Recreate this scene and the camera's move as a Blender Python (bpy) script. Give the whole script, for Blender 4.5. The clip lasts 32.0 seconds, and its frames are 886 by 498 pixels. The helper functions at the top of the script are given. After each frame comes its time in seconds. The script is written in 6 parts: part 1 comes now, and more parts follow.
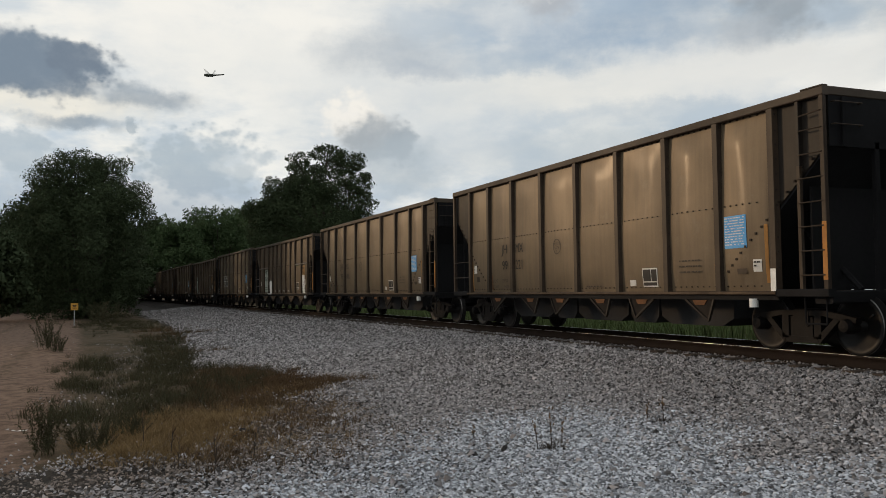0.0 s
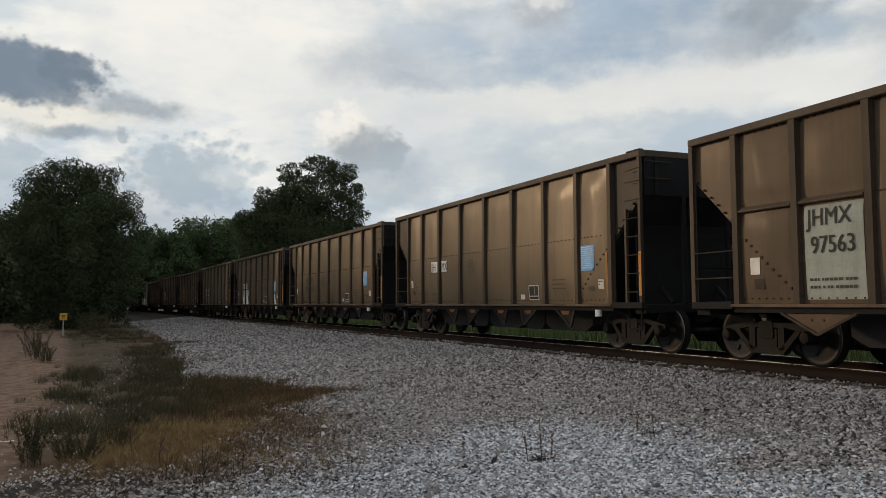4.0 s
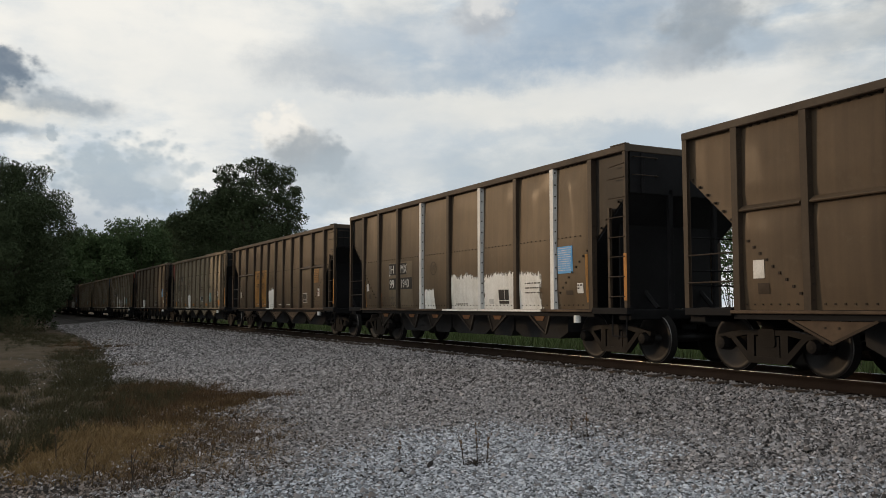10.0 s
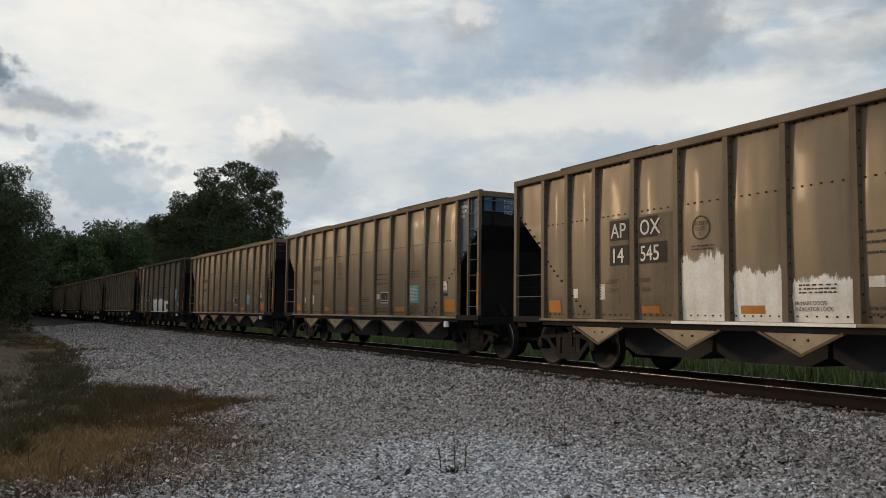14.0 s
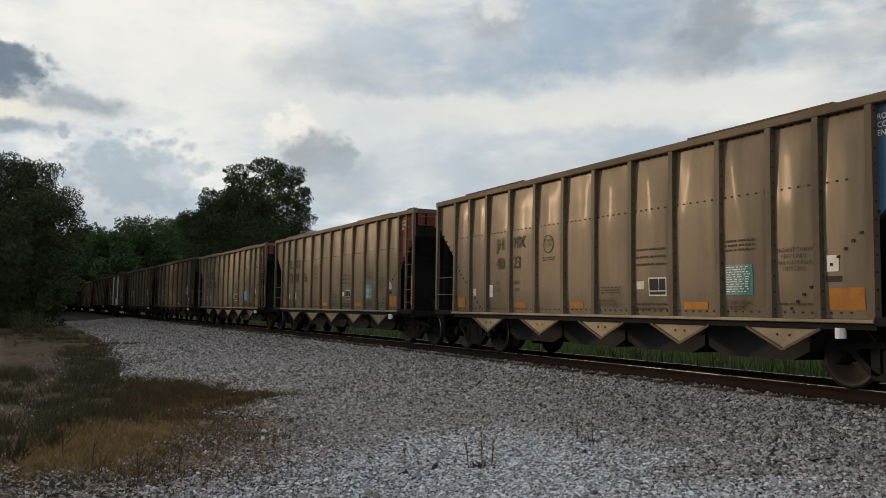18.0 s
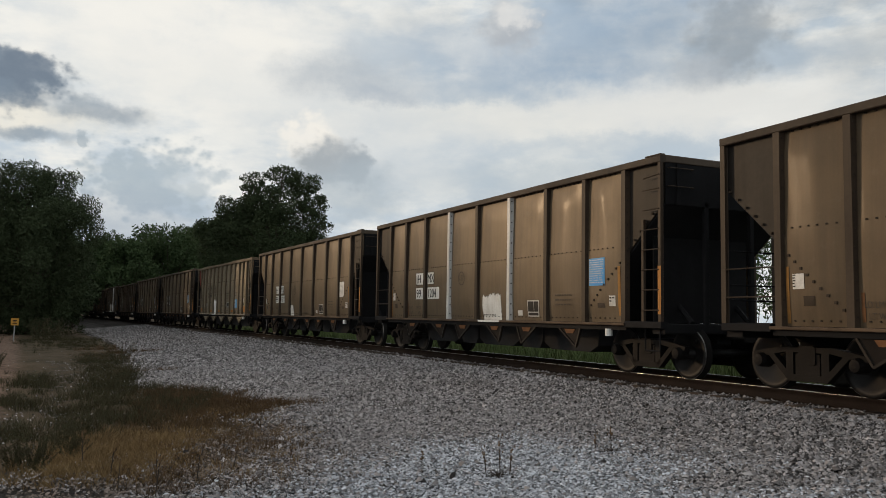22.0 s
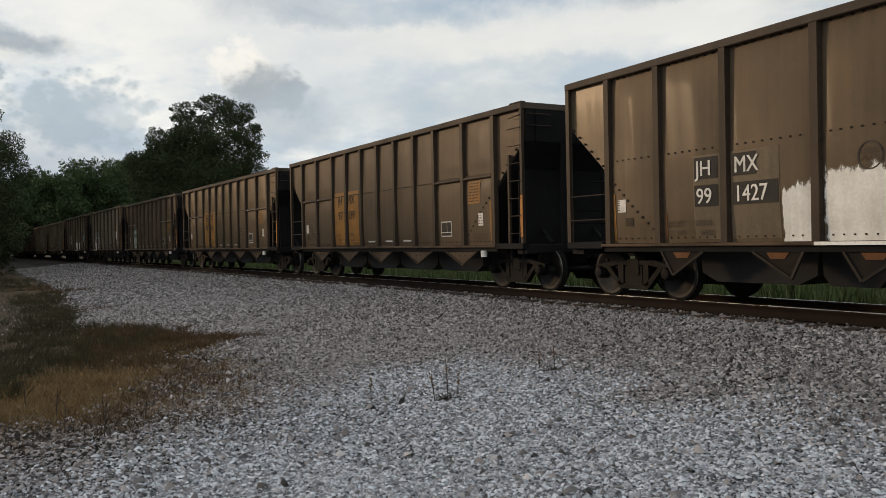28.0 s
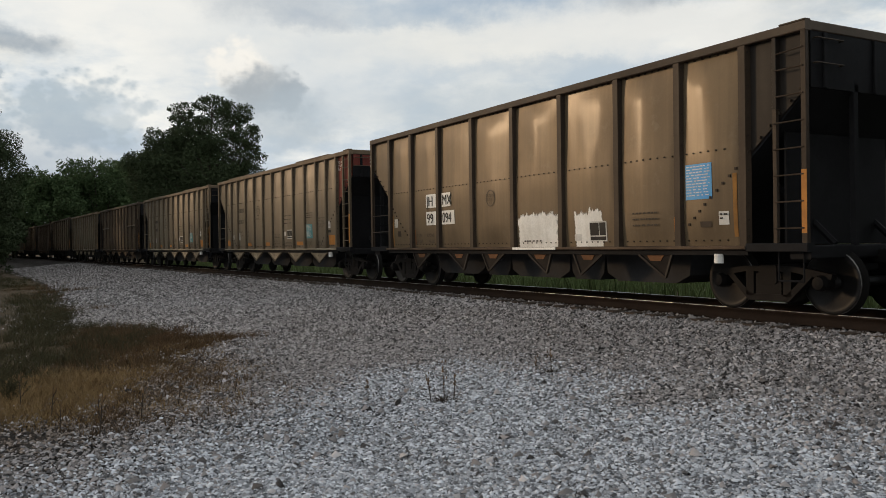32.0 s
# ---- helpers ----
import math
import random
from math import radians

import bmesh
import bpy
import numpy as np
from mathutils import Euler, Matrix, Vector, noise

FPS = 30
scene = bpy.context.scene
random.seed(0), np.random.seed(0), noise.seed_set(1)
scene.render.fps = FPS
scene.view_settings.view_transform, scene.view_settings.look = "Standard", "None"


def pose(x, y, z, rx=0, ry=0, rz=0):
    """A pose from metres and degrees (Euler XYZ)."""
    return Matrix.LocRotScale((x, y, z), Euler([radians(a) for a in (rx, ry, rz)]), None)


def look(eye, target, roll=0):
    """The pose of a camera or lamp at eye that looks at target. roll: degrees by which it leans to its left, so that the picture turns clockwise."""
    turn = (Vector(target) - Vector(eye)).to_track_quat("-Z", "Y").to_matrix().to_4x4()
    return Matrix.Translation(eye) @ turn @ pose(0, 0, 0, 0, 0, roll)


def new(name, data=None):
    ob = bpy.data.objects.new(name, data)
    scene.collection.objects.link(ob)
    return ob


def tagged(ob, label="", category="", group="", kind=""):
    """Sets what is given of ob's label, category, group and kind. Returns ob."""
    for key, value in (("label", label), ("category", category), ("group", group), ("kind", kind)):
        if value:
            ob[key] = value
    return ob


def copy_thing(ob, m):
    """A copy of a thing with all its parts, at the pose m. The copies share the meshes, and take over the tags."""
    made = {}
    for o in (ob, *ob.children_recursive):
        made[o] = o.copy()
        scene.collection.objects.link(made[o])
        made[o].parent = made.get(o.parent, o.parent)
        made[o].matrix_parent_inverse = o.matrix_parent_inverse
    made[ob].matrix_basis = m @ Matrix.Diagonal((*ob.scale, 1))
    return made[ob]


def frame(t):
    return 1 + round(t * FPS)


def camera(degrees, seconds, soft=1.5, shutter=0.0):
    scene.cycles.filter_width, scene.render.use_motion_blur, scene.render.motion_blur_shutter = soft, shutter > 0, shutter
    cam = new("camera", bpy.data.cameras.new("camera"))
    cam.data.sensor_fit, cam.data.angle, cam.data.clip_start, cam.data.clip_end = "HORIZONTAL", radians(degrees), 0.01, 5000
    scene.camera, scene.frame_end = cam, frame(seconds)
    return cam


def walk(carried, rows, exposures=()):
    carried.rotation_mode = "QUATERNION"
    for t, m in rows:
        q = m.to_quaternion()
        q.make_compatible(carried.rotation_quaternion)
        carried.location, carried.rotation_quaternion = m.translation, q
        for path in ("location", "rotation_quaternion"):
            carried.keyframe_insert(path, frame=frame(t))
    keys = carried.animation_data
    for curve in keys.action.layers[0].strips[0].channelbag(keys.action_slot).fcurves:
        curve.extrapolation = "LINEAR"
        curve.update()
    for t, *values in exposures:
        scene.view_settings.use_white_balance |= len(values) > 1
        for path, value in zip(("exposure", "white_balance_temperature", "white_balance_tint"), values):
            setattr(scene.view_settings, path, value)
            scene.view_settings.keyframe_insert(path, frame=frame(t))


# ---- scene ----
cam = camera(55.87, 32.0, soft=0.8)
PATH = [
    (0, pose(0.000, -0.000, 0.920, 93.10, -0.00, -0.00)),
    (0.5, pose(0.003, 0.005, 0.919, 93.08, 0.16, 0.17)),
    (1, pose(0.005, 0.011, 0.920, 92.98, 0.01, 0.11)),
    (1.5, pose(0.002, 0.002, 0.922, 93.14, -0.18, -0.17)),
    (2, pose(0.003, 0.004, 0.916, 93.37, -0.10, -0.06)),
    (2.5, pose(0.001, 0.007, 0.916, 93.53, -0.03, 0.26)),
    (3, pose(0.007, -0.002, 0.917, 93.85, 0.13, 0.17)),
    (3.5, pose(0.008, -0.004, 0.917, 93.88, 0.06, -0.30)),
    (5.5, pose(0.006, -0.001, 0.915, 93.98, -0.76, -0.70)),
    (6, pose(0.012, -0.001, 0.915, 94.01, -0.82, -0.58)),
    (6.5, pose(0.010, 0.002, 0.913, 94.02, -0.56, -1.01)),
    (7, pose(0.015, -0.001, 0.911, 94.59, -0.50, -2.25)),
    (7.5, pose(0.017, -0.008, 0.916, 94.81, -0.55, -2.89)),
    (8, pose(0.020, -0.001, 0.917, 95.24, -0.44, -3.31)),
    (8.5, pose(0.016, -0.008, 0.913, 95.31, -0.61, -3.91)),
    (9, pose(0.019, 0.001, 0.913, 94.91, -0.51, -4.46)),
    (9.5, pose(0.020, -0.004, 0.910, 94.48, -0.47, -4.67)),
    (10, pose(0.013, 0.001, 0.905, 94.26, -0.57, -4.83)),
    (10.5, pose(0.018, 0.002, 0.907, 94.08, -0.59, -5.16)),
    (11, pose(0.025, 0.009, 0.907, 94.01, -0.66, -5.40)),
    (11.5, pose(0.023, 0.007, 0.906, 94.32, -0.63, -5.08)),
    (12, pose(0.013, 0.005, 0.904, 94.38, -0.67, -5.45)),
    (12.5, pose(0.018, -0.001, 0.905, 94.29, -0.74, -5.95)),
    (13, pose(0.011, 0.007, 0.905, 94.26, -1.02, -6.49)),
    (13.5, pose(0.017, 0.003, 0.904, 94.42, -1.20, -6.58)),
    (14, pose(0.019, 0.001, 0.908, 94.77, -1.33, -6.17)),
    (14.5, pose(0.011, -0.010, 0.906, 95.05, -1.38, -5.84)),
    (16.5, pose(0.008, 0.001, 0.902, 94.06, -1.77, -4.99)),
    (17, pose(0.012, 0.006, 0.905, 94.58, -1.90, -4.75)),
    (17.5, pose(0.013, 0.002, 0.900, 94.60, -1.86, -4.50)),
    (18, pose(0.012, -0.010, 0.900, 94.44, -1.48, -4.35)),
    (18.5, pose(0.014, -0.002, 0.903, 94.21, -1.17, -4.27)),
    (19, pose(0.013, -0.002, 0.902, 93.80, -1.07, -4.00)),
    (19.5, pose(0.005, 0.006, 0.900, 93.46, -1.23, -3.68)),
    (20, pose(0.004, 0.016, 0.897, 92.99, -1.59, -3.48)),
    (20.5, pose(-0.002, 0.017, 0.902, 93.07, -1.88, -3.12)),
    (21, pose(-0.008, -0.002, 0.903, 93.90, -2.06, -3.05)),
    (21.5, pose(-0.009, 0.001, 0.906, 94.69, -1.66, -2.92)),
    (22, pose(-0.014, 0.002, 0.907, 94.93, -1.58, -3.30)),
    (22.5, pose(-0.021, 0.003, 0.909, 95.06, -1.80, -4.50)),
    (23, pose(-0.029, -0.006, 0.931, 92.25, -0.77, -5.33)),
    (23.5, pose(-0.042, 0.019, 0.942, 89.85, -0.46, -6.07)),
    (24, pose(-0.036, 0.028, 0.943, 89.03, -0.49, -7.19)),
    (24.5, pose(-0.043, 0.032, 0.939, 89.19, -0.08, -7.37)),
    (25, pose(-0.042, 0.019, 0.942, 90.05, 0.45, -6.98)),
    (25.5, pose(-0.043, 0.002, 0.940, 89.92, 0.58, -7.36)),
    (27.5, pose(-0.041, -0.003, 0.935, 89.72, 0.44, -7.55)),
    (28, pose(-0.036, 0.005, 0.938, 89.86, 0.52, -7.30)),
    (28.5, pose(-0.040, 0.003, 0.935, 90.19, 0.62, -7.17)),
    (29, pose(-0.038, 0.005, 0.935, 90.15, 0.81, -7.08)),
    (29.5, pose(-0.033, 0.001, 0.935, 89.89, 0.95, -6.97)),
    (30, pose(-0.036, 0.008, 0.930, 89.37, 0.86, -6.93)),
    (30.5, pose(-0.031, 0.013, 0.931, 89.39, 0.81, -7.12)),
    (31, pose(-0.033, 0.007, 0.935, 89.72, 0.64, -7.38)),
    (31.5, pose(-0.037, 0.012, 0.933, 89.89, 0.41, -7.58)),
    (32, pose(-0.033, 0.005, 0.932, 90.01, 0.17, -7.47)),
]
walk(cam, PATH, [(0.0, -0.04), (22.0, -0.06), (24.0, 0.05), (32.0, 0.02)])

# ---- the line of the track, the train's speed ----
# s runs along the line away from the camera's side of the place; z = 0 is the top of the rails.
S_STEP = 0.5
S_GRID = np.arange(-260.0, 640.0, S_STEP)


def bend(s):
    return np.where(s < 10, np.where(s < -40, 0.0, 0.00206), np.where(s < 55, 0.00206 * (55 - s) / 45, np.where(s < 170, 0.0, 0.002)))


PSI = np.cumsum(bend(S_GRID)) * S_STEP
PSI = PSI - np.interp(0, S_GRID, PSI) + radians(20.0)
LX = np.cumsum(-np.sin(PSI)) * S_STEP
LY = np.cumsum(np.cos(PSI)) * S_STEP
LX = LX - np.interp(0, S_GRID, LX) + 9.414 * math.cos(radians(20.0)) + 1.62 * np.cos(PSI)
LY = LY - np.interp(0, S_GRID, LY) + 9.414 * math.sin(radians(20.0)) + 1.62 * np.sin(PSI)


def line(s, off=0.0):
    """A point off metres to the far side of the track's middle at s, and the heading there."""
    x, y, psi = (np.interp(s, S_GRID, a) for a in (LX, LY, PSI))
    return x + off * np.cos(psi), y + off * np.sin(psi), psi


def off_line(x, y):
    """The signed distance from the track's middle (negative on the camera's side) and s, for arrays of points."""
    best, at = np.full(x.shape, 1e9), np.zeros(x.shape, int)
    for i in range(0, len(S_GRID), 6):
        d = (x - LX[i]) ** 2 + (y - LY[i]) ** 2
        near = d < best
        best[near], at[near] = d[near], i
    n0, n1 = np.cos(PSI[at]), np.sin(PSI[at])
    dx, dy = x - LX[at], y - LY[at]
    return dx * n0 + dy * n1, S_GRID[at] - dx * np.sin(PSI[at]) + dy * np.cos(PSI[at])


SPEED_T = [0, 8, 16, 22, 27, 32]
SPEED_V = [18.12, 18.31, 18.02, 17.86, 17.50, 16.76]
RUN_T = np.linspace(0, 32, 641)
RUN_V = np.interp(RUN_T, SPEED_T, SPEED_V)
RUN_D = np.concatenate([[0], np.cumsum((RUN_V[1:] + RUN_V[:-1]) / 2 * 0.05)]) - 0.28 * np.exp(-RUN_T / 0.14)
RUN_D = RUN_D + np.interp(RUN_T, [0, 2, 3, 4, 6, 7, 8, 23, 24, 25, 27, 28, 29, 30, 31, 32], [0, 0, -0.07, 0, 0, 0.09, 0, 0, 0.08, 0, 0, -0.14, 0, 0, -0.26, 0.14])
PITCH, FIRST, LENGTH, PIVOT = 15.442, 23.09, 13.98, 5.86


def run(t):
    return float(np.interp(t, RUN_T, RUN_D))


def car_pose(n, t):
    """Car n, both trucks on the line, moving towards smaller s; its own x points the way it goes."""
    mid = FIRST + n * PITCH - run(t) - LENGTH / 2
    ax, ay, _ = line(mid + PIVOT)
    bx, by, _ = line(mid - PIVOT)
    turn = math.degrees(math.atan2(by - ay, bx - ax))
    return pose((ax + bx) / 2, (ay + by) / 2, 0, 0.7, 0, turn)


# ---- sky and sun ----
SUN_AZ, SUN_EL = -59.0, 10.5
world = bpy.data.worlds.new("world")
scene.world = world
world.use_nodes = True
wt = world.node_tree
wt.nodes.clear()


def node(tree, kind, **inputs):
    n = tree.nodes.new(kind)
    for key, value in inputs.items():
        n.inputs[int(key[1:]) if key[0] == "i" and key[1:].isdigit() else key].default_value = value
    return n


def math_node(tree, op, a, b=None, clamp=False):
    n = tree.nodes.new("ShaderNodeMath")
    n.operation, n.use_clamp = op, clamp
    for i, v in enumerate((a, b)):
        if v is None:
            continue
        if isinstance(v, (int, float)):
            n.inputs[i].default_value = v
        else:
            tree.links.new(v, n.inputs[i])
    return n.outputs[0]


def mix_color(tree, fac, a, b, blend="MIX"):
    n = tree.nodes.new("ShaderNodeMix")
    n.data_type, n.blend_type = "RGBA", blend
    for i, v in ((0, fac), (6, a), (7, b)):
        if isinstance(v, (int, float)):
            n.inputs[i].default_value = v
        elif isinstance(v, (tuple, list)):
            n.inputs[i].default_value = (*v, 1) if len(v) == 3 else v
        else:
            tree.links.new(v, n.inputs[i])
    return n.outputs[2]


def noise_of(tree, vector, scale, detail=6.0, rough=0.55, w=None):
    n = tree.nodes.new("ShaderNodeTexNoise")
    n.inputs["Scale"].default_value, n.inputs["Detail"].default_value, n.inputs["Roughness"].default_value = scale, detail, rough
    if w is not None:
        n.noise_dimensions = "4D"
        if isinstance(w, (int, float)):
            n.inputs["W"].default_value = w
        else:
            tree.links.new(w, n.inputs["W"])
    if vector is not None:
        tree.links.new(vector, n.inputs["Vector"])
    return n.outputs[0]


def ramp(tree, value, low, high, a=0.0, b=1.0):
    n = tree.nodes.new("ShaderNodeMapRange")
    n.interpolation_type = "SMOOTHSTEP"
    tree.links.new(value, n.inputs[0])
    for i, v in zip((1, 2, 3, 4), (low, high, a, b)):
        n.inputs[i].default_value = v
    return n.outputs[0]


def build_sky():
    t = wt
    sky = t.nodes.new("ShaderNodeTexSky")
    sky.sky_type, sky.sun_disc = "NISHITA", False
    sky.sun_elevation, sky.sun_rotation = radians(SUN_EL), radians(SUN_AZ)
    sky.air_density, sky.dust_density = 1.0, 1.5
    where = t.nodes.new("ShaderNodeTexCoord").outputs["Generated"]
    part_of = t.nodes.new("ShaderNodeSeparateXYZ")
    t.links.new(where, part_of.inputs[0])
    x, y, z = part_of.outputs
    az = math_node(t, "MULTIPLY", math_node(t, "ARCTAN2", x, y), 57.2958)
    el = math_node(t, "MULTIPLY", math_node(t, "ARCSINE", z), 57.2958)
    flat = t.nodes.new("ShaderNodeCombineXYZ")
    t.links.new(math_node(t, "MULTIPLY", az, 0.1), flat.inputs[0])
    t.links.new(math_node(t, "MULTIPLY", el, 0.24), flat.inputs[1])
    near_round = t.nodes.new("ShaderNodeCombineXYZ")
    t.links.new(math_node(t, "MULTIPLY", az, 0.1), near_round.inputs[0])
    t.links.new(math_node(t, "MULTIPLY", el, 0.13), near_round.inputs[1])
    warp = math_node(t, "SUBTRACT", noise_of(t, near_round.outputs[0], 3.0, 9.0, 0.62), 0.5)
    warp2 = math_node(t, "SUBTRACT", noise_of(t, near_round.outputs[0], 3.1, 9.0, 0.62, 7.3), 0.5)
    lobes = t.nodes.new("ShaderNodeTexVoronoi")
    lobes.feature = "SMOOTH_F1"
    lobes.inputs["Scale"].default_value, lobes.inputs["Detail"].default_value = 9.0, 2.0
    t.links.new(near_round.outputs[0], lobes.inputs["Vector"])
    billow = math_node(t, "SUBTRACT", lobes.outputs["Distance"], 0.4)

    def puff(a, e, wa, we, soft=0.5, tear=1.0, heap=0.0):
        """0 to 1: a cloud patch at azimuth a and elevation e, wa and we degrees in half width, its edge torn by noise, or heaped in lobes."""
        u = math_node(t, "DIVIDE", math_node(t, "ADD", math_node(t, "SUBTRACT", az, a), math_node(t, "MULTIPLY", warp, 6.0 * tear)), wa)
        v = math_node(t, "DIVIDE", math_node(t, "ADD", math_node(t, "SUBTRACT", el, e), math_node(t, "MULTIPLY", warp2, 4.0 * tear)), we)
        r = math_node(t, "SQRT", math_node(t, "ADD", math_node(t, "MULTIPLY", u, u), math_node(t, "MULTIPLY", v, v)))
        if heap:
            r = math_node(t, "ADD", r, math_node(t, "MULTIPLY", billow, heap))
        return ramp(t, r, 1.0 + soft, 1.0 - soft)

    streaks = ramp(t, noise_of(t, flat.outputs[0], 1.3, 8.0, 0.55), 0.38, 0.60)
    fine = noise_of(t, flat.outputs[0], 4.0, 8.0, 0.62, 3.1)
    col = mix_color(t, streaks, (0.60, 0.69, 0.77), (1.0, 0.99, 0.935))
    col = mix_color(t, ramp(t, fine, 0.4, 0.75, 0.0, 0.30), col, (0.62, 0.69, 0.74))
    # the veil thins towards the top right, where the clear sky comes through
    blue = sky.outputs[0]
    clear = t.nodes.new("ShaderNodeVectorMath")
    clear.operation = "SCALE"
    t.links.new(blue, clear.inputs[0])
    clear.inputs["Scale"].default_value = 0.11
    gap = math_node(t, "MULTIPLY", ramp(t, math_node(t, "ADD", el, math_node(t, "MULTIPLY", az, 0.25)), 12.0, 30.0), ramp(t, noise_of(t, flat.outputs[0], 0.9, 6.0, 0.5, 1.7), 0.40, 0.62))
    col = mix_color(t, math_node(t, "MULTIPLY", gap, 0.6), col, clear.outputs[0])
    uneven = ramp(t, noise_of(t, near_round.outputs[0], 5.0, 9.0, 0.65, 5.5), 0.30, 0.62, 0.80, 1.0)
    # patches of cloud: azimuth, elevation, half width, half height, softness, colour, cover
    for a, e, wa, we, soft, heap, colour, cover in (
        (-15, 18.5, 11, 4.5, 0.7, 0, (1.02, 0.995, 0.93), 0.9),
        (-9, 14.5, 13, 2.2, 0.7, 0, (0.95, 0.94, 0.89), 0.75),
        (-12, 21.5, 12, 0.8, 0.8, 0, (0.62, 0.69, 0.75), 0.5),
        (11, 17.2, 8, 2.2, 0.7, 0, (0.34, 0.45, 0.58), 0.8),
        (17, 20.5, 8, 1.6, 0.7, 0, (0.34, 0.45, 0.58), 0.75),
        (10, 13.6, 13, 1.6, 0.7, 0, (0.84, 0.84, 0.80), 0.8),
        (22, 14.6, 9, 1.8, 0.7, 0, (0.86, 0.86, 0.83), 0.8),
        (10, 9.6, 12, 1.9, 0.8, 0, (0.48, 0.56, 0.62), 0.7),
        (5, 15.6, 5, 0.9, 0.6, 0, (0.45, 0.54, 0.63), 0.6),
        (16, 12.0, 7, 0.7, 0.7, 0, (0.52, 0.60, 0.67), 0.6),
        (-16.5, 8.4, 5.4, 3.0, 0.22, 0.8, (0.47, 0.55, 0.605), 0.85),
        (-20, 4.5, 12, 2.6, 0.8, 0, (0.40, 0.48, 0.57), 0.75),
        (-27.0, 8.4, 2.8, 2.0, 0.22, 0.8, (0.50, 0.58, 0.64), 0.85),
        (-25, 11.8, 5.5, 1.1, 0.7, 0, (0.97, 0.92, 0.80), 0.8),
        (-13.8, 8.6, 2.4, 1.0, 0.3, 0.9, (0.70, 0.745, 0.76), 0.6),
        (-3.6, 16.3, 4.2, 1.6, 0.7, 0, (0.47, 0.53, 0.59), 0.75),
        (-1.4, 15.0, 2.4, 0.7, 0.7, 0, (0.44, 0.51, 0.59), 0.6),
        (4, 18.8, 7, 1.2, 0.8, 0, (0.55, 0.62, 0.69), 0.55),
        (26, 17.2, 6, 1.0, 0.8, 0, (0.46, 0.54, 0.62), 0.5),
        (-2.5, 11.0, 8.0, 2.8, 0.7, 0, (0.70, 0.745, 0.77), 0.7),
        (-6.1, 12.0, 2.8, 1.9, 0.3, 0.8, (1.02, 0.98, 0.90), 0.95),
        (-4.7, 10.7, 2.8, 2.0, 0.32, 0.6, (0.43, 0.47, 0.50), 0.95),
        (-2.9, 10.2, 1.4, 1.9, 0.3, 0.7, (0.41, 0.465, 0.51), 0.9),
        (-6.6, 12.3, 0.9, 0.7, 0.35, 0.8, (0.98, 0.95, 0.89), 0.85),
        (-3.0, 8.6, 3.4, 2.2, 0.5, 0.5, (0.48, 0.55, 0.60), 0.7),
        (22.6, 18.9, 3.2, 2.8, 0.4, 0.5, (0.33, 0.37, 0.405), 0.75),
        (20.6, 16.6, 1.8, 1.1, 0.6, 0.3, (0.48, 0.52, 0.56), 0.6),
        (7.2, 19.8, 2.5, 1.7, 0.45, 0.5, (0.46, 0.48, 0.51), 0.7),
        (7.6, 20.5, 1.7, 0.9, 0.4, 0.7, (0.90, 0.89, 0.86), 0.75),
        (-25.6, 13.9, 4.4, 2.2, 0.20, 0.5, (0.205, 0.26, 0.325), 0.97),
        (-28.5, 14.2, 4.5, 2.0, 0.3, 0.4, (0.23, 0.29, 0.36), 0.9),
        (-24.0, 14.6, 2.2, 1.4, 0.25, 0.6, (0.20, 0.25, 0.315), 0.9),
        (-19.9, 12.6, 3.2, 0.8, 0.5, 0.4, (0.30, 0.365, 0.43), 0.8),
        (-23.8, 10.7, 3.0, 0.5, 0.5, 0.4, (0.29, 0.36, 0.43), 0.8),
        (-20.4, 10.6, 0.35, 0.6, 0.3, 0.5, (0.44, 0.51, 0.56), 0.8),
    ):
        lit = math_node(t, "MULTIPLY", puff(a, e, wa, we, soft, 0.55 if heap else 1.0, heap), cover)
        col = mix_color(t, math_node(t, "MULTIPLY", lit, uneven), col, colour)
    # the veiled evening sun, out of the picture to the side
    col = mix_color(t, math_node(t, "MULTIPLY", puff(SUN_AZ, SUN_EL, 15, 11, 0.9, 0.6), 0.95), col, (2.0, 1.6, 1.1))
    ground = ramp(t, el, -4.0, 0.0)
    col = mix_color(t, ground, (0.06, 0.065, 0.05), col)
    back = t.nodes.new("ShaderNodeBackground")
    t.links.new(col, back.inputs[0])
    back.inputs[1].default_value = 0.92
    out = t.nodes.new("ShaderNodeOutputWorld")
    t.links.new(back.outputs[0], out.inputs[0])


build_sky()
sun = new("sun", bpy.data.lights.new("sun", "SUN"))
sun.data.energy, sun.data.angle, sun.data.color = 1.05, radians(5), (1.0, 0.68, 0.40)
sun_from = Vector((math.sin(radians(SUN_AZ)) * math.cos(radians(SUN_EL)), math.cos(radians(SUN_AZ)) * math.cos(radians(SUN_EL)), math.sin(radians(SUN_EL))))
sun.matrix_world = look(sun_from * 300, (0, 0, 0))


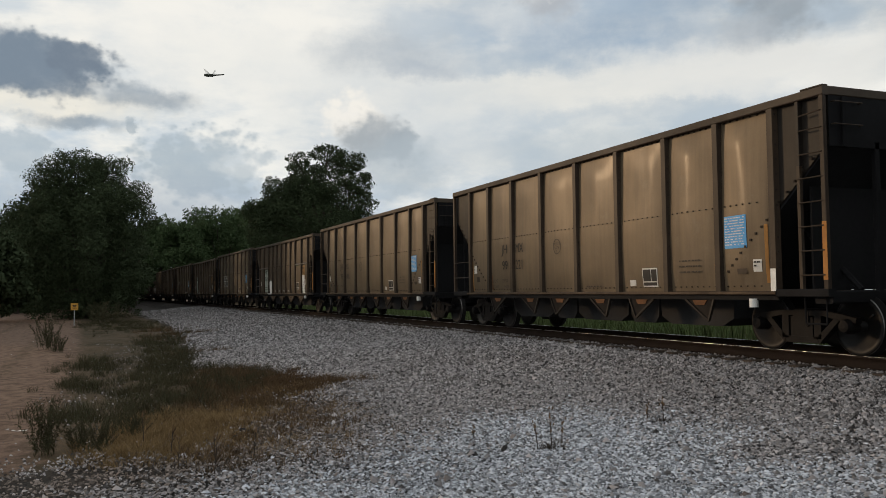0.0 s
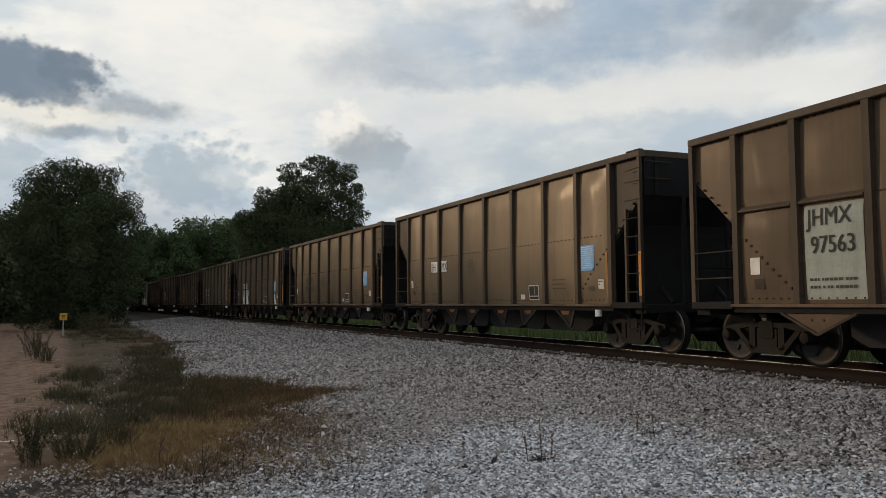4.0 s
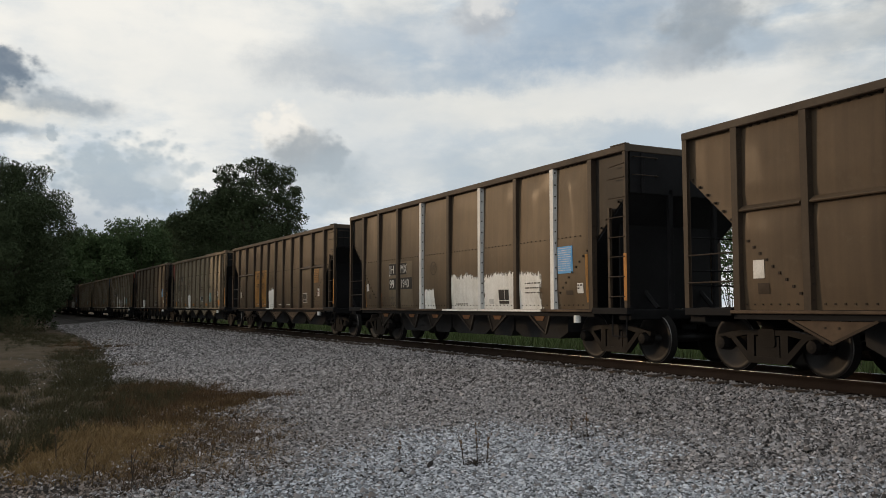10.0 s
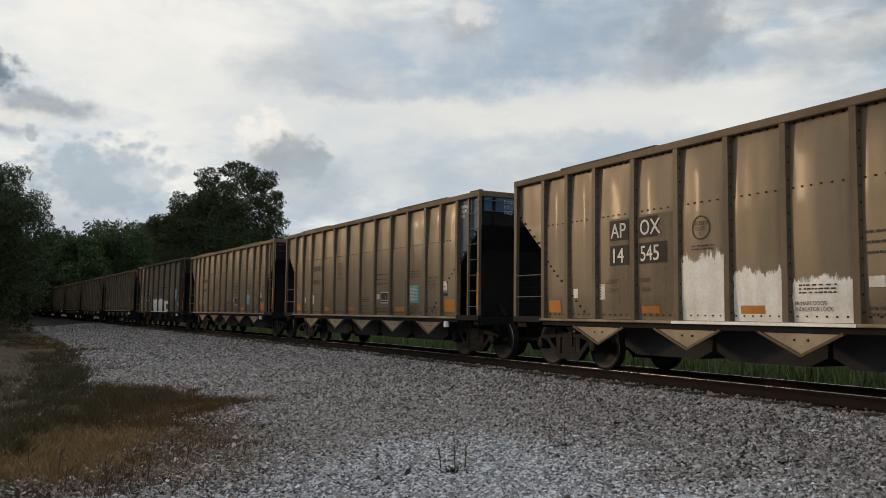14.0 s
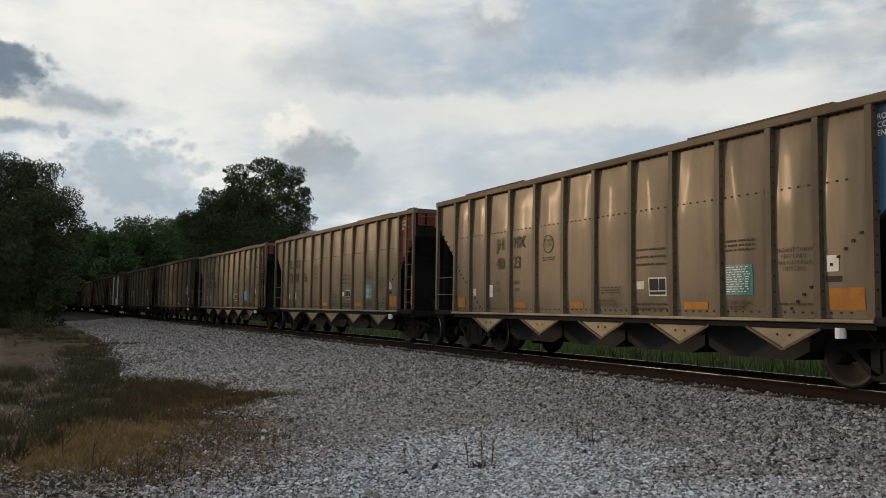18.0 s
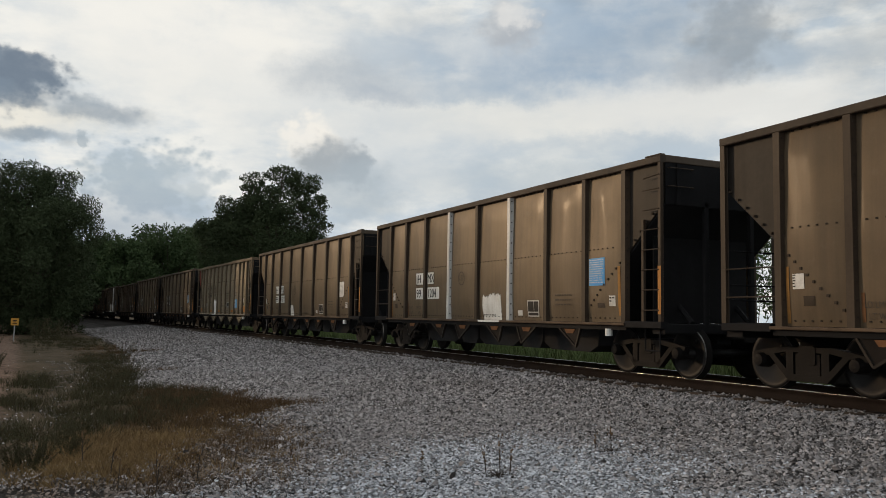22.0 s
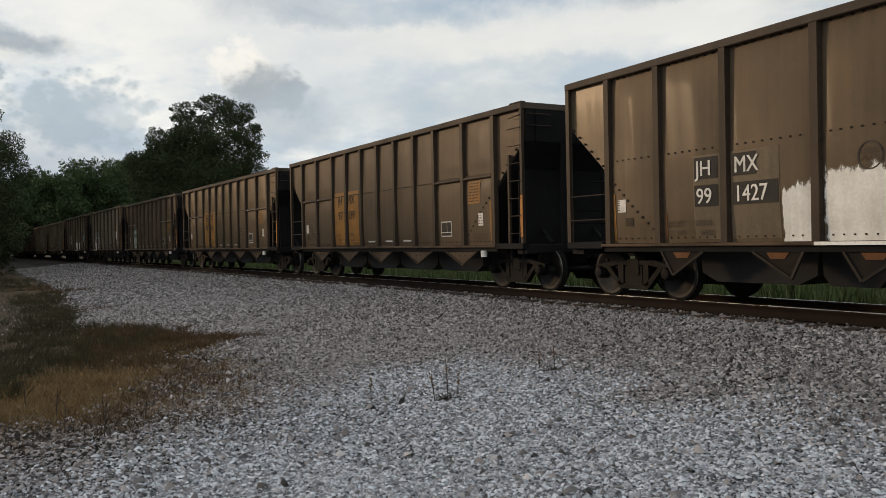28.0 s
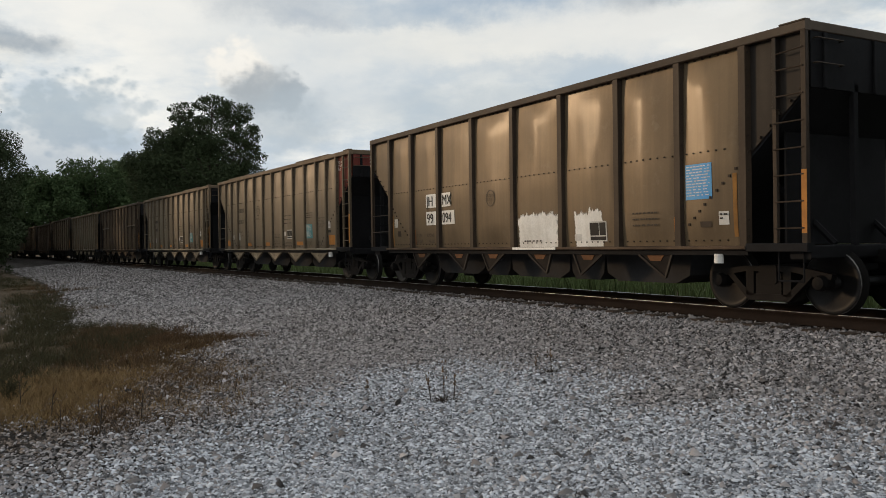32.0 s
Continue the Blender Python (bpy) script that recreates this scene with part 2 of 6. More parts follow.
# ---- materials ----
def surface(name, colour, second, rough=0.7, metal=0.0, big=1.2, small=18.0, amount=0.6, bump=0.15, streak=False, spread=0.12, island=False, bump_size=0.01, third=None, gloss=0.5, coat=0.0):
    """Two colours mixed by noise at two scales, each piece a little lighter or darker than the next, fine relief."""
    m = bpy.data.materials.new(name)
    m.use_nodes = True
    t = m.node_tree
    bsdf = t.nodes["Principled BSDF"]
    where = t.nodes.new("ShaderNodeTexCoord").outputs["Object"]
    if island:
        pick = t.nodes.new("ShaderNodeNewGeometry").outputs["Random Per Island"]
    else:
        pick = t.nodes.new("ShaderNodeObjectInfo").outputs["Random"]
    w = math_node(t, "MULTIPLY", pick, 40.0)
    large = noise_of(t, where, big, 5.0, 0.6, w)
    if streak:
        sc = t.nodes.new("ShaderNodeMapping")
        sc.inputs["Scale"].default_value = (7.0, 7.0, 0.5)
        t.links.new(where, sc.inputs[0])
        run_down = noise_of(t, sc.outputs[0], 1.0, 4.0, 0.6, w)
        large = math_node(t, "ADD", math_node(t, "MULTIPLY", large, 0.55), math_node(t, "MULTIPLY", run_down, 0.45))
    grain = noise_of(t, where, small, 6.0, 0.65)
    fac = math_node(t, "MULTIPLY", ramp(t, large, 0.36, 0.66), amount)
    col = mix_color(t, fac, colour, second)
    if third:
        col = mix_color(t, ramp(t, noise_of(t, where, big * 3.3, 6.0, 0.7, w), 0.60, 0.70), col, third)
    shade = math_node(t, "ADD", math_node(t, "MULTIPLY", math_node(t, "SUBTRACT", grain, 0.5), 0.5), math_node(t, "ADD", 1.0 - spread, math_node(t, "MULTIPLY", pick, 2 * spread)))
    sc2 = t.nodes.new("ShaderNodeVectorMath")
    sc2.operation = "SCALE"
    t.links.new(col, sc2.inputs[0])
    t.links.new(shade, sc2.inputs["Scale"])
    t.links.new(sc2.outputs[0], bsdf.inputs["Base Color"])
    t.links.new(math_node(t, "ADD", rough - 0.12, math_node(t, "MULTIPLY", large, 0.24)), bsdf.inputs["Roughness"])
    bsdf.inputs["Metallic"].default_value = metal
    bsdf.inputs["Specular IOR Level"].default_value = gloss
    if coat:
        bsdf.inputs["Coat Weight"].default_value, bsdf.inputs["Coat Roughness"].default_value = coat, 0.11
    if bump:
        b = t.nodes.new("ShaderNodeBump")
        b.inputs["Strength"].default_value, b.inputs["Distance"].default_value = bump, bump_size
        t.links.new(grain, b.inputs["Height"])
        t.links.new(b.outputs[0], bsdf.inputs["Normal"])
    return m


def car_paint(name, colour, second, dust, rough=0.42, metal=0.3, coat=0.05, coat_rough=0.16):
    """Thin weathered paint on rolled aluminium: cloudy dust, faint runs, small scuffs, and the rolling's fine level ripples that draw highlights out up and down."""
    m = bpy.data.materials.new(name)
    m.use_nodes = True
    t = m.node_tree
    bsdf = t.nodes["Principled BSDF"]
    where = t.nodes.new("ShaderNodeTexCoord").outputs["Object"]
    pick = t.nodes.new("ShaderNodeObjectInfo").outputs["Random"]
    w = math_node(t, "MULTIPLY", pick, 40.0)

    def stretched(x, z):
        sc = t.nodes.new("ShaderNodeMapping")
        sc.inputs["Scale"].default_value = (x, x, z)
        t.links.new(where, sc.inputs[0])
        return sc.outputs[0]
    cloud = noise_of(t, where, 0.8, 4.0, 0.55, w)
    runs = noise_of(t, stretched(9.0, 0.35), 1.0, 4.0, 0.6, w)
    blots = noise_of(t, where, 3.6, 7.0, 0.68, w)
    scuffs = noise_of(t, where, 26.0, 6.0, 0.7, w)
    mixed = math_node(t, "ADD", math_node(t, "MULTIPLY", cloud, 0.62), math_node(t, "MULTIPLY", runs, 0.38))
    col = mix_color(t, ramp(t, mixed, 0.36, 0.66, 0.0, 0.85), colour, second)
    col = mix_color(t, ramp(t, blots, 0.54, 0.74, 0.0, 0.55), col, dust)
    shade = math_node(t, "ADD", math_node(t, "MULTIPLY", math_node(t, "SUBTRACT", scuffs, 0.5), 0.22), math_node(t, "ADD", 0.92, math_node(t, "MULTIPLY", pick, 0.16)))
    sc2 = t.nodes.new("ShaderNodeVectorMath")
    sc2.operation = "SCALE"
    t.links.new(col, sc2.inputs[0])
    t.links.new(shade, sc2.inputs["Scale"])
    t.links.new(sc2.outputs[0], bsdf.inputs["Base Color"])
    t.links.new(math_node(t, "ADD", rough - 0.10, math_node(t, "MULTIPLY", blots, 0.20)), bsdf.inputs["Roughness"])
    bsdf.inputs["Metallic"].default_value = metal
    bsdf.inputs["Specular IOR Level"].default_value = 0.15
    bsdf.inputs["Coat Weight"].default_value, bsdf.inputs["Coat Roughness"].default_value = coat, coat_rough
    ripple = math_node(t, "ADD", noise_of(t, stretched(1.5, 70.0), 1.0, 2.0, 0.5, w), math_node(t, "MULTIPLY", scuffs, 0.10))
    b = t.nodes.new("ShaderNodeBump")
    b.inputs["Strength"].default_value, b.inputs["Distance"].default_value = 0.5, 0.0005
    t.links.new(ripple, b.inputs["Height"])
    t.links.new(b.outputs[0], bsdf.inputs["Normal"])
    t.links.new(b.outputs[0], bsdf.inputs["Coat Normal"])
    return m


TAN = car_paint("dusty_tan_paint", (0.146, 0.108, 0.068), (0.097, 0.072, 0.047), (0.160, 0.130, 0.093), 0.46, 0.12, 0.032, 0.14)
BROWN = car_paint("weathered_brown_paint", (0.092, 0.064, 0.040), (0.062, 0.044, 0.029), (0.104, 0.080, 0.056), 0.52, 0.08, 0.010)
DULL_TAN = car_paint("dull_tan_paint", (0.112, 0.080, 0.049), (0.074, 0.054, 0.035), (0.124, 0.098, 0.069), 0.5, 0.10, 0.018, 0.14)
# Glossier copies of TAN and BROWN, carrying the later, stronger sunlight in the paint.
SUNNY_TAN = car_paint("sunlit_tan_paint", (0.138, 0.101, 0.061), (0.092, 0.068, 0.043), (0.150, 0.121, 0.085), 0.43, 0.16, 0.040, 0.13)
SUNNY_BROWN = car_paint("sunlit_brown_paint", (0.116, 0.080, 0.046), (0.077, 0.055, 0.034), (0.127, 0.097, 0.066), 0.44, 0.18, 0.036, 0.13)
GREY_TAN = car_paint("dusty_grey_paint", (0.176, 0.142, 0.100), (0.130, 0.104, 0.074), (0.190, 0.161, 0.122), 0.44, 0.12, 0.045, 0.14)
PALE = car_paint("pale_aluminium_sheet", (0.255, 0.208, 0.144), (0.195, 0.158, 0.109), (0.265, 0.226, 0.172), 0.40, 0.22, 0.095, 0.12)
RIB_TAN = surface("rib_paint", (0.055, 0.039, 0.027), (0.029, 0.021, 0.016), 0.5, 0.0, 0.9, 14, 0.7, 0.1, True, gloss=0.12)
# Plain cars' end sheets, darker than the body sheets.
END_DARK = surface("dark_end_sheet", (0.027, 0.022, 0.018), (0.017, 0.014, 0.012), 0.5, 0.0, 0.9, 14, 0.7, 0.06, True, gloss=0.12)
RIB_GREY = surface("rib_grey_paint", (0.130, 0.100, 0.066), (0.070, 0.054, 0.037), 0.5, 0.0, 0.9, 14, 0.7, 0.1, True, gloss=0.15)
WHITE_RIB = surface("fresh_white_primer", (0.62, 0.62, 0.60), (0.40, 0.40, 0.38), 0.5, 0.0, 1.5, 16, 0.7, 0.1, True)
CHORD = surface("top_chord_steel", (0.085, 0.064, 0.047), (0.045, 0.035, 0.027), 0.6, 0.0, 0.7, 10, 0.7, 0.1, gloss=0.12)
CHORD_TAN = surface("dusty_top_chord", (0.165, 0.120, 0.078), (0.090, 0.066, 0.045), 0.6, 0.0, 0.7, 10, 0.7, 0.1, gloss=0.12)
SILL = surface("side_sill_steel", (0.125, 0.085, 0.056), (0.052, 0.037, 0.027), 0.6, 0.0, 1.1, 12, 0.8, 0.12, gloss=0.08)
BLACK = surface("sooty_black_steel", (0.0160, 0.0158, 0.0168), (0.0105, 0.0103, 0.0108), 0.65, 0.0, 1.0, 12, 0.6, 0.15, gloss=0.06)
# Lighter than BLACK, to lift the shade under the end slopes and chutes.
SOOT = surface("shade_lifted_soot", (0.030, 0.030, 0.032), (0.019, 0.019, 0.020), 0.75, 0.0, 1.0, 12, 0.6, 0.15, gloss=0.15)
# Near-black castings: shade of the car body overhead is in the colour.
IRON = surface("shaded_rusty_casting", (0.0115, 0.0102, 0.0099), (0.0075, 0.0068, 0.0066), 0.6, 0.0, 3.0, 30, 0.7, 0.3, gloss=0.10)
RUSTY = surface("orange_rust_plate", (0.18, 0.082, 0.036), (0.10, 0.050, 0.026), 0.65, 0.0, 2.5, 25, 0.8, 0.2, gloss=0.08)
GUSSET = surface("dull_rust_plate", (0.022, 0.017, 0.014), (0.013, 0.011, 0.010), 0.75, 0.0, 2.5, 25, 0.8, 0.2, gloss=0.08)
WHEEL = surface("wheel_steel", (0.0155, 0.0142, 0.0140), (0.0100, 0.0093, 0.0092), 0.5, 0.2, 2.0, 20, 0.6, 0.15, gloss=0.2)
RIM = surface("dull_wheel_rim", (0.16, 0.155, 0.15), (0.06, 0.057, 0.054), 0.34, 1.0, 5.0, 30, 0.8, 0.08)
# Paler than the walls: light caught on the sill ledge is in the colour.
SILL_PALE = surface("pale_side_sill", (0.30, 0.245, 0.170), (0.16, 0.126, 0.086), 0.5, 0.1, 1.1, 12, 0.8, 0.1, gloss=0.2)
TREAD = surface("polished_tread", (0.55, 0.54, 0.52), (0.42, 0.41, 0.40), 0.28, 1.0, 2.0, 40, 0.5, 0.05)
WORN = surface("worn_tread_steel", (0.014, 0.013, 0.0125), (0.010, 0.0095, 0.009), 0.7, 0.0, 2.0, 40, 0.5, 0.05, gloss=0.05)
WASHED = surface("washed_clean_paint", (0.156, 0.121, 0.081), (0.112, 0.084, 0.055), 0.5, 0.0, 1.4, 14, 0.8, 0.05, True, 0.06, gloss=0.12)
RAIL_SIDE = surface("rail_rust", (0.024, 0.0165, 0.0125), (0.015, 0.0105, 0.0088), 0.8, 0.0, 1.2, 26, 0.7, 0.25, gloss=0.08)
TIE = surface("creosoted_timber", (0.075, 0.058, 0.046), (0.045, 0.036, 0.030), 0.85, 0.0, 1.4, 30, 0.7, 0.4, gloss=0.08)
COAL = surface("coal_lumps", (0.018, 0.018, 0.019), (0.010, 0.010, 0.011), 0.6, 0.0, 4.0, 30, 0.7, 0.8, bump_size=0.04, gloss=0.08)
RIVET = surface("dark_rivet_heads", (0.05, 0.038, 0.028), (0.03, 0.024, 0.02), 0.7, gloss=0.08)
INK = surface("black_stencil_paint", (0.025, 0.024, 0.023), (0.05, 0.043, 0.035), 0.6, 0.0, 5.0, 30, 0.6, 0.03, gloss=0.15)
FADED = surface("faded_stencil_paint", (0.062, 0.051, 0.041), (0.098, 0.080, 0.062), 0.6, 0.0, 5.0, 30, 0.6, 0.03, gloss=0.1)
WHITE = surface("white_patch_paint", (0.80, 0.785, 0.74), (0.66, 0.64, 0.59), 0.5, 0.0, 2.5, 24, 0.7, 0.05, spread=0.04)
PRIMER = surface("worn_white_primer", (0.80, 0.785, 0.74), (0.60, 0.57, 0.51), 0.55, 0.0, 2.5, 24, 0.8, 0.05, True, spread=0.04, gloss=0.2)
FIELD = surface("greenish_white_field", (0.36, 0.385, 0.335), (0.24, 0.25, 0.21), 0.6, 0.0, 2.0, 24, 0.8, 0.05, True, spread=0.05, gloss=0.1)
LETTER_WHITE = surface("white_stencil_paint", (0.62, 0.61, 0.58), (0.42, 0.40, 0.36), 0.5, 0.0, 4.0, 24, 0.7, 0.03)
YELLOW = surface("yellow_patch_paint", (0.33, 0.160, 0.042), (0.20, 0.102, 0.035), 0.5, 0.0, 2.5, 24, 0.8, 0.04, gloss=0.1)
ORANGE = surface("orange_reflector", (0.45, 0.19, 0.045), (0.30, 0.13, 0.045), 0.5, 0.0, 3.0, 24, 0.6, 0.04, gloss=0.1)
BLUE = surface("blue_notice_paint", (0.10, 0.34, 0.66), (0.20, 0.44, 0.68), 0.6, 0.0, 2.0, 24, 0.6, 0.03, spread=0.05, gloss=0.1)
NAVY = surface("dark_blue_notice", (0.03, 0.04, 0.16), (0.06, 0.07, 0.2), 0.45, 0.0, 2.0, 24, 0.7, 0.03)
TEAL = surface("teal_notice", (0.03, 0.20, 0.22), (0.06, 0.24, 0.25), 0.45, 0.0, 2.0, 24, 0.7, 0.03)
RED = surface("red_end_paint", (0.21, 0.05, 0.038), (0.11, 0.034, 0.027), 0.55, 0.0, 1.3, 18, 0.7, 0.06, True, gloss=0.1)
BLUE_END = surface("blue_end_paint", (0.05, 0.11, 0.2), (0.035, 0.06, 0.1), 0.5, 0.0, 1.3, 18, 0.7, 0.06, True, gloss=0.15)
BARK = surface("bark", (0.075, 0.06, 0.048), (0.04, 0.033, 0.028), 0.9, 0.0, 2.0, 20, 0.7, 0.6, gloss=0.08)
LEAF = surface("dark_green_leaves", (0.062, 0.080, 0.042), (0.044, 0.060, 0.032), 0.7, 0.0, 0.4, 6.0, 0.6, 0, False, 0.14, True, gloss=0.03)
LEAF_FAR = surface("far_green_leaves", (0.074, 0.106, 0.048), (0.052, 0.082, 0.038), 0.7, 0.0, 0.25, 4.0, 0.6, 0, False, 0.16, True, gloss=0.03)
GRASS = surface("green_grass", (0.090, 0.128, 0.045), (0.12, 0.135, 0.058), 0.7, 0.0, 0.8, 6.0, 0.7, 0, False, 0.3, True, gloss=0.06)
STRAW = surface("dry_grass", (0.270, 0.182, 0.086), (0.150, 0.098, 0.050), 0.8, 0.0, 0.5, 6.0, 0.8, 0, False, 0.35, True, gloss=0.08)
WEED = surface("dull_weeds", (0.050, 0.055, 0.029), (0.076, 0.057, 0.033), 0.8, 0.0, 0.6, 6.0, 0.9, 0, False, 0.4, True, gloss=0.06)
RUSSET = surface("russet_weeds", (0.125, 0.078, 0.042), (0.070, 0.049, 0.028), 0.8, 0.0, 0.6, 6.0, 0.8, 0, False, 0.4, True, gloss=0.06)
STONE = surface("grey_ballast_stone", (0.298, 0.280, 0.278), (0.160, 0.144, 0.138), 0.85, 0.0, 0.35, 30, 0.8, 0.3, False, 0.85, True, third=(0.110, 0.086, 0.074), gloss=0.08)
DIRTY_STONE = surface("mud_stained_chip", (0.205, 0.172, 0.150), (0.118, 0.092, 0.076), 0.9, 0.0, 0.4, 30, 0.8, 0.3, False, 0.7, True, third=(0.33, 0.31, 0.30), gloss=0.08)
PALE_STONE = surface("pale_limestone_chip", (0.440, 0.453, 0.484), (0.285, 0.291, 0.312), 0.85, 0.0, 0.4, 30, 0.7, 0.3, False, 0.8, True, third=(0.15, 0.132, 0.125), gloss=0.08)
# Almost black, so the shade between stones is already in the bed's colour.
BED = surface("ballast_bed", (0.050, 0.044, 0.039), (0.028, 0.025, 0.023), 0.95, 0.0, 0.5, 40, 0.8, 1.0, bump_size=0.05, gloss=0.08)
DIRT = surface("sandy_dirt", (0.22, 0.145, 0.10), (0.13, 0.092, 0.066), 0.95, 0.0, 0.35, 14, 0.8, 0.5, bump_size=0.03, gloss=0.08)
SOIL = surface("dry_soil", (0.105, 0.078, 0.052), (0.058, 0.048, 0.030), 0.95, 0.0, 0.6, 40, 0.85, 0.8, bump_size=0.04, gloss=0.08)


def ground_surface():
    """Dry soil, sandy where vehicles run, grey where chips have strayed, darkened like the shade in their gaps; both
    named by the mesh's own values.
    """
    t = SOIL.node_tree
    bsdf = t.nodes["Principled BSDF"]
    was = bsdf.inputs["Base Color"].links[0].from_socket
    where = t.nodes.new("ShaderNodeTexCoord").outputs["Object"]
    patchy = noise_of(t, where, 5.0, 9.0, 0.75)
    # the stony tones are kept dark to stand for shade among the chips
    for name, low, high, scale in (("sandy", (0.235, 0.160, 0.120), (0.118, 0.081, 0.060), 4.5), ("stony", (0.085, 0.077, 0.070), (0.034, 0.030, 0.027), 28.0)):
        at = t.nodes.new("ShaderNodeAttribute")
        at.attribute_name = name
        there = ramp(t, math_node(t, "ADD", at.outputs["Fac"], math_node(t, "MULTIPLY", math_node(t, "SUBTRACT", patchy, 0.5), 1.3)), 0.35, 0.75)
        tone = mix_color(t, ramp(t, noise_of(t, where, scale, 7.0, 0.7), 0.35, 0.65), high, low)
        was = mix_color(t, there, was, tone)
    t.links.new(was, bsdf.inputs["Base Color"])


ground_surface()


def wear_through(m):
    """Brushed-on paint that thins out where the mesh's own value for its cover falls off, in runs and flecks."""
    t = m.node_tree
    where = t.nodes.new("ShaderNodeTexCoord").outputs["Object"]
    sc = t.nodes.new("ShaderNodeMapping")
    sc.inputs["Scale"].default_value = (14.0, 14.0, 2.2)
    t.links.new(where, sc.inputs[0])
    pick = math_node(t, "MULTIPLY", t.nodes.new("ShaderNodeObjectInfo").outputs["Random"], 30.0)
    runs = noise_of(t, sc.outputs[0], 1.0, 5.0, 0.65, pick)
    flecks = noise_of(t, where, 7.0, 7.0, 0.7, pick)
    at = t.nodes.new("ShaderNodeAttribute")
    at.attribute_name = "cover"
    torn = math_node(t, "ADD", math_node(t, "MULTIPLY", math_node(t, "SUBTRACT", runs, 0.5), 0.9), math_node(t, "MULTIPLY", math_node(t, "SUBTRACT", flecks, 0.5), 1.0))
    alpha = ramp(t, math_node(t, "ADD", at.outputs["Fac"], torn), 0.34, 0.56)
    t.links.new(alpha, t.nodes["Principled BSDF"].inputs["Alpha"])


wear_through(PRIMER)
SIGN_YELLOW = surface("yellow_sign_face", (0.55, 0.28, 0.025), (0.45, 0.22, 0.025), 0.5, 0.0, 4, 30, 0.5, 0.02)
POST = surface("galvanised_post", (0.30, 0.30, 0.30), (0.2, 0.2, 0.2), 0.6, 0.3, 4, 30, 0.5, 0.05)
WING = surface("insect_wing", (0.75, 0.75, 0.72), (0.6, 0.6, 0.58), 0.3, 0.0, 4, 30, 0.5, 0)
WING.node_tree.nodes["Principled BSDF"].inputs["Alpha"].default_value = 0.3
INSECT = surface("insect_body", (0.03, 0.035, 0.02), (0.02, 0.02, 0.02), 0.5, 0.0, 40, 90, 0.5, 0)


# ---- mesh tools ----
class Build:
    """Gathers verts and faces for one mesh."""

    def __init__(self):
        self.v, self.f = [], []

    def add(self, verts, faces):
        n = len(self.v)
        self.v += [tuple(map(float, p)) for p in verts]
        self.f += [tuple(i + n for i in face) for face in faces]
        return self

    def box(self, x0, x1, y0, y1, z0, z1, cut=0.0):
        """A block; cut bevels its four long edges along its longest side."""
        if not cut:
            v = [(x, y, z) for x in (x0, x1) for y in (y0, y1) for z in (z0, z1)]
            return self.add(v, [(0, 1, 3, 2), (4, 6, 7, 5), (0, 4, 5, 1), (2, 3, 7, 6), (0, 2, 6, 4), (1, 5, 7, 3)])
        size = (x1 - x0, y1 - y0, z1 - z0)
        k = size.index(max(size))
        lo, hi = (x0, y0, z0), (x1, y1, z1)
        a, b = [i for i in range(3) if i != k]
        ring = [(lo[a] + cut, lo[b]), (hi[a] - cut, lo[b]), (hi[a], lo[b] + cut), (hi[a], hi[b] - cut), (hi[a] - cut, hi[b]), (lo[a] + cut, hi[b]), (lo[a], hi[b] - cut), (lo[a], lo[b] + cut)]
        return self.prism(ring, k, lo[k], hi[k])

    def prism(self, ring, axis, lo, hi):
        """A ring of points in the other two axes, drawn out along axis."""
        a, b = [i for i in range(3) if i != axis]
        v = []
        for w in (lo, hi):
            for p, q in ring:
                c = [0, 0, 0]
                c[a], c[b], c[axis] = p, q, w
                v.append(c)
        n = len(ring)
        faces = [(i, (i + 1) % n, n + (i + 1) % n, n + i) for i in range(n)]
        return self.add(v, faces + [tuple(range(n)), tuple(range(2 * n - 1, n - 1, -1))])

    def tube(self, p, q, r, r2=None, n=6):
        p, q = Vector(p), Vector(q)
        r2 = r if r2 is None else r2
        d = (q - p).normalized()
        s = d.orthogonal().normalized()
        u = d.cross(s)
        v = [p + (s * math.cos(a) + u * math.sin(a)) * r for a in (2 * math.pi * i / n for i in range(n))]
        v += [q + (s * math.cos(a) + u * math.sin(a)) * r2 for a in (2 * math.pi * i / n for i in range(n))]
        return self.add(v, [(i, (i + 1) % n, n + (i + 1) % n, n + i) for i in range(n)] + [tuple(range(n - 1, -1, -1)), tuple(range(n, 2 * n))])

    def lathe(self, profile, n=28, y_axis=True):
        """Turns (radius, along) pairs round the y axis."""
        v = [(r * math.cos(2 * math.pi * i / n), y, r * math.sin(2 * math.pi * i / n)) for r, y in profile for i in range(n)]
        m = len(profile)
        f = [(j * n + i, j * n + (i + 1) % n, (j + 1) * n + (i + 1) % n, (j + 1) * n + i) for j in range(m - 1) for i in range(n)]
        return self.add(v, f + [tuple(range(n)), tuple(range(m * n - 1, (m - 1) * n - 1, -1))])

    def mesh(self, name, material=None, smooth=False):
        me = bpy.data.meshes.new(name)
        me.from_pydata(self.v, [], self.f)
        bm = bmesh.new()
        bm.from_mesh(me)
        bmesh.ops.recalc_face_normals(bm, faces=bm.faces)
        bm.to_mesh(me)
        bm.free()
        if smooth:
            me.polygons.foreach_set("use_smooth", [True] * len(me.polygons))
        if material:
            me.materials.append(material)
        return me


def part(name, built, material, parent, label="", smooth=False, at=None):
    """One mesh object under a thing or a part. built: a Build, or a finished mesh that others share."""
    me = built.mesh(name, material, smooth) if isinstance(built, Build) else built
    ob = new(name, me)
    ob.parent = parent
    if at is not None:
        ob.matrix_basis = at
    if label:
        tagged(ob, label)
    return ob


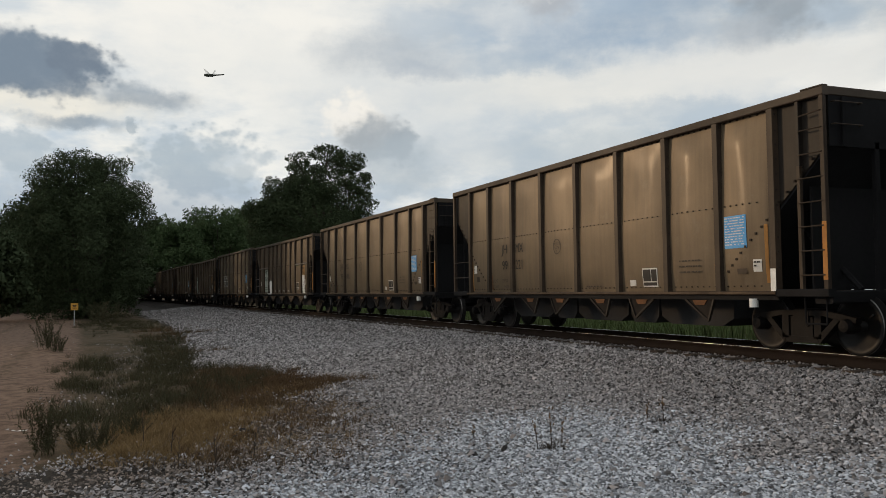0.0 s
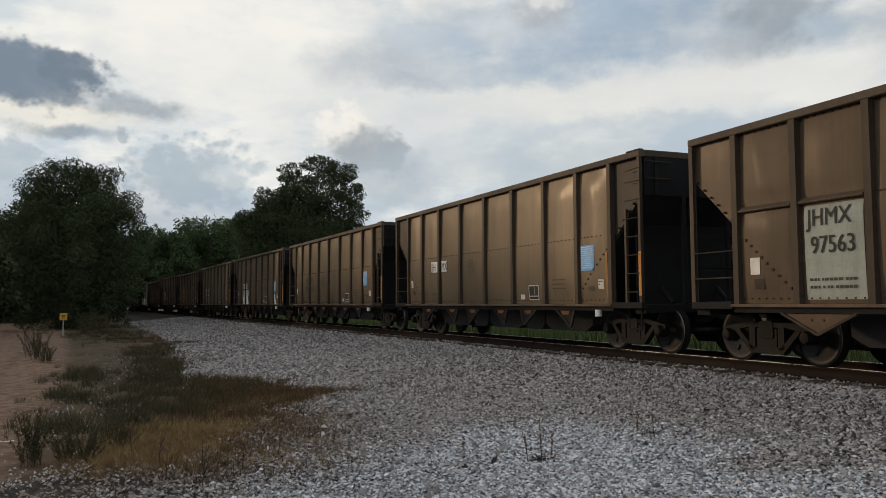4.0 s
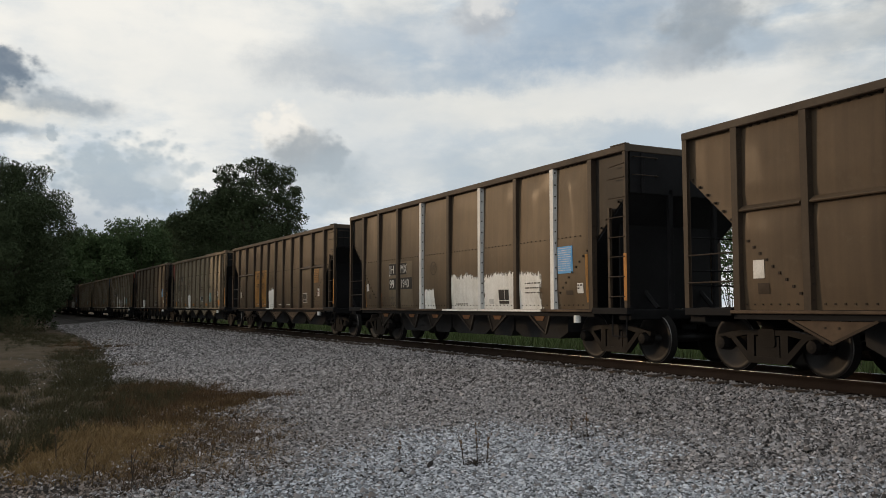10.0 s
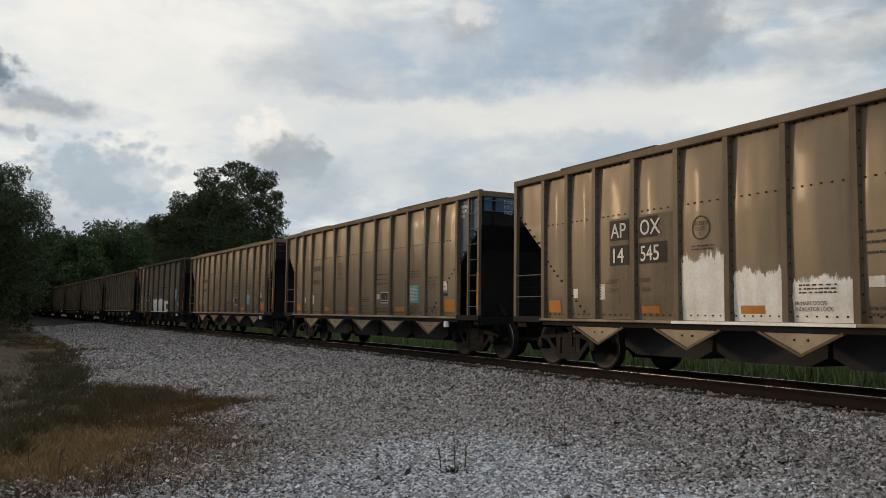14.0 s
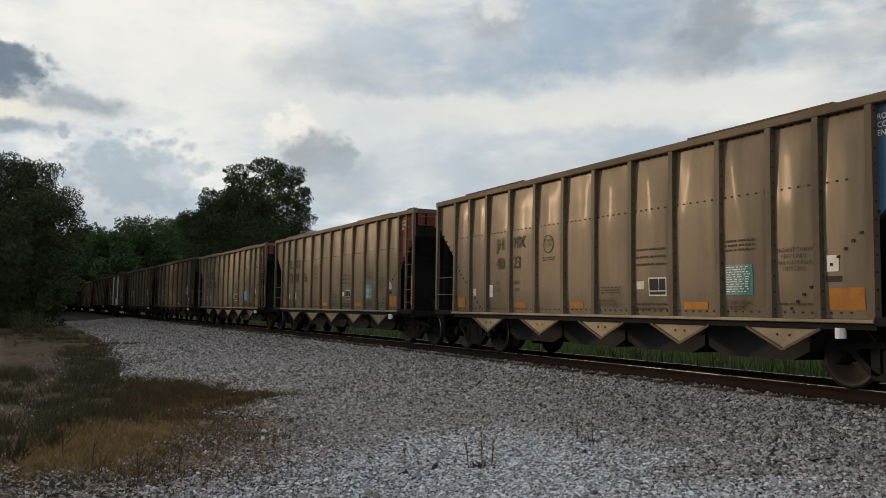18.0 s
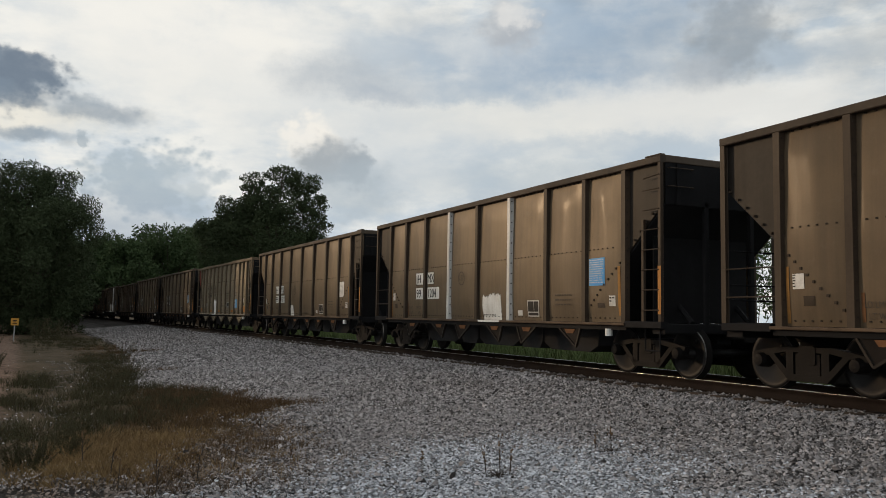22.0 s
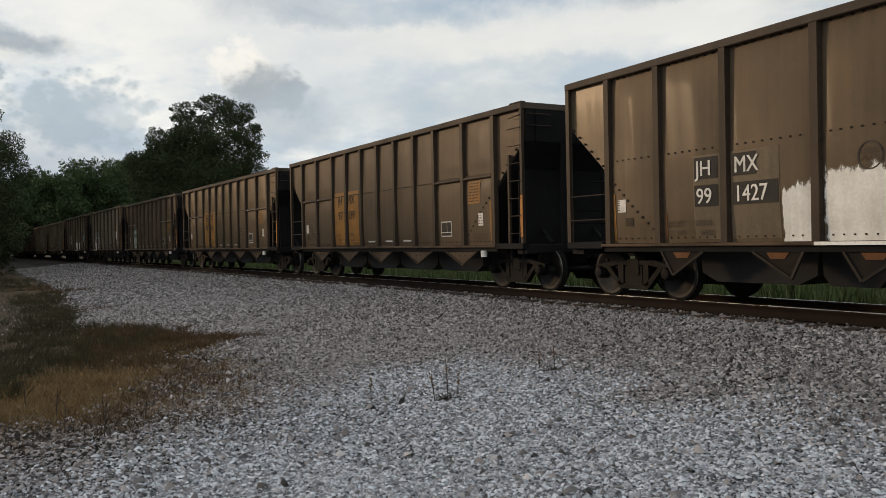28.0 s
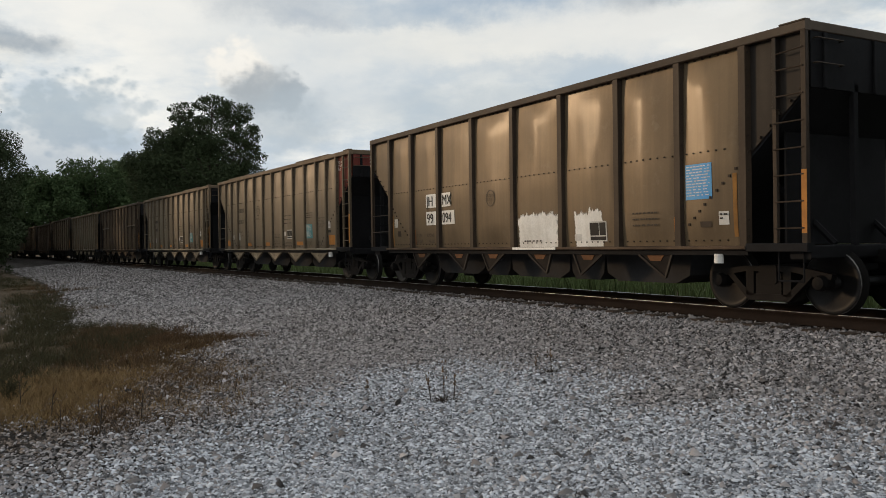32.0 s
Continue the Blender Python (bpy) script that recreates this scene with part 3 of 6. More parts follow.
def thing(name, label, category, group="", at=None):
    ob = tagged(new(name), label, category, group)
    ob.empty_display_size = 0.2
    if at is not None:
        ob.matrix_basis = at
    return ob


def big_mesh(name, verts, faces, material, smooth=False):
    """A mesh from arrays; all faces have the same number of corners."""
    me = bpy.data.meshes.new(name)
    k = faces.shape[1]
    me.vertices.add(len(verts))
    me.vertices.foreach_set("co", np.ascontiguousarray(verts, np.float32).ravel())
    me.loops.add(faces.size)
    me.loops.foreach_set("vertex_index", np.ascontiguousarray(faces, np.int32).ravel())
    me.polygons.add(len(faces))
    me.polygons.foreach_set("loop_start", np.arange(0, faces.size, k, dtype=np.int32))
    me.polygons.foreach_set("loop_total", np.full(len(faces), k, np.int32))
    if smooth:
        me.polygons.foreach_set("use_smooth", np.ones(len(faces), bool))
    me.materials.append(material)
    me.update(calc_edges=True)
    return me


# ---- ground ----
def lumps(x, y, size, seed):
    """Smooth random height, about -1 to 1, by a few crossed waves."""
    rng = np.random.RandomState(seed)
    h = np.zeros_like(x)
    for k in range(7):
        a, ph, f = rng.uniform(0, 2 * math.pi), rng.uniform(0, 6.3), (0.6 + 0.25 * k) * 2 * math.pi / size
        h += np.sin((x * math.cos(a) + y * math.sin(a)) * f + ph) / 4.2
    return h


def ground_height(x, y, d):
    """Level by the track's distance d: the ballast's slope, the flat beside it, the ditch and field beyond."""
    near = np.interp(-d, [0, 1.45, 2.0, 4.0, 6.0, 8.0, 12, 40], [-0.20, -0.21, -0.27, -0.52, -0.70, -0.80, -0.86, -0.90])
    far = np.interp(d, [0, 1.5, 2.2, 4.5, 7, 12, 40], [-0.20, -0.21, -0.28, -0.75, -0.62, -0.35, -0.20])
    h = np.where(d < 0, near, far)
    # the shoulder lies lower against the rail along the curve
    h = h - 0.05 * np.clip((y - 6) / 10, 0, 1) * np.clip((-d - 0.9) / 0.3, 0, 1) * np.clip((3.6 + d) / 1.6, 0, 1)
    rough = np.clip((np.abs(d) - 5.0) / 4.0, 0, 1)
    return h + 0.035 * lumps(x, y, 2.6, 3) * rough + 0.06 * lumps(x, y, 9.0, 4) * rough


def spaced(lo, hi, near_lo, near_hi, step, grow):
    mid = list(np.arange(near_lo, near_hi, step))
    left, right, s = [near_lo], [mid[-1]], step
    while left[-1] > lo:
        s *= grow
        left.append(left[-1] - s)
    s = step
    while right[-1] < hi:
        s *= grow
        right.append(right[-1] + s)
    return np.array(left[:0:-1] + mid + right[1:])


VERGE = [(-70, 175), (-22.6, 63.6), (-14.9, 46), (-10.5, 34.7), (-7.7, 26.3), (-6.1, 21.0), (-4.6, 19.7), (-3.3, 18.0), (-2.5, 16.9), (-1.8, 16.3), (-1.95, 14.7), (-2.5, 13.6), (-2.6, 12.3), (-2.6, 10.4), (-2.7, 9.2), (-3.0, 8.85), (-3.4, 8.8), (-3.85, 8.36), (-4.3, 8.02), (-9, 4.6), (-60, -20), (-200, 100), (-150, 300)]
PALE_FLAT = [(-2.3, 6.6), (-1.5, 7.5), (-0.85, 8.45), (-0.5, 9.2), (0.45, 11.3), (2.0, 11.7), (3.0, 10.7), (3.6, 9.8), (4.4, 8.2), (4.85, 7.3), (5.2, 6.7), (7.7, 0), (9, -8), (-9, -8), (-5, 4.5)]
GOLDEN = [(-3.6, 9.2), (-3.05, 8.75), (-2.65, 9.6), (-2.75, 11.0), (-3.0, 12.2), (-4.0, 12.1)]
DARK = [(-6.5, 16.8), (-9.6, 28), (-7.7, 26.3), (-6.2, 21.3), (-5.0, 20.2), (-3.5, 18.2), (-3.4, 16.0), (-3.7, 12.4), (-4.1, 10.6), (-5.0, 13)]
RUST = [(-5.3, 18.9), (-3.9, 18.4), (-2.6, 17.0), (-1.75, 16.5), (-1.8, 15.0), (-2.4, 13.6), (-2.7, 12.4), (-3.8, 12.3)]
STAINED = [(-2.9, 12.9), (-1.6, 13.2), (-0.9, 10.5), (-1.1, 8.8), (-2.3, 8.4), (-2.7, 9.0)]
PALE_SPOT = [(-12.4, 30.5), (-9.2, 27.5), (-6.7, 19.2), (-7.9, 19.1)]
WHEEL_MARKS = [(-6.6, 13.7), (-7.4, 18.2), (-6.2, 18.0), (-4.9, 13.1), (-5.4, 11.8)]
FAR_STRAW = [(-16.5, 46), (-13.0, 44), (-9.0, 30.6), (-10.8, 29.8)]


def depth(area, x, y):
    """Distance inside (positive) or outside the outline of an area of the ground."""
    best, odd = np.full(x.shape, 1e9), np.zeros(x.shape, bool)
    for (ax, ay), (bx, by) in zip(area, area[1:] + area[:1]):
        dx, dy = bx - ax, by - ay
        k = np.clip(((x - ax) * dx + (y - ay) * dy) / (dx * dx + dy * dy), 0, 1)
        best = np.minimum(best, (x - ax - k * dx) ** 2 + (y - ay - k * dy) ** 2)
        if dy:
            odd ^= ((ay > y) != (by > y)) & (x < ax + (y - ay) / dy * dx)
    return np.where(odd, 1, -1) * np.sqrt(best)


def build_ground():
    xs, ys = spaced(-3000, 3000, -24, 12, 0.25, 1.14), spaced(-3000, 3500, 3, 46, 0.25, 1.14)
    gx, gy = np.meshgrid(xs, ys, indexing="ij")
    d, s = off_line(gx.ravel(), gy.ravel())
    z = ground_height(gx.ravel(), gy.ravel(), d) - 0.03
    n, m = gx.shape
    idx = np.arange(n * m).reshape(n, m)
    faces = np.stack([idx[:-1, :-1].ravel(), idx[1:, :-1].ravel(), idx[1:, 1:].ravel(), idx[:-1, 1:].ravel()], 1)
    me = big_mesh("ground", np.stack([gx.ravel(), gy.ravel(), z], 1), faces, SOIL, True)
    px, py = gx.ravel(), gy.ravel()
    road = np.clip((-d - 11.3) / 1.2, 0, 1) * np.clip((19.5 + d) / 2.0, 0, 1) * np.clip((s + 12) / 6, 0, 1) * (s < 170)
    ruts = 1 - 0.5 * np.exp(-((np.abs(-d - 14.4) - 0.9) / 0.28) ** 2)
    inside = depth(VERGE, px, py)
    strayed = np.clip(0.85 - inside / 0.9, 0, 1) * (d < 0) + 0.45 * np.clip(depth(PALE_SPOT, px, py) + 0.7, 0, 1) + 0.75 * np.clip(depth(WHEEL_MARKS, px, py) + 0.4, 0, 1) * (0.5 + 0.5 * np.sin(7.0 * np.hypot(px + 15, py - 9) + 0.6 * lumps(px, py, 3.0, 14)))
    for name, values in (("sandy", road * ruts), ("stony", np.clip(strayed, 0, 1))):
        at = me.attributes.new(name, "FLOAT", "POINT")
        at.data.foreach_set("value", values.astype(np.float32))
    ob = new("ground", me)
    tagged(ob, "dry brown soil and a sandy dirt road beside the railway", "ground", kind="structure")


def strip(name, s0, s1, step, offs, lift, material, label, category, wander=None):
    """A band of ground along the line, offs apart from its middle."""
    ss = np.arange(s0, s1, step)
    rows = []
    for s in ss:
        x, y, psi = line(s)
        for k, o in enumerate(offs):
            w = o + (wander(s, k) if wander else 0.0)
            rows.append((x + w * math.cos(psi), y + w * math.sin(psi), w))
    rows = np.array(rows)
    z = ground_height(rows[:, 0], rows[:, 1], rows[:, 2]) + lift
    k = len(offs)
    idx = np.arange(len(rows)).reshape(len(ss), k)
    faces = np.stack([idx[:-1, :-1].ravel(), idx[:-1, 1:].ravel(), idx[1:, 1:].ravel(), idx[1:, :-1].ravel()], 1)
    ob = new(name, big_mesh(name, np.stack([rows[:, 0], rows[:, 1], z], 1), faces, material, True))
    return tagged(ob, label, category, kind="structure")


def build_bed():
    offs = [-4.4, -4.0, -3.5, -3.0, -2.5, -2.0, -1.7, -1.45, -1.0, -0.5, 0.0, 0.5, 1.0, 1.5, 2.2, 3.2, 4.2]
    strip("ballast_bed", -60, 300, 0.5, offs, -0.022, BED, "stone bed under and beside the track, gap shade in its colour", "ballast")


build_ground()
build_bed()


def stone_shapes(count, seed):
    """Broken stones: an uneven five-sided rim and a tip off the middle; the buried underside is left open."""
    rng = np.random.RandomState(seed)
    faces = np.array([(k, (k + 1) % 5, 5) for k in range(5)])
    out = []
    for _ in range(count):
        a = (np.arange(5) + rng.uniform(-0.32, 0.32, 5)) * 2 * math.pi / 5
        r = rng.uniform(0.75, 1.15, 5)
        low = rng.uniform(-0.45, -0.05, 5)
        tip = (rng.uniform(-0.45, 0.45), rng.uniform(-0.45, 0.45), rng.uniform(0.45, 0.95))
        out.append([(1.2 * x, y, z) for x, y, z in zip(r * np.cos(a), r * np.sin(a) * rng.uniform(0.65, 0.95), low)] + [tip])
    return np.array(out), faces


def pebble_shapes(count, seed):
    """Flatter, longer chips: an uneven five-sided rim and a short ridge on top."""
    rng = np.random.RandomState(seed)
    faces = np.array([(0, 1, 5), (1, 2, 5), (2, 6, 5), (2, 3, 6), (3, 4, 6), (4, 5, 6), (4, 0, 5)])
    out = []
    for _ in range(count):
        a = (np.arange(5) - 0.5 + rng.uniform(-0.28, 0.28, 5)) * 2 * math.pi / 5
        r = rng.uniform(0.8, 1.1, 5)
        long, flat = rng.uniform(1.15, 1.7), rng.uniform(0.62, 0.9)
        top = rng.uniform(0.32, 0.62)
        rim = [(long * p, flat * q, z) for p, q, z in zip(r * np.cos(a), r * np.sin(a), rng.uniform(-0.40, -0.10, 5))]
        out.append(rim + [(0.5 * long + rng.uniform(-0.15, 0.15), rng.uniform(-0.3, 0.3) * flat, top), (-0.5 * long + rng.uniform(-0.15, 0.15), rng.uniform(-0.3, 0.3) * flat, top * rng.uniform(0.6, 1.0))])
    return np.array(out), faces


def scatter_stones(name, label, x, y, size, material, seed, sink=0.30, pebbles=False):
    rng = np.random.RandomState(seed)
    shapes, faces = pebble_shapes(60, seed) if pebbles else stone_shapes(60, seed)
    corners = shapes.shape[1]
    n = len(x)
    d, s = off_line(x, y)
    z = ground_height(x, y, d)
    v = shapes[rng.randint(0, 60, n)]
    a, b = rng.uniform(0, 6.28, n), rng.normal(0, 0.32, n)
    ca, sa, cb, sb = np.cos(a)[:, None], np.sin(a)[:, None], np.cos(b)[:, None], np.sin(b)[:, None]
    px, py, pz = v[:, :, 0], v[:, :, 1], v[:, :, 2]
    px, pz = px * cb - pz * sb, px * sb + pz * cb
    px, py = px * ca - py * sa, px * sa + py * ca
    k = size[:, None] * 0.5
    pts = np.stack([px * k + x[:, None], py * k + y[:, None], pz * k + (z + size * sink * rng.uniform(0.2, 1.8, n))[:, None]], -1).reshape(-1, 3)
    fs = (faces[None] + corners * np.arange(n)[:, None, None]).reshape(-1, 3)
    return tagged(new(name, big_mesh(name, pts, fs, material)), label, "ballast stones", kind="stuff")


def build_stones():
    rng = np.random.RandomState(11)

    def field(n, r0, r1, a0, a1, lo, hi, d_lo, d_hi, power=1.0, widen=0.0):
        r = r0 + (r1 - r0) * rng.uniform(0, 1, n) ** power
        a = np.radians(rng.uniform(a0, a1, n))
        x, y = r * np.sin(a), r * np.cos(a)
        d, s = off_line(x, y)
        inside = depth(VERGE, x, y) + 0.18 * lumps(x, y, 0.9, 6) + rng.normal(0, 0.16, n)
        keep = (inside < 0) & (rng.uniform(0, 1, n) < np.clip(0.22 - inside * 0.32, 0, 1) * np.clip(0.42 + (x + 3.3) * 0.35, 0.42, 1) + (s > 14)) & (d < -0.9) & (-d >= d_lo + rng.normal(0, 0.5, n)) & (-d < d_hi + widen * np.clip((s - 11) / 4, 0, 1) + rng.normal(0, 0.5, n))
        x, y = x[keep], y[keep]
        return x, y, rng.uniform(lo, hi, len(x)) * rng.choice([0.75, 1, 1, 1.25], len(x))
    # larger stone on the shoulder, finer pale chips on the flat
    x, y, k = field(400000, 7.0, 27, -22, 37, 0.027, 0.052, 0.9, 4.9, 0.9, 4.6)
    k *= 1 + 0.55 * np.clip((np.hypot(x, y) - 10) / 9, 0, 1)
    # now and then a larger one
    x2, y2, k2 = field(2600, 5.0, 24, -30, 40, 0.054, 0.090, 1.0, 20)
    x, y, k = np.concatenate([x, x2]), np.concatenate([y, y2]), np.concatenate([k, k2])
    scatter_stones("ballast_stones", "loose grey and brown ballast stones on the shoulder", x, y, k, STONE, 21)
    x, y, k = field(100000, 25, 85, -24, 2, 0.050, 0.090, 0.9, 9.5, 1.6)
    scatter_stones("far_ballast_stones", "loose grey ballast stones along the curve", x, y, k, STONE, 22)
    x, y, k = field(380000, 4.4, 17, -33, 37, 0.021, 0.041, 4.2, 20)
    soiled = depth(PALE_FLAT, x, y) + 0.30 * lumps(x, y, 1.3, 12) < rng.normal(0, 0.50, len(x))
    soiled |= (np.hypot((x - 3.5) / 0.8, (y - 8.3) / 0.5) < rng.normal(0.9, 0.3, len(x))) | (rng.uniform(0, 1, len(x)) < 0.06)
    muddy = soiled & (depth(VERGE, x, y) > -1.1 + 0.4 * lumps(x, y, 0.8, 15) + rng.normal(0, 0.35, len(x)))
    scatter_stones("gravel_chips", "pale limestone chips spread over the flat", x[~soiled], y[~soiled], k[~soiled], PALE_STONE, 23, pebbles=True)
    scatter_stones("soiled_chips", "soiled brown-grey chips by the edge of the gravel", x[soiled & ~muddy], y[soiled & ~muddy], k[soiled & ~muddy], STONE, 26, pebbles=True)
    scatter_stones("muddy_chips", "mud-stained chips where the gravel meets the dirt", x[muddy], y[muddy], k[muddy], DIRTY_STONE, 28, pebbles=True)
    # the gravel goes on round and behind the camera
    n = 30000
    x, y = rng.uniform(-9, 16, n), rng.uniform(-16, 7, n)
    d, s = off_line(x, y)
    ok = (depth(VERGE, x, y) < rng.normal(0, 0.2, n)) & (d < -0.9) & ((np.hypot(x, y) < 4.5) | (np.abs(np.degrees(np.arctan2(x, y)) - 2) > 35))
    scatter_stones("coarse_chips", "pale stones strewn over the flat", x[ok], y[ok], rng.uniform(0.045, 0.085, int(ok.sum())), PALE_STONE, 27)
    # chips strayed onto the dirt
    n = 90000
    r, a = 6.5 + 34 * rng.uniform(0, 1, n) ** 1.2, np.radians(rng.uniform(-32, -6, n))
    x, y = r * np.sin(a), r * np.cos(a)
    chance = np.exp(-np.clip(depth(VERGE, x, y), 0, None) / 0.55) * 0.9 + 0.22 * (depth(PALE_SPOT, x, y) > rng.normal(0, 0.4, n)) + 0.16 * (depth(WHEEL_MARKS, x, y) > rng.normal(0, 0.3, n)) + 0.003
    keep = (depth(VERGE, x, y) > -0.2) & (rng.uniform(0, 1, n) < chance * np.clip(0.55 + lumps(x, y, 1.1, 8), 0.1, 1))
    scatter_stones("stray_chips", "stray grey chips on the dirt", x[keep], y[keep], rng.uniform(0.02, 0.045, int(keep.sum())), STONE, 25)


# ---- track ----
def sweep(name, s0, s1, step, profile, material, parent, label=""):
    """A profile of (offset, z) points drawn along the line."""
    ss = np.arange(s0, s1, step)
    n = len(profile)
    pts = []
    for s in ss:
        x, y, psi = line(s)
        for o, z in profile:
            pts.append((x + o * math.cos(psi), y + o * math.sin(psi), z))
    idx = np.arange(len(pts)).reshape(len(ss), n)
    f = []
    for j in range(n):
        k = (j + 1) % n
        f.append(np.stack([idx[:-1, j], idx[:-1, k], idx[1:, k], idx[1:, j]], 1))
    me = big_mesh(name, np.array(pts), np.concatenate(f), material)
    bm = bmesh.new()
    bm.from_mesh(me)
    bmesh.ops.recalc_face_normals(bm, faces=bm.faces)
    bm.to_mesh(me)
    bm.free()
    ob = new(name, me)
    ob.parent = parent
    if label:
        tagged(ob, label)
    return ob


def build_track():
    track = tagged(thing("railway_track", "rusty steel rails on dark timber ties in grey ballast", "track"), kind="structure")
    for side in (-1, 1):
        c = side * 0.755
        web = [(c - 0.075, -0.18), (c + 0.075, -0.18), (c + 0.075, -0.165), (c + 0.012, -0.145), (c + 0.012, -0.045), (c + 0.036, -0.032), (c + 0.036, -0.006), (c - 0.036, -0.006), (c - 0.036, -0.032), (c - 0.012, -0.045), (c - 0.012, -0.145), (c - 0.075, -0.165)]
        sweep("rail", -150, 420, 1.0, web, RAIL_SIDE, track, "rust-brown steel rail")
        head = [(c - 0.034, -0.0055), (c + 0.034, -0.0055), (c + 0.030, 0.0), (c - 0.030, 0.0)]
        sweep("rail_head", -150, 420, 1.0, head, TREAD, track, "polished bright rail top")
    tie = Build().box(-1.30, 1.30, -0.115, 0.115, -0.34, -0.185, 0.012).mesh("tie", TIE)
    plate = Build().box(-0.17, 0.17, -0.09, 0.09, -0.186, -0.172).mesh("tie_plate", RAIL_SIDE)
    for i in range(150):
        s = -14 + i * 0.52
        x, y, psi = line(s)
        part("tie", tie, None, track, at=pose(x, y, 0, 0, 0, math.degrees(psi)))
        if s < 16:
            px, py, _ = line(s, -0.755)
            part("tie_plate", plate, None, track, at=pose(px, py, 0, 0, 0, math.degrees(psi)))


build_track()


# ---- trees and plants ----
def leaves(rng, blobs, count, size, droop=0.3):
    """Small folded leaf clumps in and on lumpy blobs (x, y, z, rx, ry, rz)."""
    blobs = np.array(blobs, float)
    extra = []
    for q in blobs:
        for _ in range(18):
            u = rng.normal(size=3)
            u /= np.linalg.norm(u)
            k = rng.choice([0.14, 0.18, 0.24, 0.34])
            extra.append([*(q[:3] + u * q[3:] * rng.uniform(0.85, 1.16)), *(q[3:] * k)])
    blobs = np.concatenate([blobs * np.array([1, 1, 1, 0.9, 0.9, 0.9]), np.array(extra)])
    vol = blobs[:, 3] * blobs[:, 4] * blobs[:, 5]
    pick = rng.choice(len(blobs), count, p=vol ** 0.75 / (vol ** 0.75).sum())
    u = rng.normal(size=(count, 3))
    u /= np.linalg.norm(u, axis=1)[:, None]
    r = rng.uniform(0, 1, count) ** 0.30 * (1 + np.abs(rng.normal(0, 0.13, count)))
    r *= 1 + 0.16 * np.sin(u[:, 0] * 7 + pick) * np.cos(u[:, 2] * 6 + 2 * pick)
    c = blobs[pick, :3] + u * blobs[pick, 3:] * r[:, None]
    k = size * rng.uniform(0.55, 1.35, count)
    a = rng.normal(size=(count, 3))
    a /= np.linalg.norm(a, axis=1)[:, None]
    b = np.cross(a, rng.normal(size=(count, 3)))
    b /= np.linalg.norm(b, axis=1)[:, None]
    n = np.cross(a, b)
    k = k[:, None]
    tips = np.stack([c - a * k, c + b * k * 0.45 + n * k * 0.25, c + a * k, c - b * k * 0.45 + n * k * 0.25], 1)
    quads = np.arange(count * 4).reshape(count, 4)
    return tips.reshape(-1, 3), quads


def tree(name, label, x, y, base, trunk_h, trunk_r, blobs, count, size, seed, leaf, group="trees"):
    """Tapered trunk, limbs that reach into the crown's blobs, and a crown of leaf clumps. Blobs are from the foot."""
    rng = np.random.RandomState(seed)
    t = thing(name, label, "tree", group, pose(x, y, base))
    b = Build()
    top = Vector((0.2, 0.1, trunk_h))
    bends = [Vector((0, 0, -0.3)), Vector((0.05, 0.03, trunk_h * 0.4)), top]
    for p, q, r, r2 in zip(bends, bends[1:], (trunk_r, trunk_r * 0.8), (trunk_r * 0.8, trunk_r * 0.62)):
        b.tube(p, q, r, r2, 9)
    for bx, by, bz, rx, ry, rz in blobs:
        c = Vector((bx, by, bz))
        start = Vector((0.15, 0.08, min(trunk_h * rng.uniform(0.6, 1.0), bz * 0.85)))
        midp = start.lerp(c, 0.5) + Vector((rng.uniform(-.3, .3), rng.uniform(-.3, .3), rng.uniform(0, .4)))
        b.tube(start, midp, trunk_r * 0.42, trunk_r * 0.26, 6)
        b.tube(midp, c, trunk_r * 0.26, trunk_r * 0.12, 6)
        for _ in range(4):
            e = c + Vector((rng.uniform(-rx, rx), rng.uniform(-ry, ry), rng.uniform(-0.2, 1) * rz)) * 0.8
            b.tube(c.lerp(midp, rng.uniform(0, .6)), e, trunk_r * 0.12, trunk_r * 0.04, 4)
    part("trunk", b, BARK, t, "dark bark trunk and limbs")
    v, q = leaves(rng, blobs, count, size)
    part("crown", big_mesh("crown", v, q, leaf), None, t)
    return t


def crown_blobs(rng, h, w, low, n, squash=1.0):
    """Lumps that fill a rounded crown from low to h, w wide."""
    out = []
    mid, half = (h + low) / 2, (h - low) / 2
    for _ in range(n):
        z = rng.uniform(low + 0.3 * half, h - 0.22 * half)
        f = math.sqrt(max(0.1, 1 - ((z - mid) / half) ** 2))
        a = rng.uniform(0, 6.28)
        r = w / 2 * f * rng.uniform(0.25, 0.72)
        k = w * rng.uniform(0.13, 0.22)
        out.append((r * math.cos(a), r * math.sin(a) * squash, z, k, k * squash, k * rng.uniform(0.7, 1.0)))
    return out


def at_az(az, dist):
    return dist * math.sin(radians(az)), dist * math.cos(radians(az))


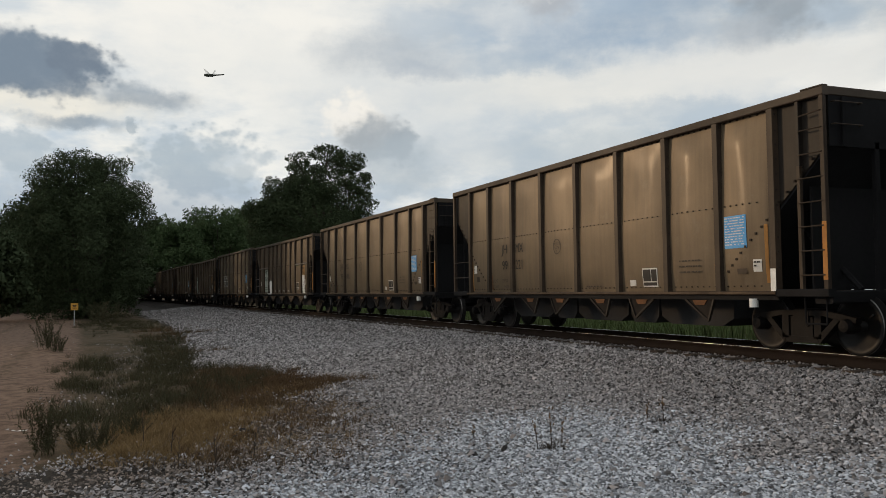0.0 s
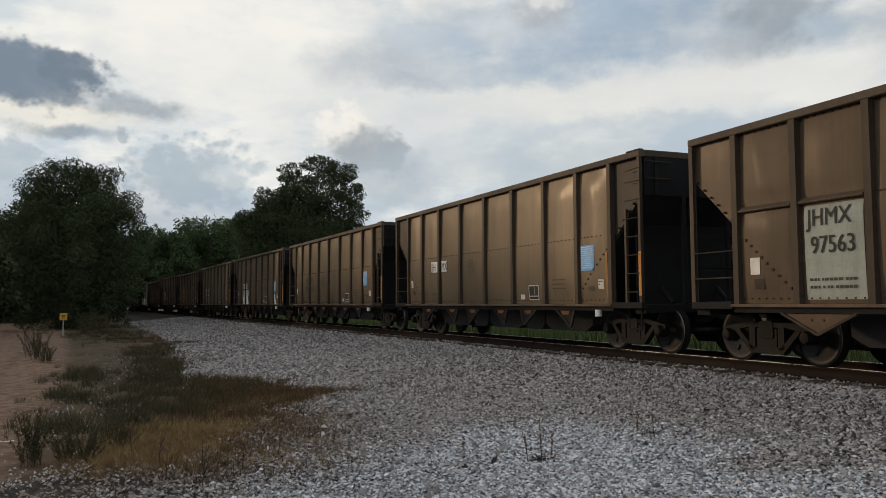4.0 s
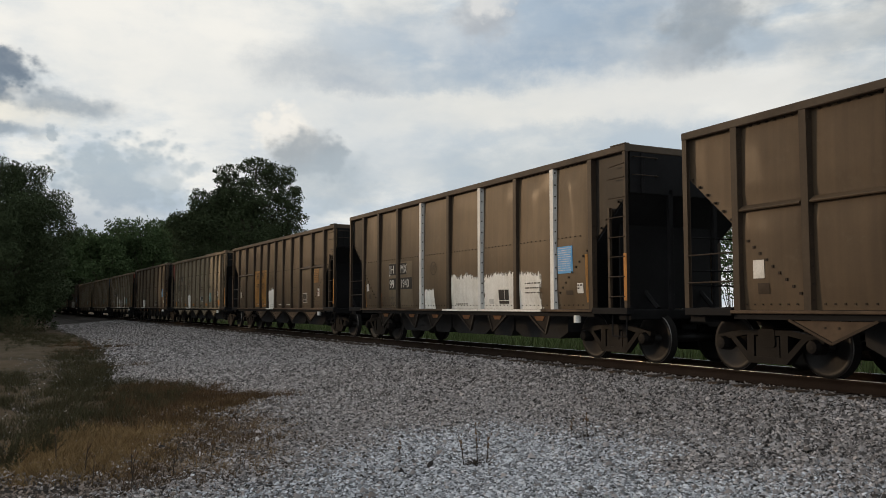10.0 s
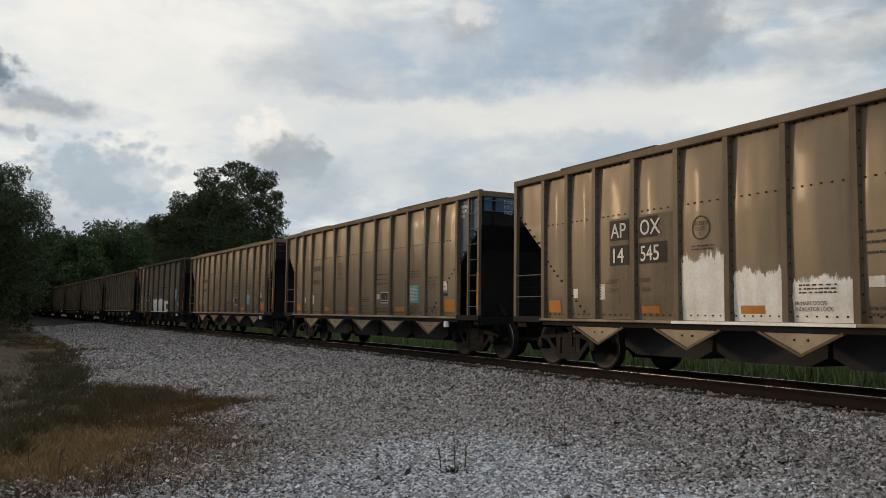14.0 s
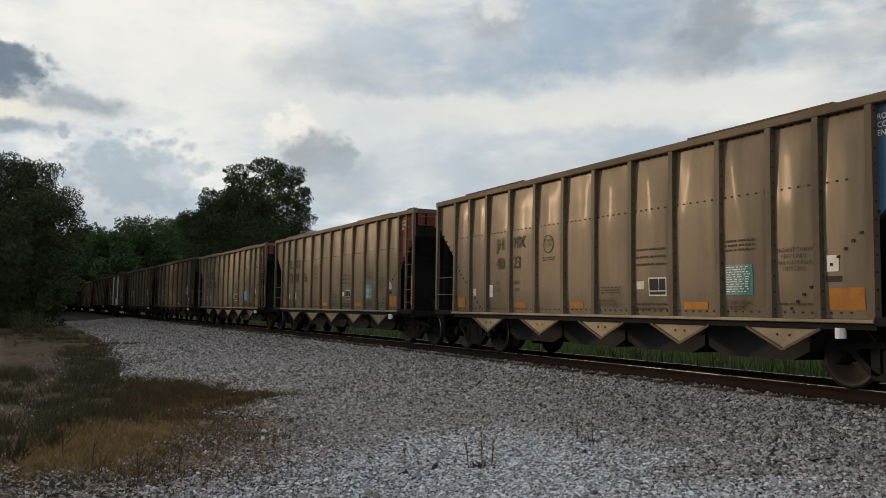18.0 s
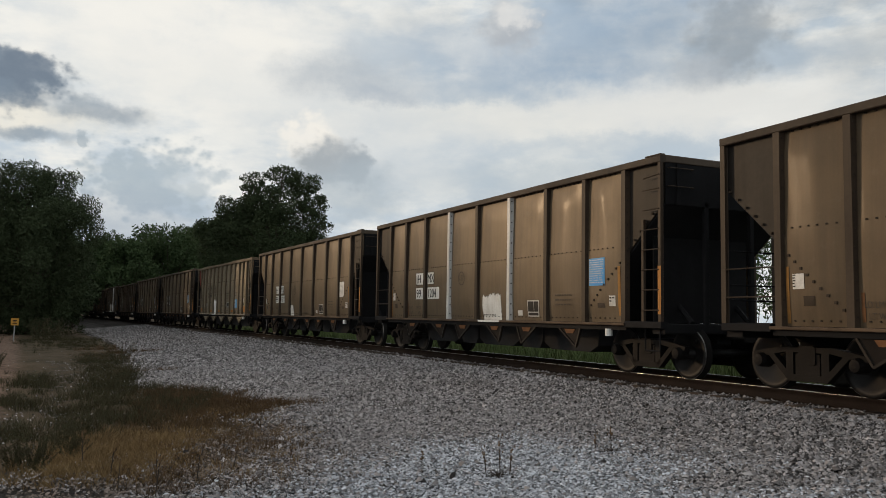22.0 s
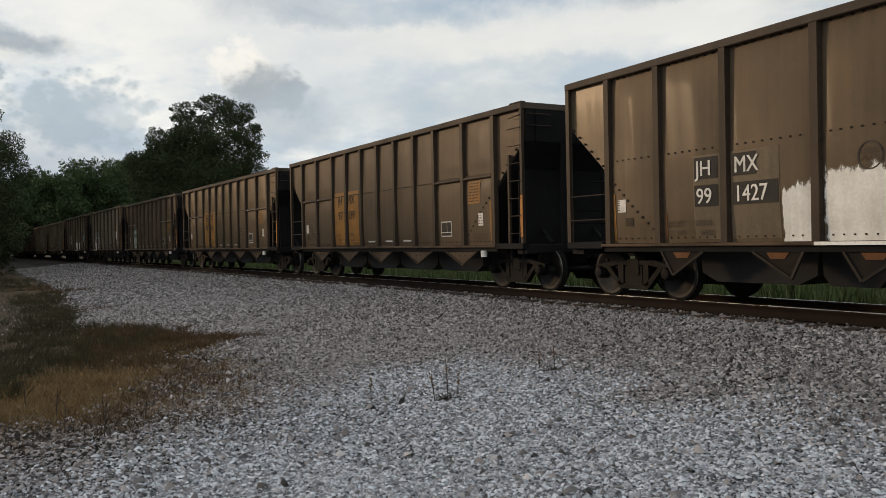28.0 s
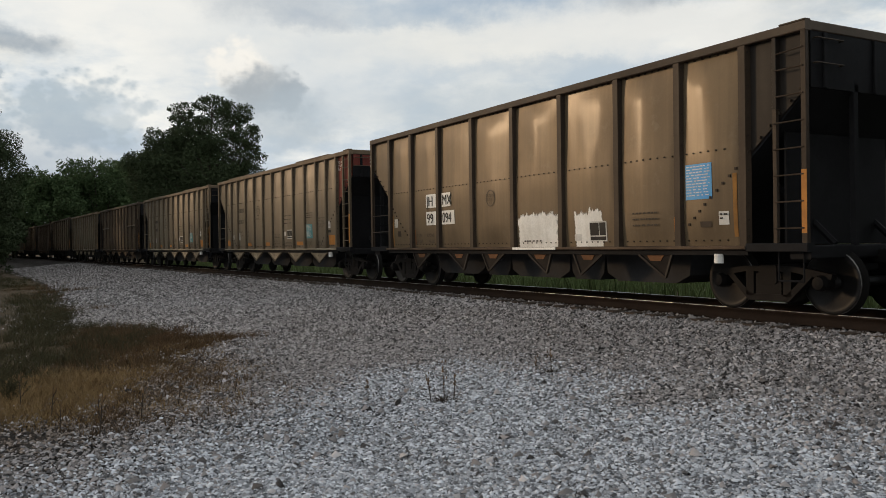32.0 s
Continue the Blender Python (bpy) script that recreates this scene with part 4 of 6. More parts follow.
def build_trees():
    rng = np.random.RandomState(5)
    # the broad tree by the dirt road
    x, y = at_az(-23.1, 66)
    tree("roadside_tree", "broad dark green tree beside the dirt road", x, y, -0.9, 4.0, 0.32, [(-0.25, 0, 5.5, 4.05, 4, 3.4), (-0.08, 0, 9.0, 3.17, 3, 2.6), (-2.66, 0, 7.4, 2.29, 2.5, 2.8), (2.25, 0.3, 7.2, 2.11, 2.5, 2.4), (-0.77, 0, 10.7, 1.85, 1.8, 1.3), (1.13, 0, 10.3, 1.5, 1.6, 1.3), (3.1, 0, 5.2, 1.32, 1.6, 1.6), (-3.35, 0, 4.0, 1.76, 2, 2.4), (-3.0, 0.2, 9.6, 1.14, 1.2, 1.1), (1.81, 0, 2.2, 2.29, 2.2, 2.2), (-1.54, 0, 2.0, 2.64, 2.2, 2.2), (3.19, 0, 3.0, 1.41, 1.6, 1.6)], 120000, 0.086, 31, LEAF)
    # the tree at -36.5 stays out of view, raised to shade the far cars
    for i, (az, dist, h, w) in enumerate(((-28.8, 62, 6.8, 6), (-32.0, 56, 7.2, 6.5), (-27.0, 88, 7.6, 7), (-24.8, 112, 9.5, 8), (-36.5, 54, 10.5, 8), (-20.6, 92, 8.5, 6), (-21.6, 120, 13, 9), (-23.2, 150, 14, 11), (-20.4, 170, 15, 11), (-22.0, 200, 16, 12), (-20.2, 118, 9, 6))):
        x, y = at_az(az, dist)
        tree("roadside_tree", "dark green tree beside the dirt road", x, y, -0.9, 2.5, 0.22, crown_blobs(rng, h, w, 0.4, 14), 12000, 0.20, 40 + i, LEAF)
    # near-side wood past the dirt road, added for its shade on far cars
    for i in range(20):
        side = 1 if i % 2 else 0
        sx = 74 + 7.5 * i + rng.uniform(-2, 2)
        x, y, _ = line(sx, -(23 + 9 * side + rng.uniform(0, 4)))
        h = rng.uniform(10.5, 14.5)
        tree("roadside_tree", "dark green tree beside the dirt road", float(x), float(y), -0.9, 3.0, 0.24, crown_blobs(rng, h, h * 0.72, 0.4, 13), 6500, 0.26, 150 + i, LEAF)
    # row by the track, packed closely to keep sun off the far cars
    for i in range(20):
        x, y, _ = line(94 + 5.2 * i + rng.uniform(-1, 1), -(12.0 + rng.uniform(0, 4.0)))
        h = rng.uniform(10, 14)
        tree("roadside_tree", "dark green tree overhanging the railway", float(x), float(y), -0.9, 3.0, 0.24, crown_blobs(rng, h, h * 0.85, -2.0, 16), 6000, 0.28, 190 + i, LEAF)
    # the tall tree behind the train
    x, y = at_az(-8.3, 100)
    tree("tall_tree", "tall spreading tree with an uneven dark crown", x, y, -0.3, 9.0, 0.42, [(0.2, 0, 10.5, 5.4, 4, 3.2), (0.6, 0, 14.2, 4.0, 3, 2.3), (-2.9, 0, 17.0, 1.3, 1.3, 1.1), (0.6, 0, 17.9, 2.0, 1.7, 1.2), (3.1, 0, 16.8, 1.8, 1.8, 1.3), (4.5, 0, 14.5, 1.6, 1.6, 1.6), (-2.3, 0, 14.4, 2.0, 2, 1.9), (4.7, 0, 11.6, 1.6, 1.7, 1.5), (-4.2, 0, 12.6, 1.7, 1.8, 1.6), (-5.2, 0, 11.0, 1.8, 1.8, 1.7), (3.0, 0, 7.0, 3.4, 3, 3.0), (-3.5, 0, 7.0, 3.6, 3, 3.0), (-7.0, 0, 8.6, 2.2, 2.0, 1.8), (-6.9, 0, 10.9, 2.1, 2.0, 1.9), (-4.9, 0, 13.3, 1.9, 1.8, 1.8)], 92000, 0.132, 61, LEAF)
    # the wood behind the train
    for i in range(24):
        az = -21.5 + i * 0.60 + rng.uniform(-0.2, 0.2)
        dist = rng.uniform(128, 165)
        top = float(np.interp(az, [-22, -19.5, -16, -14.5, -12.5, -11, -8], [3.4, 4.7, 5.9, 6.3, 6.0, 7.2, 7.0])) + rng.uniform(-0.3, 0.25)
        h = math.tan(radians(top)) * dist + 1.2
        x, y = at_az(az, dist)
        tree("wood_tree", "leafy green tree at the edge of a wood", x, y, -0.3, h * 0.35, 0.25, crown_blobs(rng, h, h * rng.uniform(0.55, 0.75), 0.8, 13), 10000, 0.20, 80 + i, LEAF_FAR, "wood behind the railway")
    # low growth beyond the track, seen between and under the cars
    for i in range(19):
        az = -4 + i * 2.1 + rng.uniform(-0.6, 0.6)
        dist = rng.uniform(58, 80)
        h = rng.uniform(2.2, 3.2) if az < 6 else rng.uniform(9.0, 10.5) if 22 < az < 29.5 else rng.uniform(5.0, 7.0)
        x, y = at_az(az, dist)
        tree("shrub", "low leafy tree in the field beyond the track", x, y, -0.3, 0.8, 0.08, crown_blobs(rng, h, h * 0.9, 0.3, 8), 2600, 0.15, 120 + i, LEAF_FAR, "shrubs beyond the track")

    # two more, hidden behind the broad tree, added to shade the far cars
    rng = np.random.RandomState(6)
    for i, (az, dist, h) in enumerate(((-23.8, 80, 11.0), (-22.6, 90, 11.5))):
        x, y = at_az(az, dist)
        tree("roadside_tree", "dark green tree beside the dirt road", x, y, -0.9, 2.5, 0.22, crown_blobs(rng, h, 7, 0.4, 14), 12000, 0.20, 240 + i, LEAF)


def blades(name, label, x, y, height, width, material, lean, seed, category="grass", out=None):
    """Thin upright blades, three corners each, with a bend."""
    rng = np.random.RandomState(seed)
    n = len(x)
    d, _ = off_line(x, y)
    z = ground_height(x, y, d) - 0.02
    a = rng.uniform(0, 6.28, n)
    w = width * rng.uniform(0.6, 1.4, n)
    h = height * rng.uniform(0.4, 1.25, n)
    lx, ly = rng.normal(0, lean, n) * h, rng.normal(0, lean, n) * h
    if out:
        lx, ly = lx * 0.6 + out[0] * h * lean, ly * 0.6 + out[1] * h * lean
    p0 = np.stack([x - np.cos(a) * w, y - np.sin(a) * w, z], 1)
    p1 = np.stack([x + np.cos(a) * w, y + np.sin(a) * w, z], 1)
    m0 = np.stack([x - np.cos(a) * w * .7 + lx * .4, y - np.sin(a) * w * .7 + ly * .4, z + h * .55], 1)
    m1 = np.stack([x + np.cos(a) * w * .7 + lx * .4, y + np.sin(a) * w * .7 + ly * .4, z + h * .55], 1)
    t = np.stack([x + lx, y + ly, z + h], 1)
    pts = np.stack([p0, p1, m1, m0, t], 1).reshape(-1, 3)
    i = np.arange(n)[:, None] * 5
    faces = np.concatenate([i + [0, 1, 2], i + [0, 2, 3], i + [3, 2, 4]])
    return tagged(new(name, big_mesh(name, pts, faces, material)), label, category, kind="stuff")


def patch(rng, n, cx, cy, rx, ry, turn=0.0):
    u, v = rng.normal(0, 0.52, n) * rx, rng.normal(0, 0.52, n) * ry
    c, s = math.cos(radians(turn)), math.sin(radians(turn))
    return cx + u * c - v * s, cy + u * s + v * c


def clumped(rng, x, y, size, keep, seed):
    """Thins points to drifts, by smooth noise."""
    h = lumps(x, y, size, seed) + 0.7 * lumps(x, y, size * 0.37, seed + 1) + rng.normal(0, 0.25, len(x))
    ok = h > np.quantile(h, 1 - keep)
    return x[ok], y[ok]


def build_grass():
    rng = np.random.RandomState(9)
    # green grass beyond the track
    s, o = rng.uniform(-16, 75, 42000), rng.uniform(3.0, 16.0, 42000)
    x, y, psi = line(s)
    blades("field_grass", "tall green grass beyond the track", x + o * np.cos(psi), y + o * np.sin(psi), 0.75, 0.022, GRASS, 0.25, 51)
    # tufts where the gravel ends: golden, rust-brown, dark green
    def sown(area, n, soft=0.2):
        xs, ys = [p[0] for p in area], [p[1] for p in area]
        x, y = rng.uniform(min(xs) - 0.5, max(xs) + 0.5, n), rng.uniform(min(ys) - 0.5, max(ys) + 0.5, n)
        ok = depth(area, x, y) > rng.normal(0, soft, n)
        return x[ok], y[ok]

    def tufts(name, label, x, y, each, reach, height, width, material, lean, seed):
        k = rng.poisson(each, len(x)) + 2
        cx, cy, r = np.repeat(x, k), np.repeat(y, k), np.repeat(reach * rng.uniform(0.4, 1.5, len(x)), k)
        h = np.repeat(rng.uniform(0.5, 1.3, len(x)), k)
        ox, oy = rng.normal(0, 0.5, len(cx)) * r, rng.normal(0, 0.5, len(cx)) * r
        return blades(name, label, cx + ox, cy + oy, height * h, width, material, lean, seed, out=(ox / reach, oy / reach))
    x, y = clumped(rng, *sown(GOLDEN, 3400, 0.35), 0.6, 0.72, 75)
    tufts("golden_grass", "golden dry grass in low tufts at the edge of the gravel", x, y, 30, 0.15, 0.11, 0.0024, STRAW, 0.95, 52)
    x, y = sown(STAINED, 330, 0.35)
    x2, y2 = clumped(rng, *sown([(-3.8, 12.2), (-3.6, 13.6), (-2.4, 16.0), (-1.8, 15.8), (-2.1, 14.0), (-2.7, 12.4)], 900, 0.25), 0.7, 0.6, 77)
    x, y = np.concatenate([x, x2]), np.concatenate([y, y2])
    tufts("straw_tufts", "thin straw-coloured tufts among the stones", x, y, 18, 0.10, 0.10, 0.0026, STRAW, 0.9, 57)
    x, y = sown(FAR_STRAW, 900)
    x2, y2 = sown(STAINED, 420, 0.3)
    x3, y3 = clumped(rng, *sown(RUST, 2600, 0.25), 0.6, 0.80, 71)
    x, y = np.concatenate([x, x2, x3]), np.concatenate([y, y2, y3])
    tufts("rust_brown_weeds", "rust-brown dry weeds beside the gravel", x, y, 24, 0.13, 0.12, 0.0030, RUSSET, 0.6, 55)
    x, y = clumped(rng, *sown(DARK, 4200), 0.8, 0.66, 73)
    more = [patch(rng, 160, -16.5, 44, 1.6, 6, 20), patch(rng, 240, -19.5, 50, 2.5, 5, 20), patch(rng, 300, -26, 64, 4, 9, 20), patch(rng, 120, -8.8, 21, 0.7, 2.5, 20), patch(rng, 110, -10.8, 31, 0.8, 4, 20), patch(rng, 60, -7.0, 16.5, 0.5, 1.6, 30), patch(rng, 50, -5.6, 12.6, 0.5, 1.0, 30)]
    x, y = np.concatenate([x] + [q[0] for q in more]), np.concatenate([y] + [q[1] for q in more])
    tufts("ditch_weeds", "dull dark green weeds in the shallow ditch", x, y, 28, 0.16, 0.18, 0.0032, WEED, 0.6, 53)
    # strips of weed that run out into the shoulder
    strips = [((-5.2, 18.3), (-4.2, 19.4)), ((-4.4, 17.4), (-3.0, 17.9)), ((-3.4, 16.3), (-2.1, 16.4)), ((-2.6, 14.9), (-1.35, 16.2)), ((-7.9, 25), (-6.6, 25.6)), ((-12, 36), (-10, 37))]
    lx, ly = [], []
    for (ax, ay), (bx, by) in strips:
        f = rng.uniform(0, 1, 60) ** 1.3
        lx.append(ax + (bx - ax) * f + rng.normal(0, 0.08, 60))
        ly.append(ay + (by - ay) * f + rng.normal(0, 0.12, 60))
    tufts("weed_runners", "brown weeds running out into the ballast", np.concatenate(lx), np.concatenate(ly), 24, 0.12, 0.15, 0.0034, RUSSET, 0.6, 56)


def bush(x, y, h, wide, seed, label="dark green feathery weed at the edge of the dirt"):
    """A tall weed: thin stems that fan out from the root, each with many small leaves."""
    rng = np.random.RandomState(seed)
    d, _ = off_line(np.array([x]), np.array([y]))
    z = float(ground_height(np.array([x]), np.array([y]), d)[0])
    t = thing("tall_weed", label, "weed", "tall weeds", pose(x, y, z - 0.04))
    b, vs = Build(), []
    for _ in range(26):
        a, out, up = rng.uniform(0, 6.28), rng.uniform(0.1, 1.0) * wide / 2, h * rng.uniform(0.55, 1.1)
        foot = Vector((rng.normal(0, wide * 0.12), rng.normal(0, wide * 0.12), 0))
        tip = foot + Vector((math.cos(a) * out, math.sin(a) * out, up))
        mid = foot.lerp(tip, 0.5) - Vector((math.cos(a), math.sin(a), 0)) * out * 0.12
        b.tube(foot, mid, 0.003, 0.002, 3).tube(mid, tip, 0.002, 0.001, 3)
        for _ in range(110):
            f = rng.uniform(0.15, 1.05)
            c = foot.lerp(mid, min(1, 2 * f)) if f < 0.5 else mid.lerp(tip, 2 * f - 1)
            q = Vector(rng.normal(0, 1, 3)).normalized()
            e = q.orthogonal().normalized()
            k = rng.uniform(0.018, 0.045) * h / 0.55
            vs += [c, c + q * k * 0.5 + e * k * 0.12, c + q * k, c + q * k * 0.5 - e * k * 0.12]
    tagged(part("stem", b, WEED, t), kind="stuff")
    tagged(part("foliage", big_mesh("foliage", np.array(vs), np.arange(len(vs)).reshape(-1, 4), WEED), None, t), kind="stuff")


def build_bushes():
    for i, (x, y, h, w) in enumerate(((-4.35, 9.25, 0.58, 0.62), (-4.05, 9.45, 0.42, 0.5), (-3.75, 9.2, 0.40, 0.45), (-3.7, 10.1, 0.34, 0.4), (-4.2, 11.0, 0.36, 0.6), (-4.6, 12.4, 0.40, 0.8), (-4.9, 14.5, 0.42, 0.9), (-12.6, 26.7, 0.95, 1.1), (-12.0, 26.2, 0.6, 0.8), (-18.7, 47.4, 1.2, 2.4), (-6.3, 19.4, 0.55, 1.1), (-7.0, 22.5, 0.55, 1.2), (-9.7, 30, 0.6, 1.4), (-21.5, 52, 1.3, 2.2))):
        bush(x, y, h, w, 300 + i)


def stalk(x, y, h, seed, label="dry brown weed stalk standing in the gravel"):
    """A dead stalk with side twigs and a few seed heads."""
    rng = np.random.RandomState(seed)
    d, _ = off_line(np.array([x]), np.array([y]))
    z = float(ground_height(np.array([x]), np.array([y]), d)[0])
    t = thing("weed_stalk", label, "weed", "weeds in the gravel", pose(x, y, z - 0.02, 0, 0, rng.uniform(0, 360)))
    b, heads = Build(), Build()
    lean = Vector((rng.uniform(-.12, .12), rng.uniform(-.12, .12), 1)) * h
    b.tube((0, 0, 0), lean * 0.5, 0.006, 0.005, 5).tube(lean * 0.5, lean, 0.005, 0.002, 5)
    for _ in range(5):
        f = rng.uniform(0.3, 0.9)
        a = rng.uniform(0, 6.28)
        q = lean * f + Vector((math.cos(a), math.sin(a), 1.2)) * h * rng.uniform(0.06, 0.15)
        b.tube(lean * f, q, 0.003, 0.0015, 4)
        heads.tube(q, q + Vector((0.004, 0.002, 0.03)), 0.009, 0.003, 5)
    heads.tube(lean * 0.8, lean * 0.95, 0.012, 0.004, 6)
    part("stem", b, BARK, t)
    tagged(part("seed_head", heads, RUSSET, t), kind="stuff")


def build_weeds():
    for i, (x, y, h) in enumerate(((1.18, 9.15, 0.42), (1.30, 9.25, 0.30), (1.02, 9.05, 0.33), (2.62, 10.0, 0.32), (2.50, 10.3, 0.2), (-2.15, 7.95, 0.42), (-1.95, 8.7, 0.36), (-2.6, 8.3, 0.32), (-1.7, 9.3, 0.3), (-2.9, 9.0, 0.35), (-3.4, 9.6, 0.4), (-1.2, 10.2, 0.22), (0.35, 9.9, 0.15), (-2.4, 8.9, 0.3))):
        stalk(x, y, h, 200 + i)
    rng = np.random.RandomState(77)
    parts = [patch(rng, 160, 1.15, 9.1, 0.14, 0.12), patch(rng, 90, 2.6, 10.05, 0.12, 0.1), patch(rng, 260, 0.22, 15.1, 0.22, 0.16), patch(rng, 260, -2.2, 8.3, 0.5, 0.5)]
    blades("dead_tufts", "small tufts of dead brown grass in the gravel", np.concatenate([p[0] for p in parts]), np.concatenate([p[1] for p in parts]), 0.09, 0.006, BARK, 0.7, 54)


def build_sign():
    x, y = at_az(-23.75, 53)
    sign = thing("trackside_sign", "small yellow square sign on a thin post beside the dirt road", "sign", "", pose(x, y, -0.92, 0, 0, 20))
    part("post", Build().box(-0.03, 0.03, -0.02, 0.02, -0.1, 1.25), POST, sign, "grey metal post")
    face = part("sign_face", Build().box(-0.2, 0.2, -0.035, -0.02, 0.92, 1.32, 0.0), SIGN_YELLOW, sign, "yellow sign face with dark marks")
    for k, w in enumerate((0.22, 0.14, 0.22)):
        part("mark", Build().box(-w / 2, w / 2, -0.040, -0.035, 1.02 + 0.08 * k, 1.06 + 0.08 * k), INK, face)


def build_litter():
    """A scrap of crumpled white paper."""
    rng = np.random.RandomState(8)
    scrap = thing("paper_scrap", "crumpled scrap of white paper on the dirt", "litter", "", pose(-5.33, 10.63, -0.815, 0, 0, 12))
    v = [(0.045 * (i - 2), 0.03 * (j - 1), 0.01 + rng.uniform(0, 0.022)) for i in range(5) for j in range(3)]
    f = [(i * 3 + j, (i + 1) * 3 + j, (i + 1) * 3 + j + 1, i * 3 + j + 1) for i in range(4) for j in range(2)]
    n = len(v)
    part("paper", Build().add(v + [(x, y, z - 0.002) for x, y, z in v], f + [tuple(q + n for q in reversed(face)) for face in f]), WHITE, scrap)


def build_dragonfly():
    fly = thing("dragonfly", "dark dragonfly with clear wings in flight", "insect", "", pose(0, 0, 0))
    part("abdomen", Build().tube((0.012, 0, 0.001), (0.038, 0, 0.006), 0.0021, 0.0014, 7), INSECT, fly)
    part("thorax", Build().tube((-0.004, 0, 0), (0.012, 0, 0.001), 0.0042, 0.0036, 8).tube((-0.009, 0, 0), (-0.004, 0, 0), 0.0030, 0.0036, 8), INSECT, fly)
    for fx, lean in ((0.002, -0.012), (0.008, 0.010)):
        for sy in (-1, 1):
            v = [(fx, 0, 0.003), (fx + 0.004, 0, 0.003), (fx + lean * 0.8 + 0.003, sy * 0.010, 0.010), (fx + lean, sy * 0.014, 0.0125), (fx + lean * 0.8 - 0.001, sy * 0.010, 0.009)]
            part("wing", Build().add([(a, b - 0.0002, c) for a, b, c in v] + [(a, b + 0.0002, c) for a, b, c in v], [(0, 1, 2, 3, 4), (9, 8, 7, 6, 5), (0, 5, 6, 1), (1, 6, 7, 2), (2, 7, 8, 3), (3, 8, 9, 4), (4, 9, 5, 0)]), WING, fly)
    return fly


build_trees()
build_grass()
build_weeds()
build_bushes()
build_sign()
build_litter()
DRAGONFLY = build_dragonfly()


# ---- the train ----
RIBS = {
    "plain": [1.17, 2.41, 3.82, 5.38, 6.99, 8.61, 10.20, 11.63, 12.91],
    "barred": [1.13, 2.42, 3.75, 4.83, 5.91, 7.00, 8.08, 9.18, 10.24, 11.58, 12.87],
    "close": [1.08, 1.88, 2.74, 3.82, 4.88, 5.95, 7.00, 8.10, 9.18, 10.25, 11.27, 12.10, 12.92],
}
SEAM = {"plain": 2.38, "barred": 2.50, "close": 2.80}
TOP = {"plain": 3.97, "barred": 3.88, "close": 3.88}
RIB_W = {"plain": 0.17, "barred": 0.17, "close": 0.14}
GUSSETS = {
    "plain": [(2.45, 2.70, 3.35), (4.30, 4.95, 5.15), (5.75, 6.00, 6.60), (7.50, 8.10, 8.25), (8.95, 9.15, 9.75), (10.70, 11.30, 11.45)],
    "barred": [(2.05, 2.75, 3.45), (4.20, 4.93, 5.66), (6.38, 7.12, 7.86), (8.56, 9.30, 10.04), (10.72, 11.46, 12.1)],
    "close": [(2.05, 2.80, 3.50), (4.30, 5.05, 5.75), (6.48, 7.20, 7.86), (8.62, 9.33, 10.0), (10.78, 11.46, 12.1)],
}
BODY = {"plain": TAN, "barred": BROWN, "close": GREY_TAN}
RIB_MAT = {"plain": RIB_TAN, "barred": RIB_TAN, "close": RIB_GREY}
HALF = LENGTH / 2
FACE = 1.53


def slope_z(u):
    """Height of the sloping end sheet's line on the side, u metres from the car's end."""
    return 3.16 - 0.86 * u


BULGE = {}
for kind_name, row in RIBS.items():
    for k in range(len(row) + 1):
        rng_k = np.random.RandomState(7 * k + len(kind_name))
        ends_k = k in (0, len(row))
        BULGE[kind_name, k] = (0.004 if ends_k else 0.030 + 0.012 * ((k * 5) % 3), rng_k.uniform(0.7, 1.3), rng_k.uniform(-1, 1), rng_k.uniform(0, 6.3), rng_k.uniform(0.5, 2.4), rng_k.uniform(-2, 2))


def surf(kind, u, z):
    """How far the near side's sheet stands out at u along the car and height z: each sheet bulged and buckled, the seam a small step."""
    row = RIBS[kind]
    k = int(np.searchsorted(row, u))
    a = row[k - 1] if k else 0.03
    b = row[k] if k < len(row) else LENGTH - 0.03
    fu, fz = min(1.0, max(0.0, (u - a) / (b - a))), min(1.0, max(0.0, (z - 0.99) / (TOP[kind] - 1.09)))
    bulge, k1, k2, ph, w1, w2 = BULGE[kind, k]
    pinned = kind == "barred" and k in (1, 2, 9, 10)
    if pinned:
        bulge *= 0.45
    e = min(1.0, min(fz, 1 - fz) / 0.14)
    up = e * e * (3 - 2 * e)
    ridge = 0.5 + 0.10 * k2 + 0.09 * math.sin(2.6 * fz * w1 + ph)
    ridge += 0.05 * math.sin(7.0 * fz + 2 * ph)
    tent = 1.12 - math.sqrt(((fu - ridge) / (ridge if fu < ridge else 1 - ridge)) ** 2 + 0.09 ** 2)
    out = bulge * k1 * tent * up + 0.0016 * math.sin(5 * math.pi * fu + 4 * fz + ph) * up * math.sin(math.pi * fu)
    # the upper sheet leans in towards the top
    x = (z - SEAM[kind]) / (TOP[kind] - 0.1 - SEAM[kind])
    lean = (1 - min(1.0, x)) ** 2 if x > 0 else 1 - min(1.0, (SEAM[kind] - z) / (SEAM[kind] - 0.99)) ** 2
    if 0 < k < len(row):
        out += 0.026 * lean * min(1.0, min(fu, 1 - fu) / 0.12)
    if pinned:
        out *= 1 - 0.9 * math.exp(-(((z - 2.5) / 0.14) ** 2))
    return out + (0.005 if z < SEAM[kind] else 0.0)


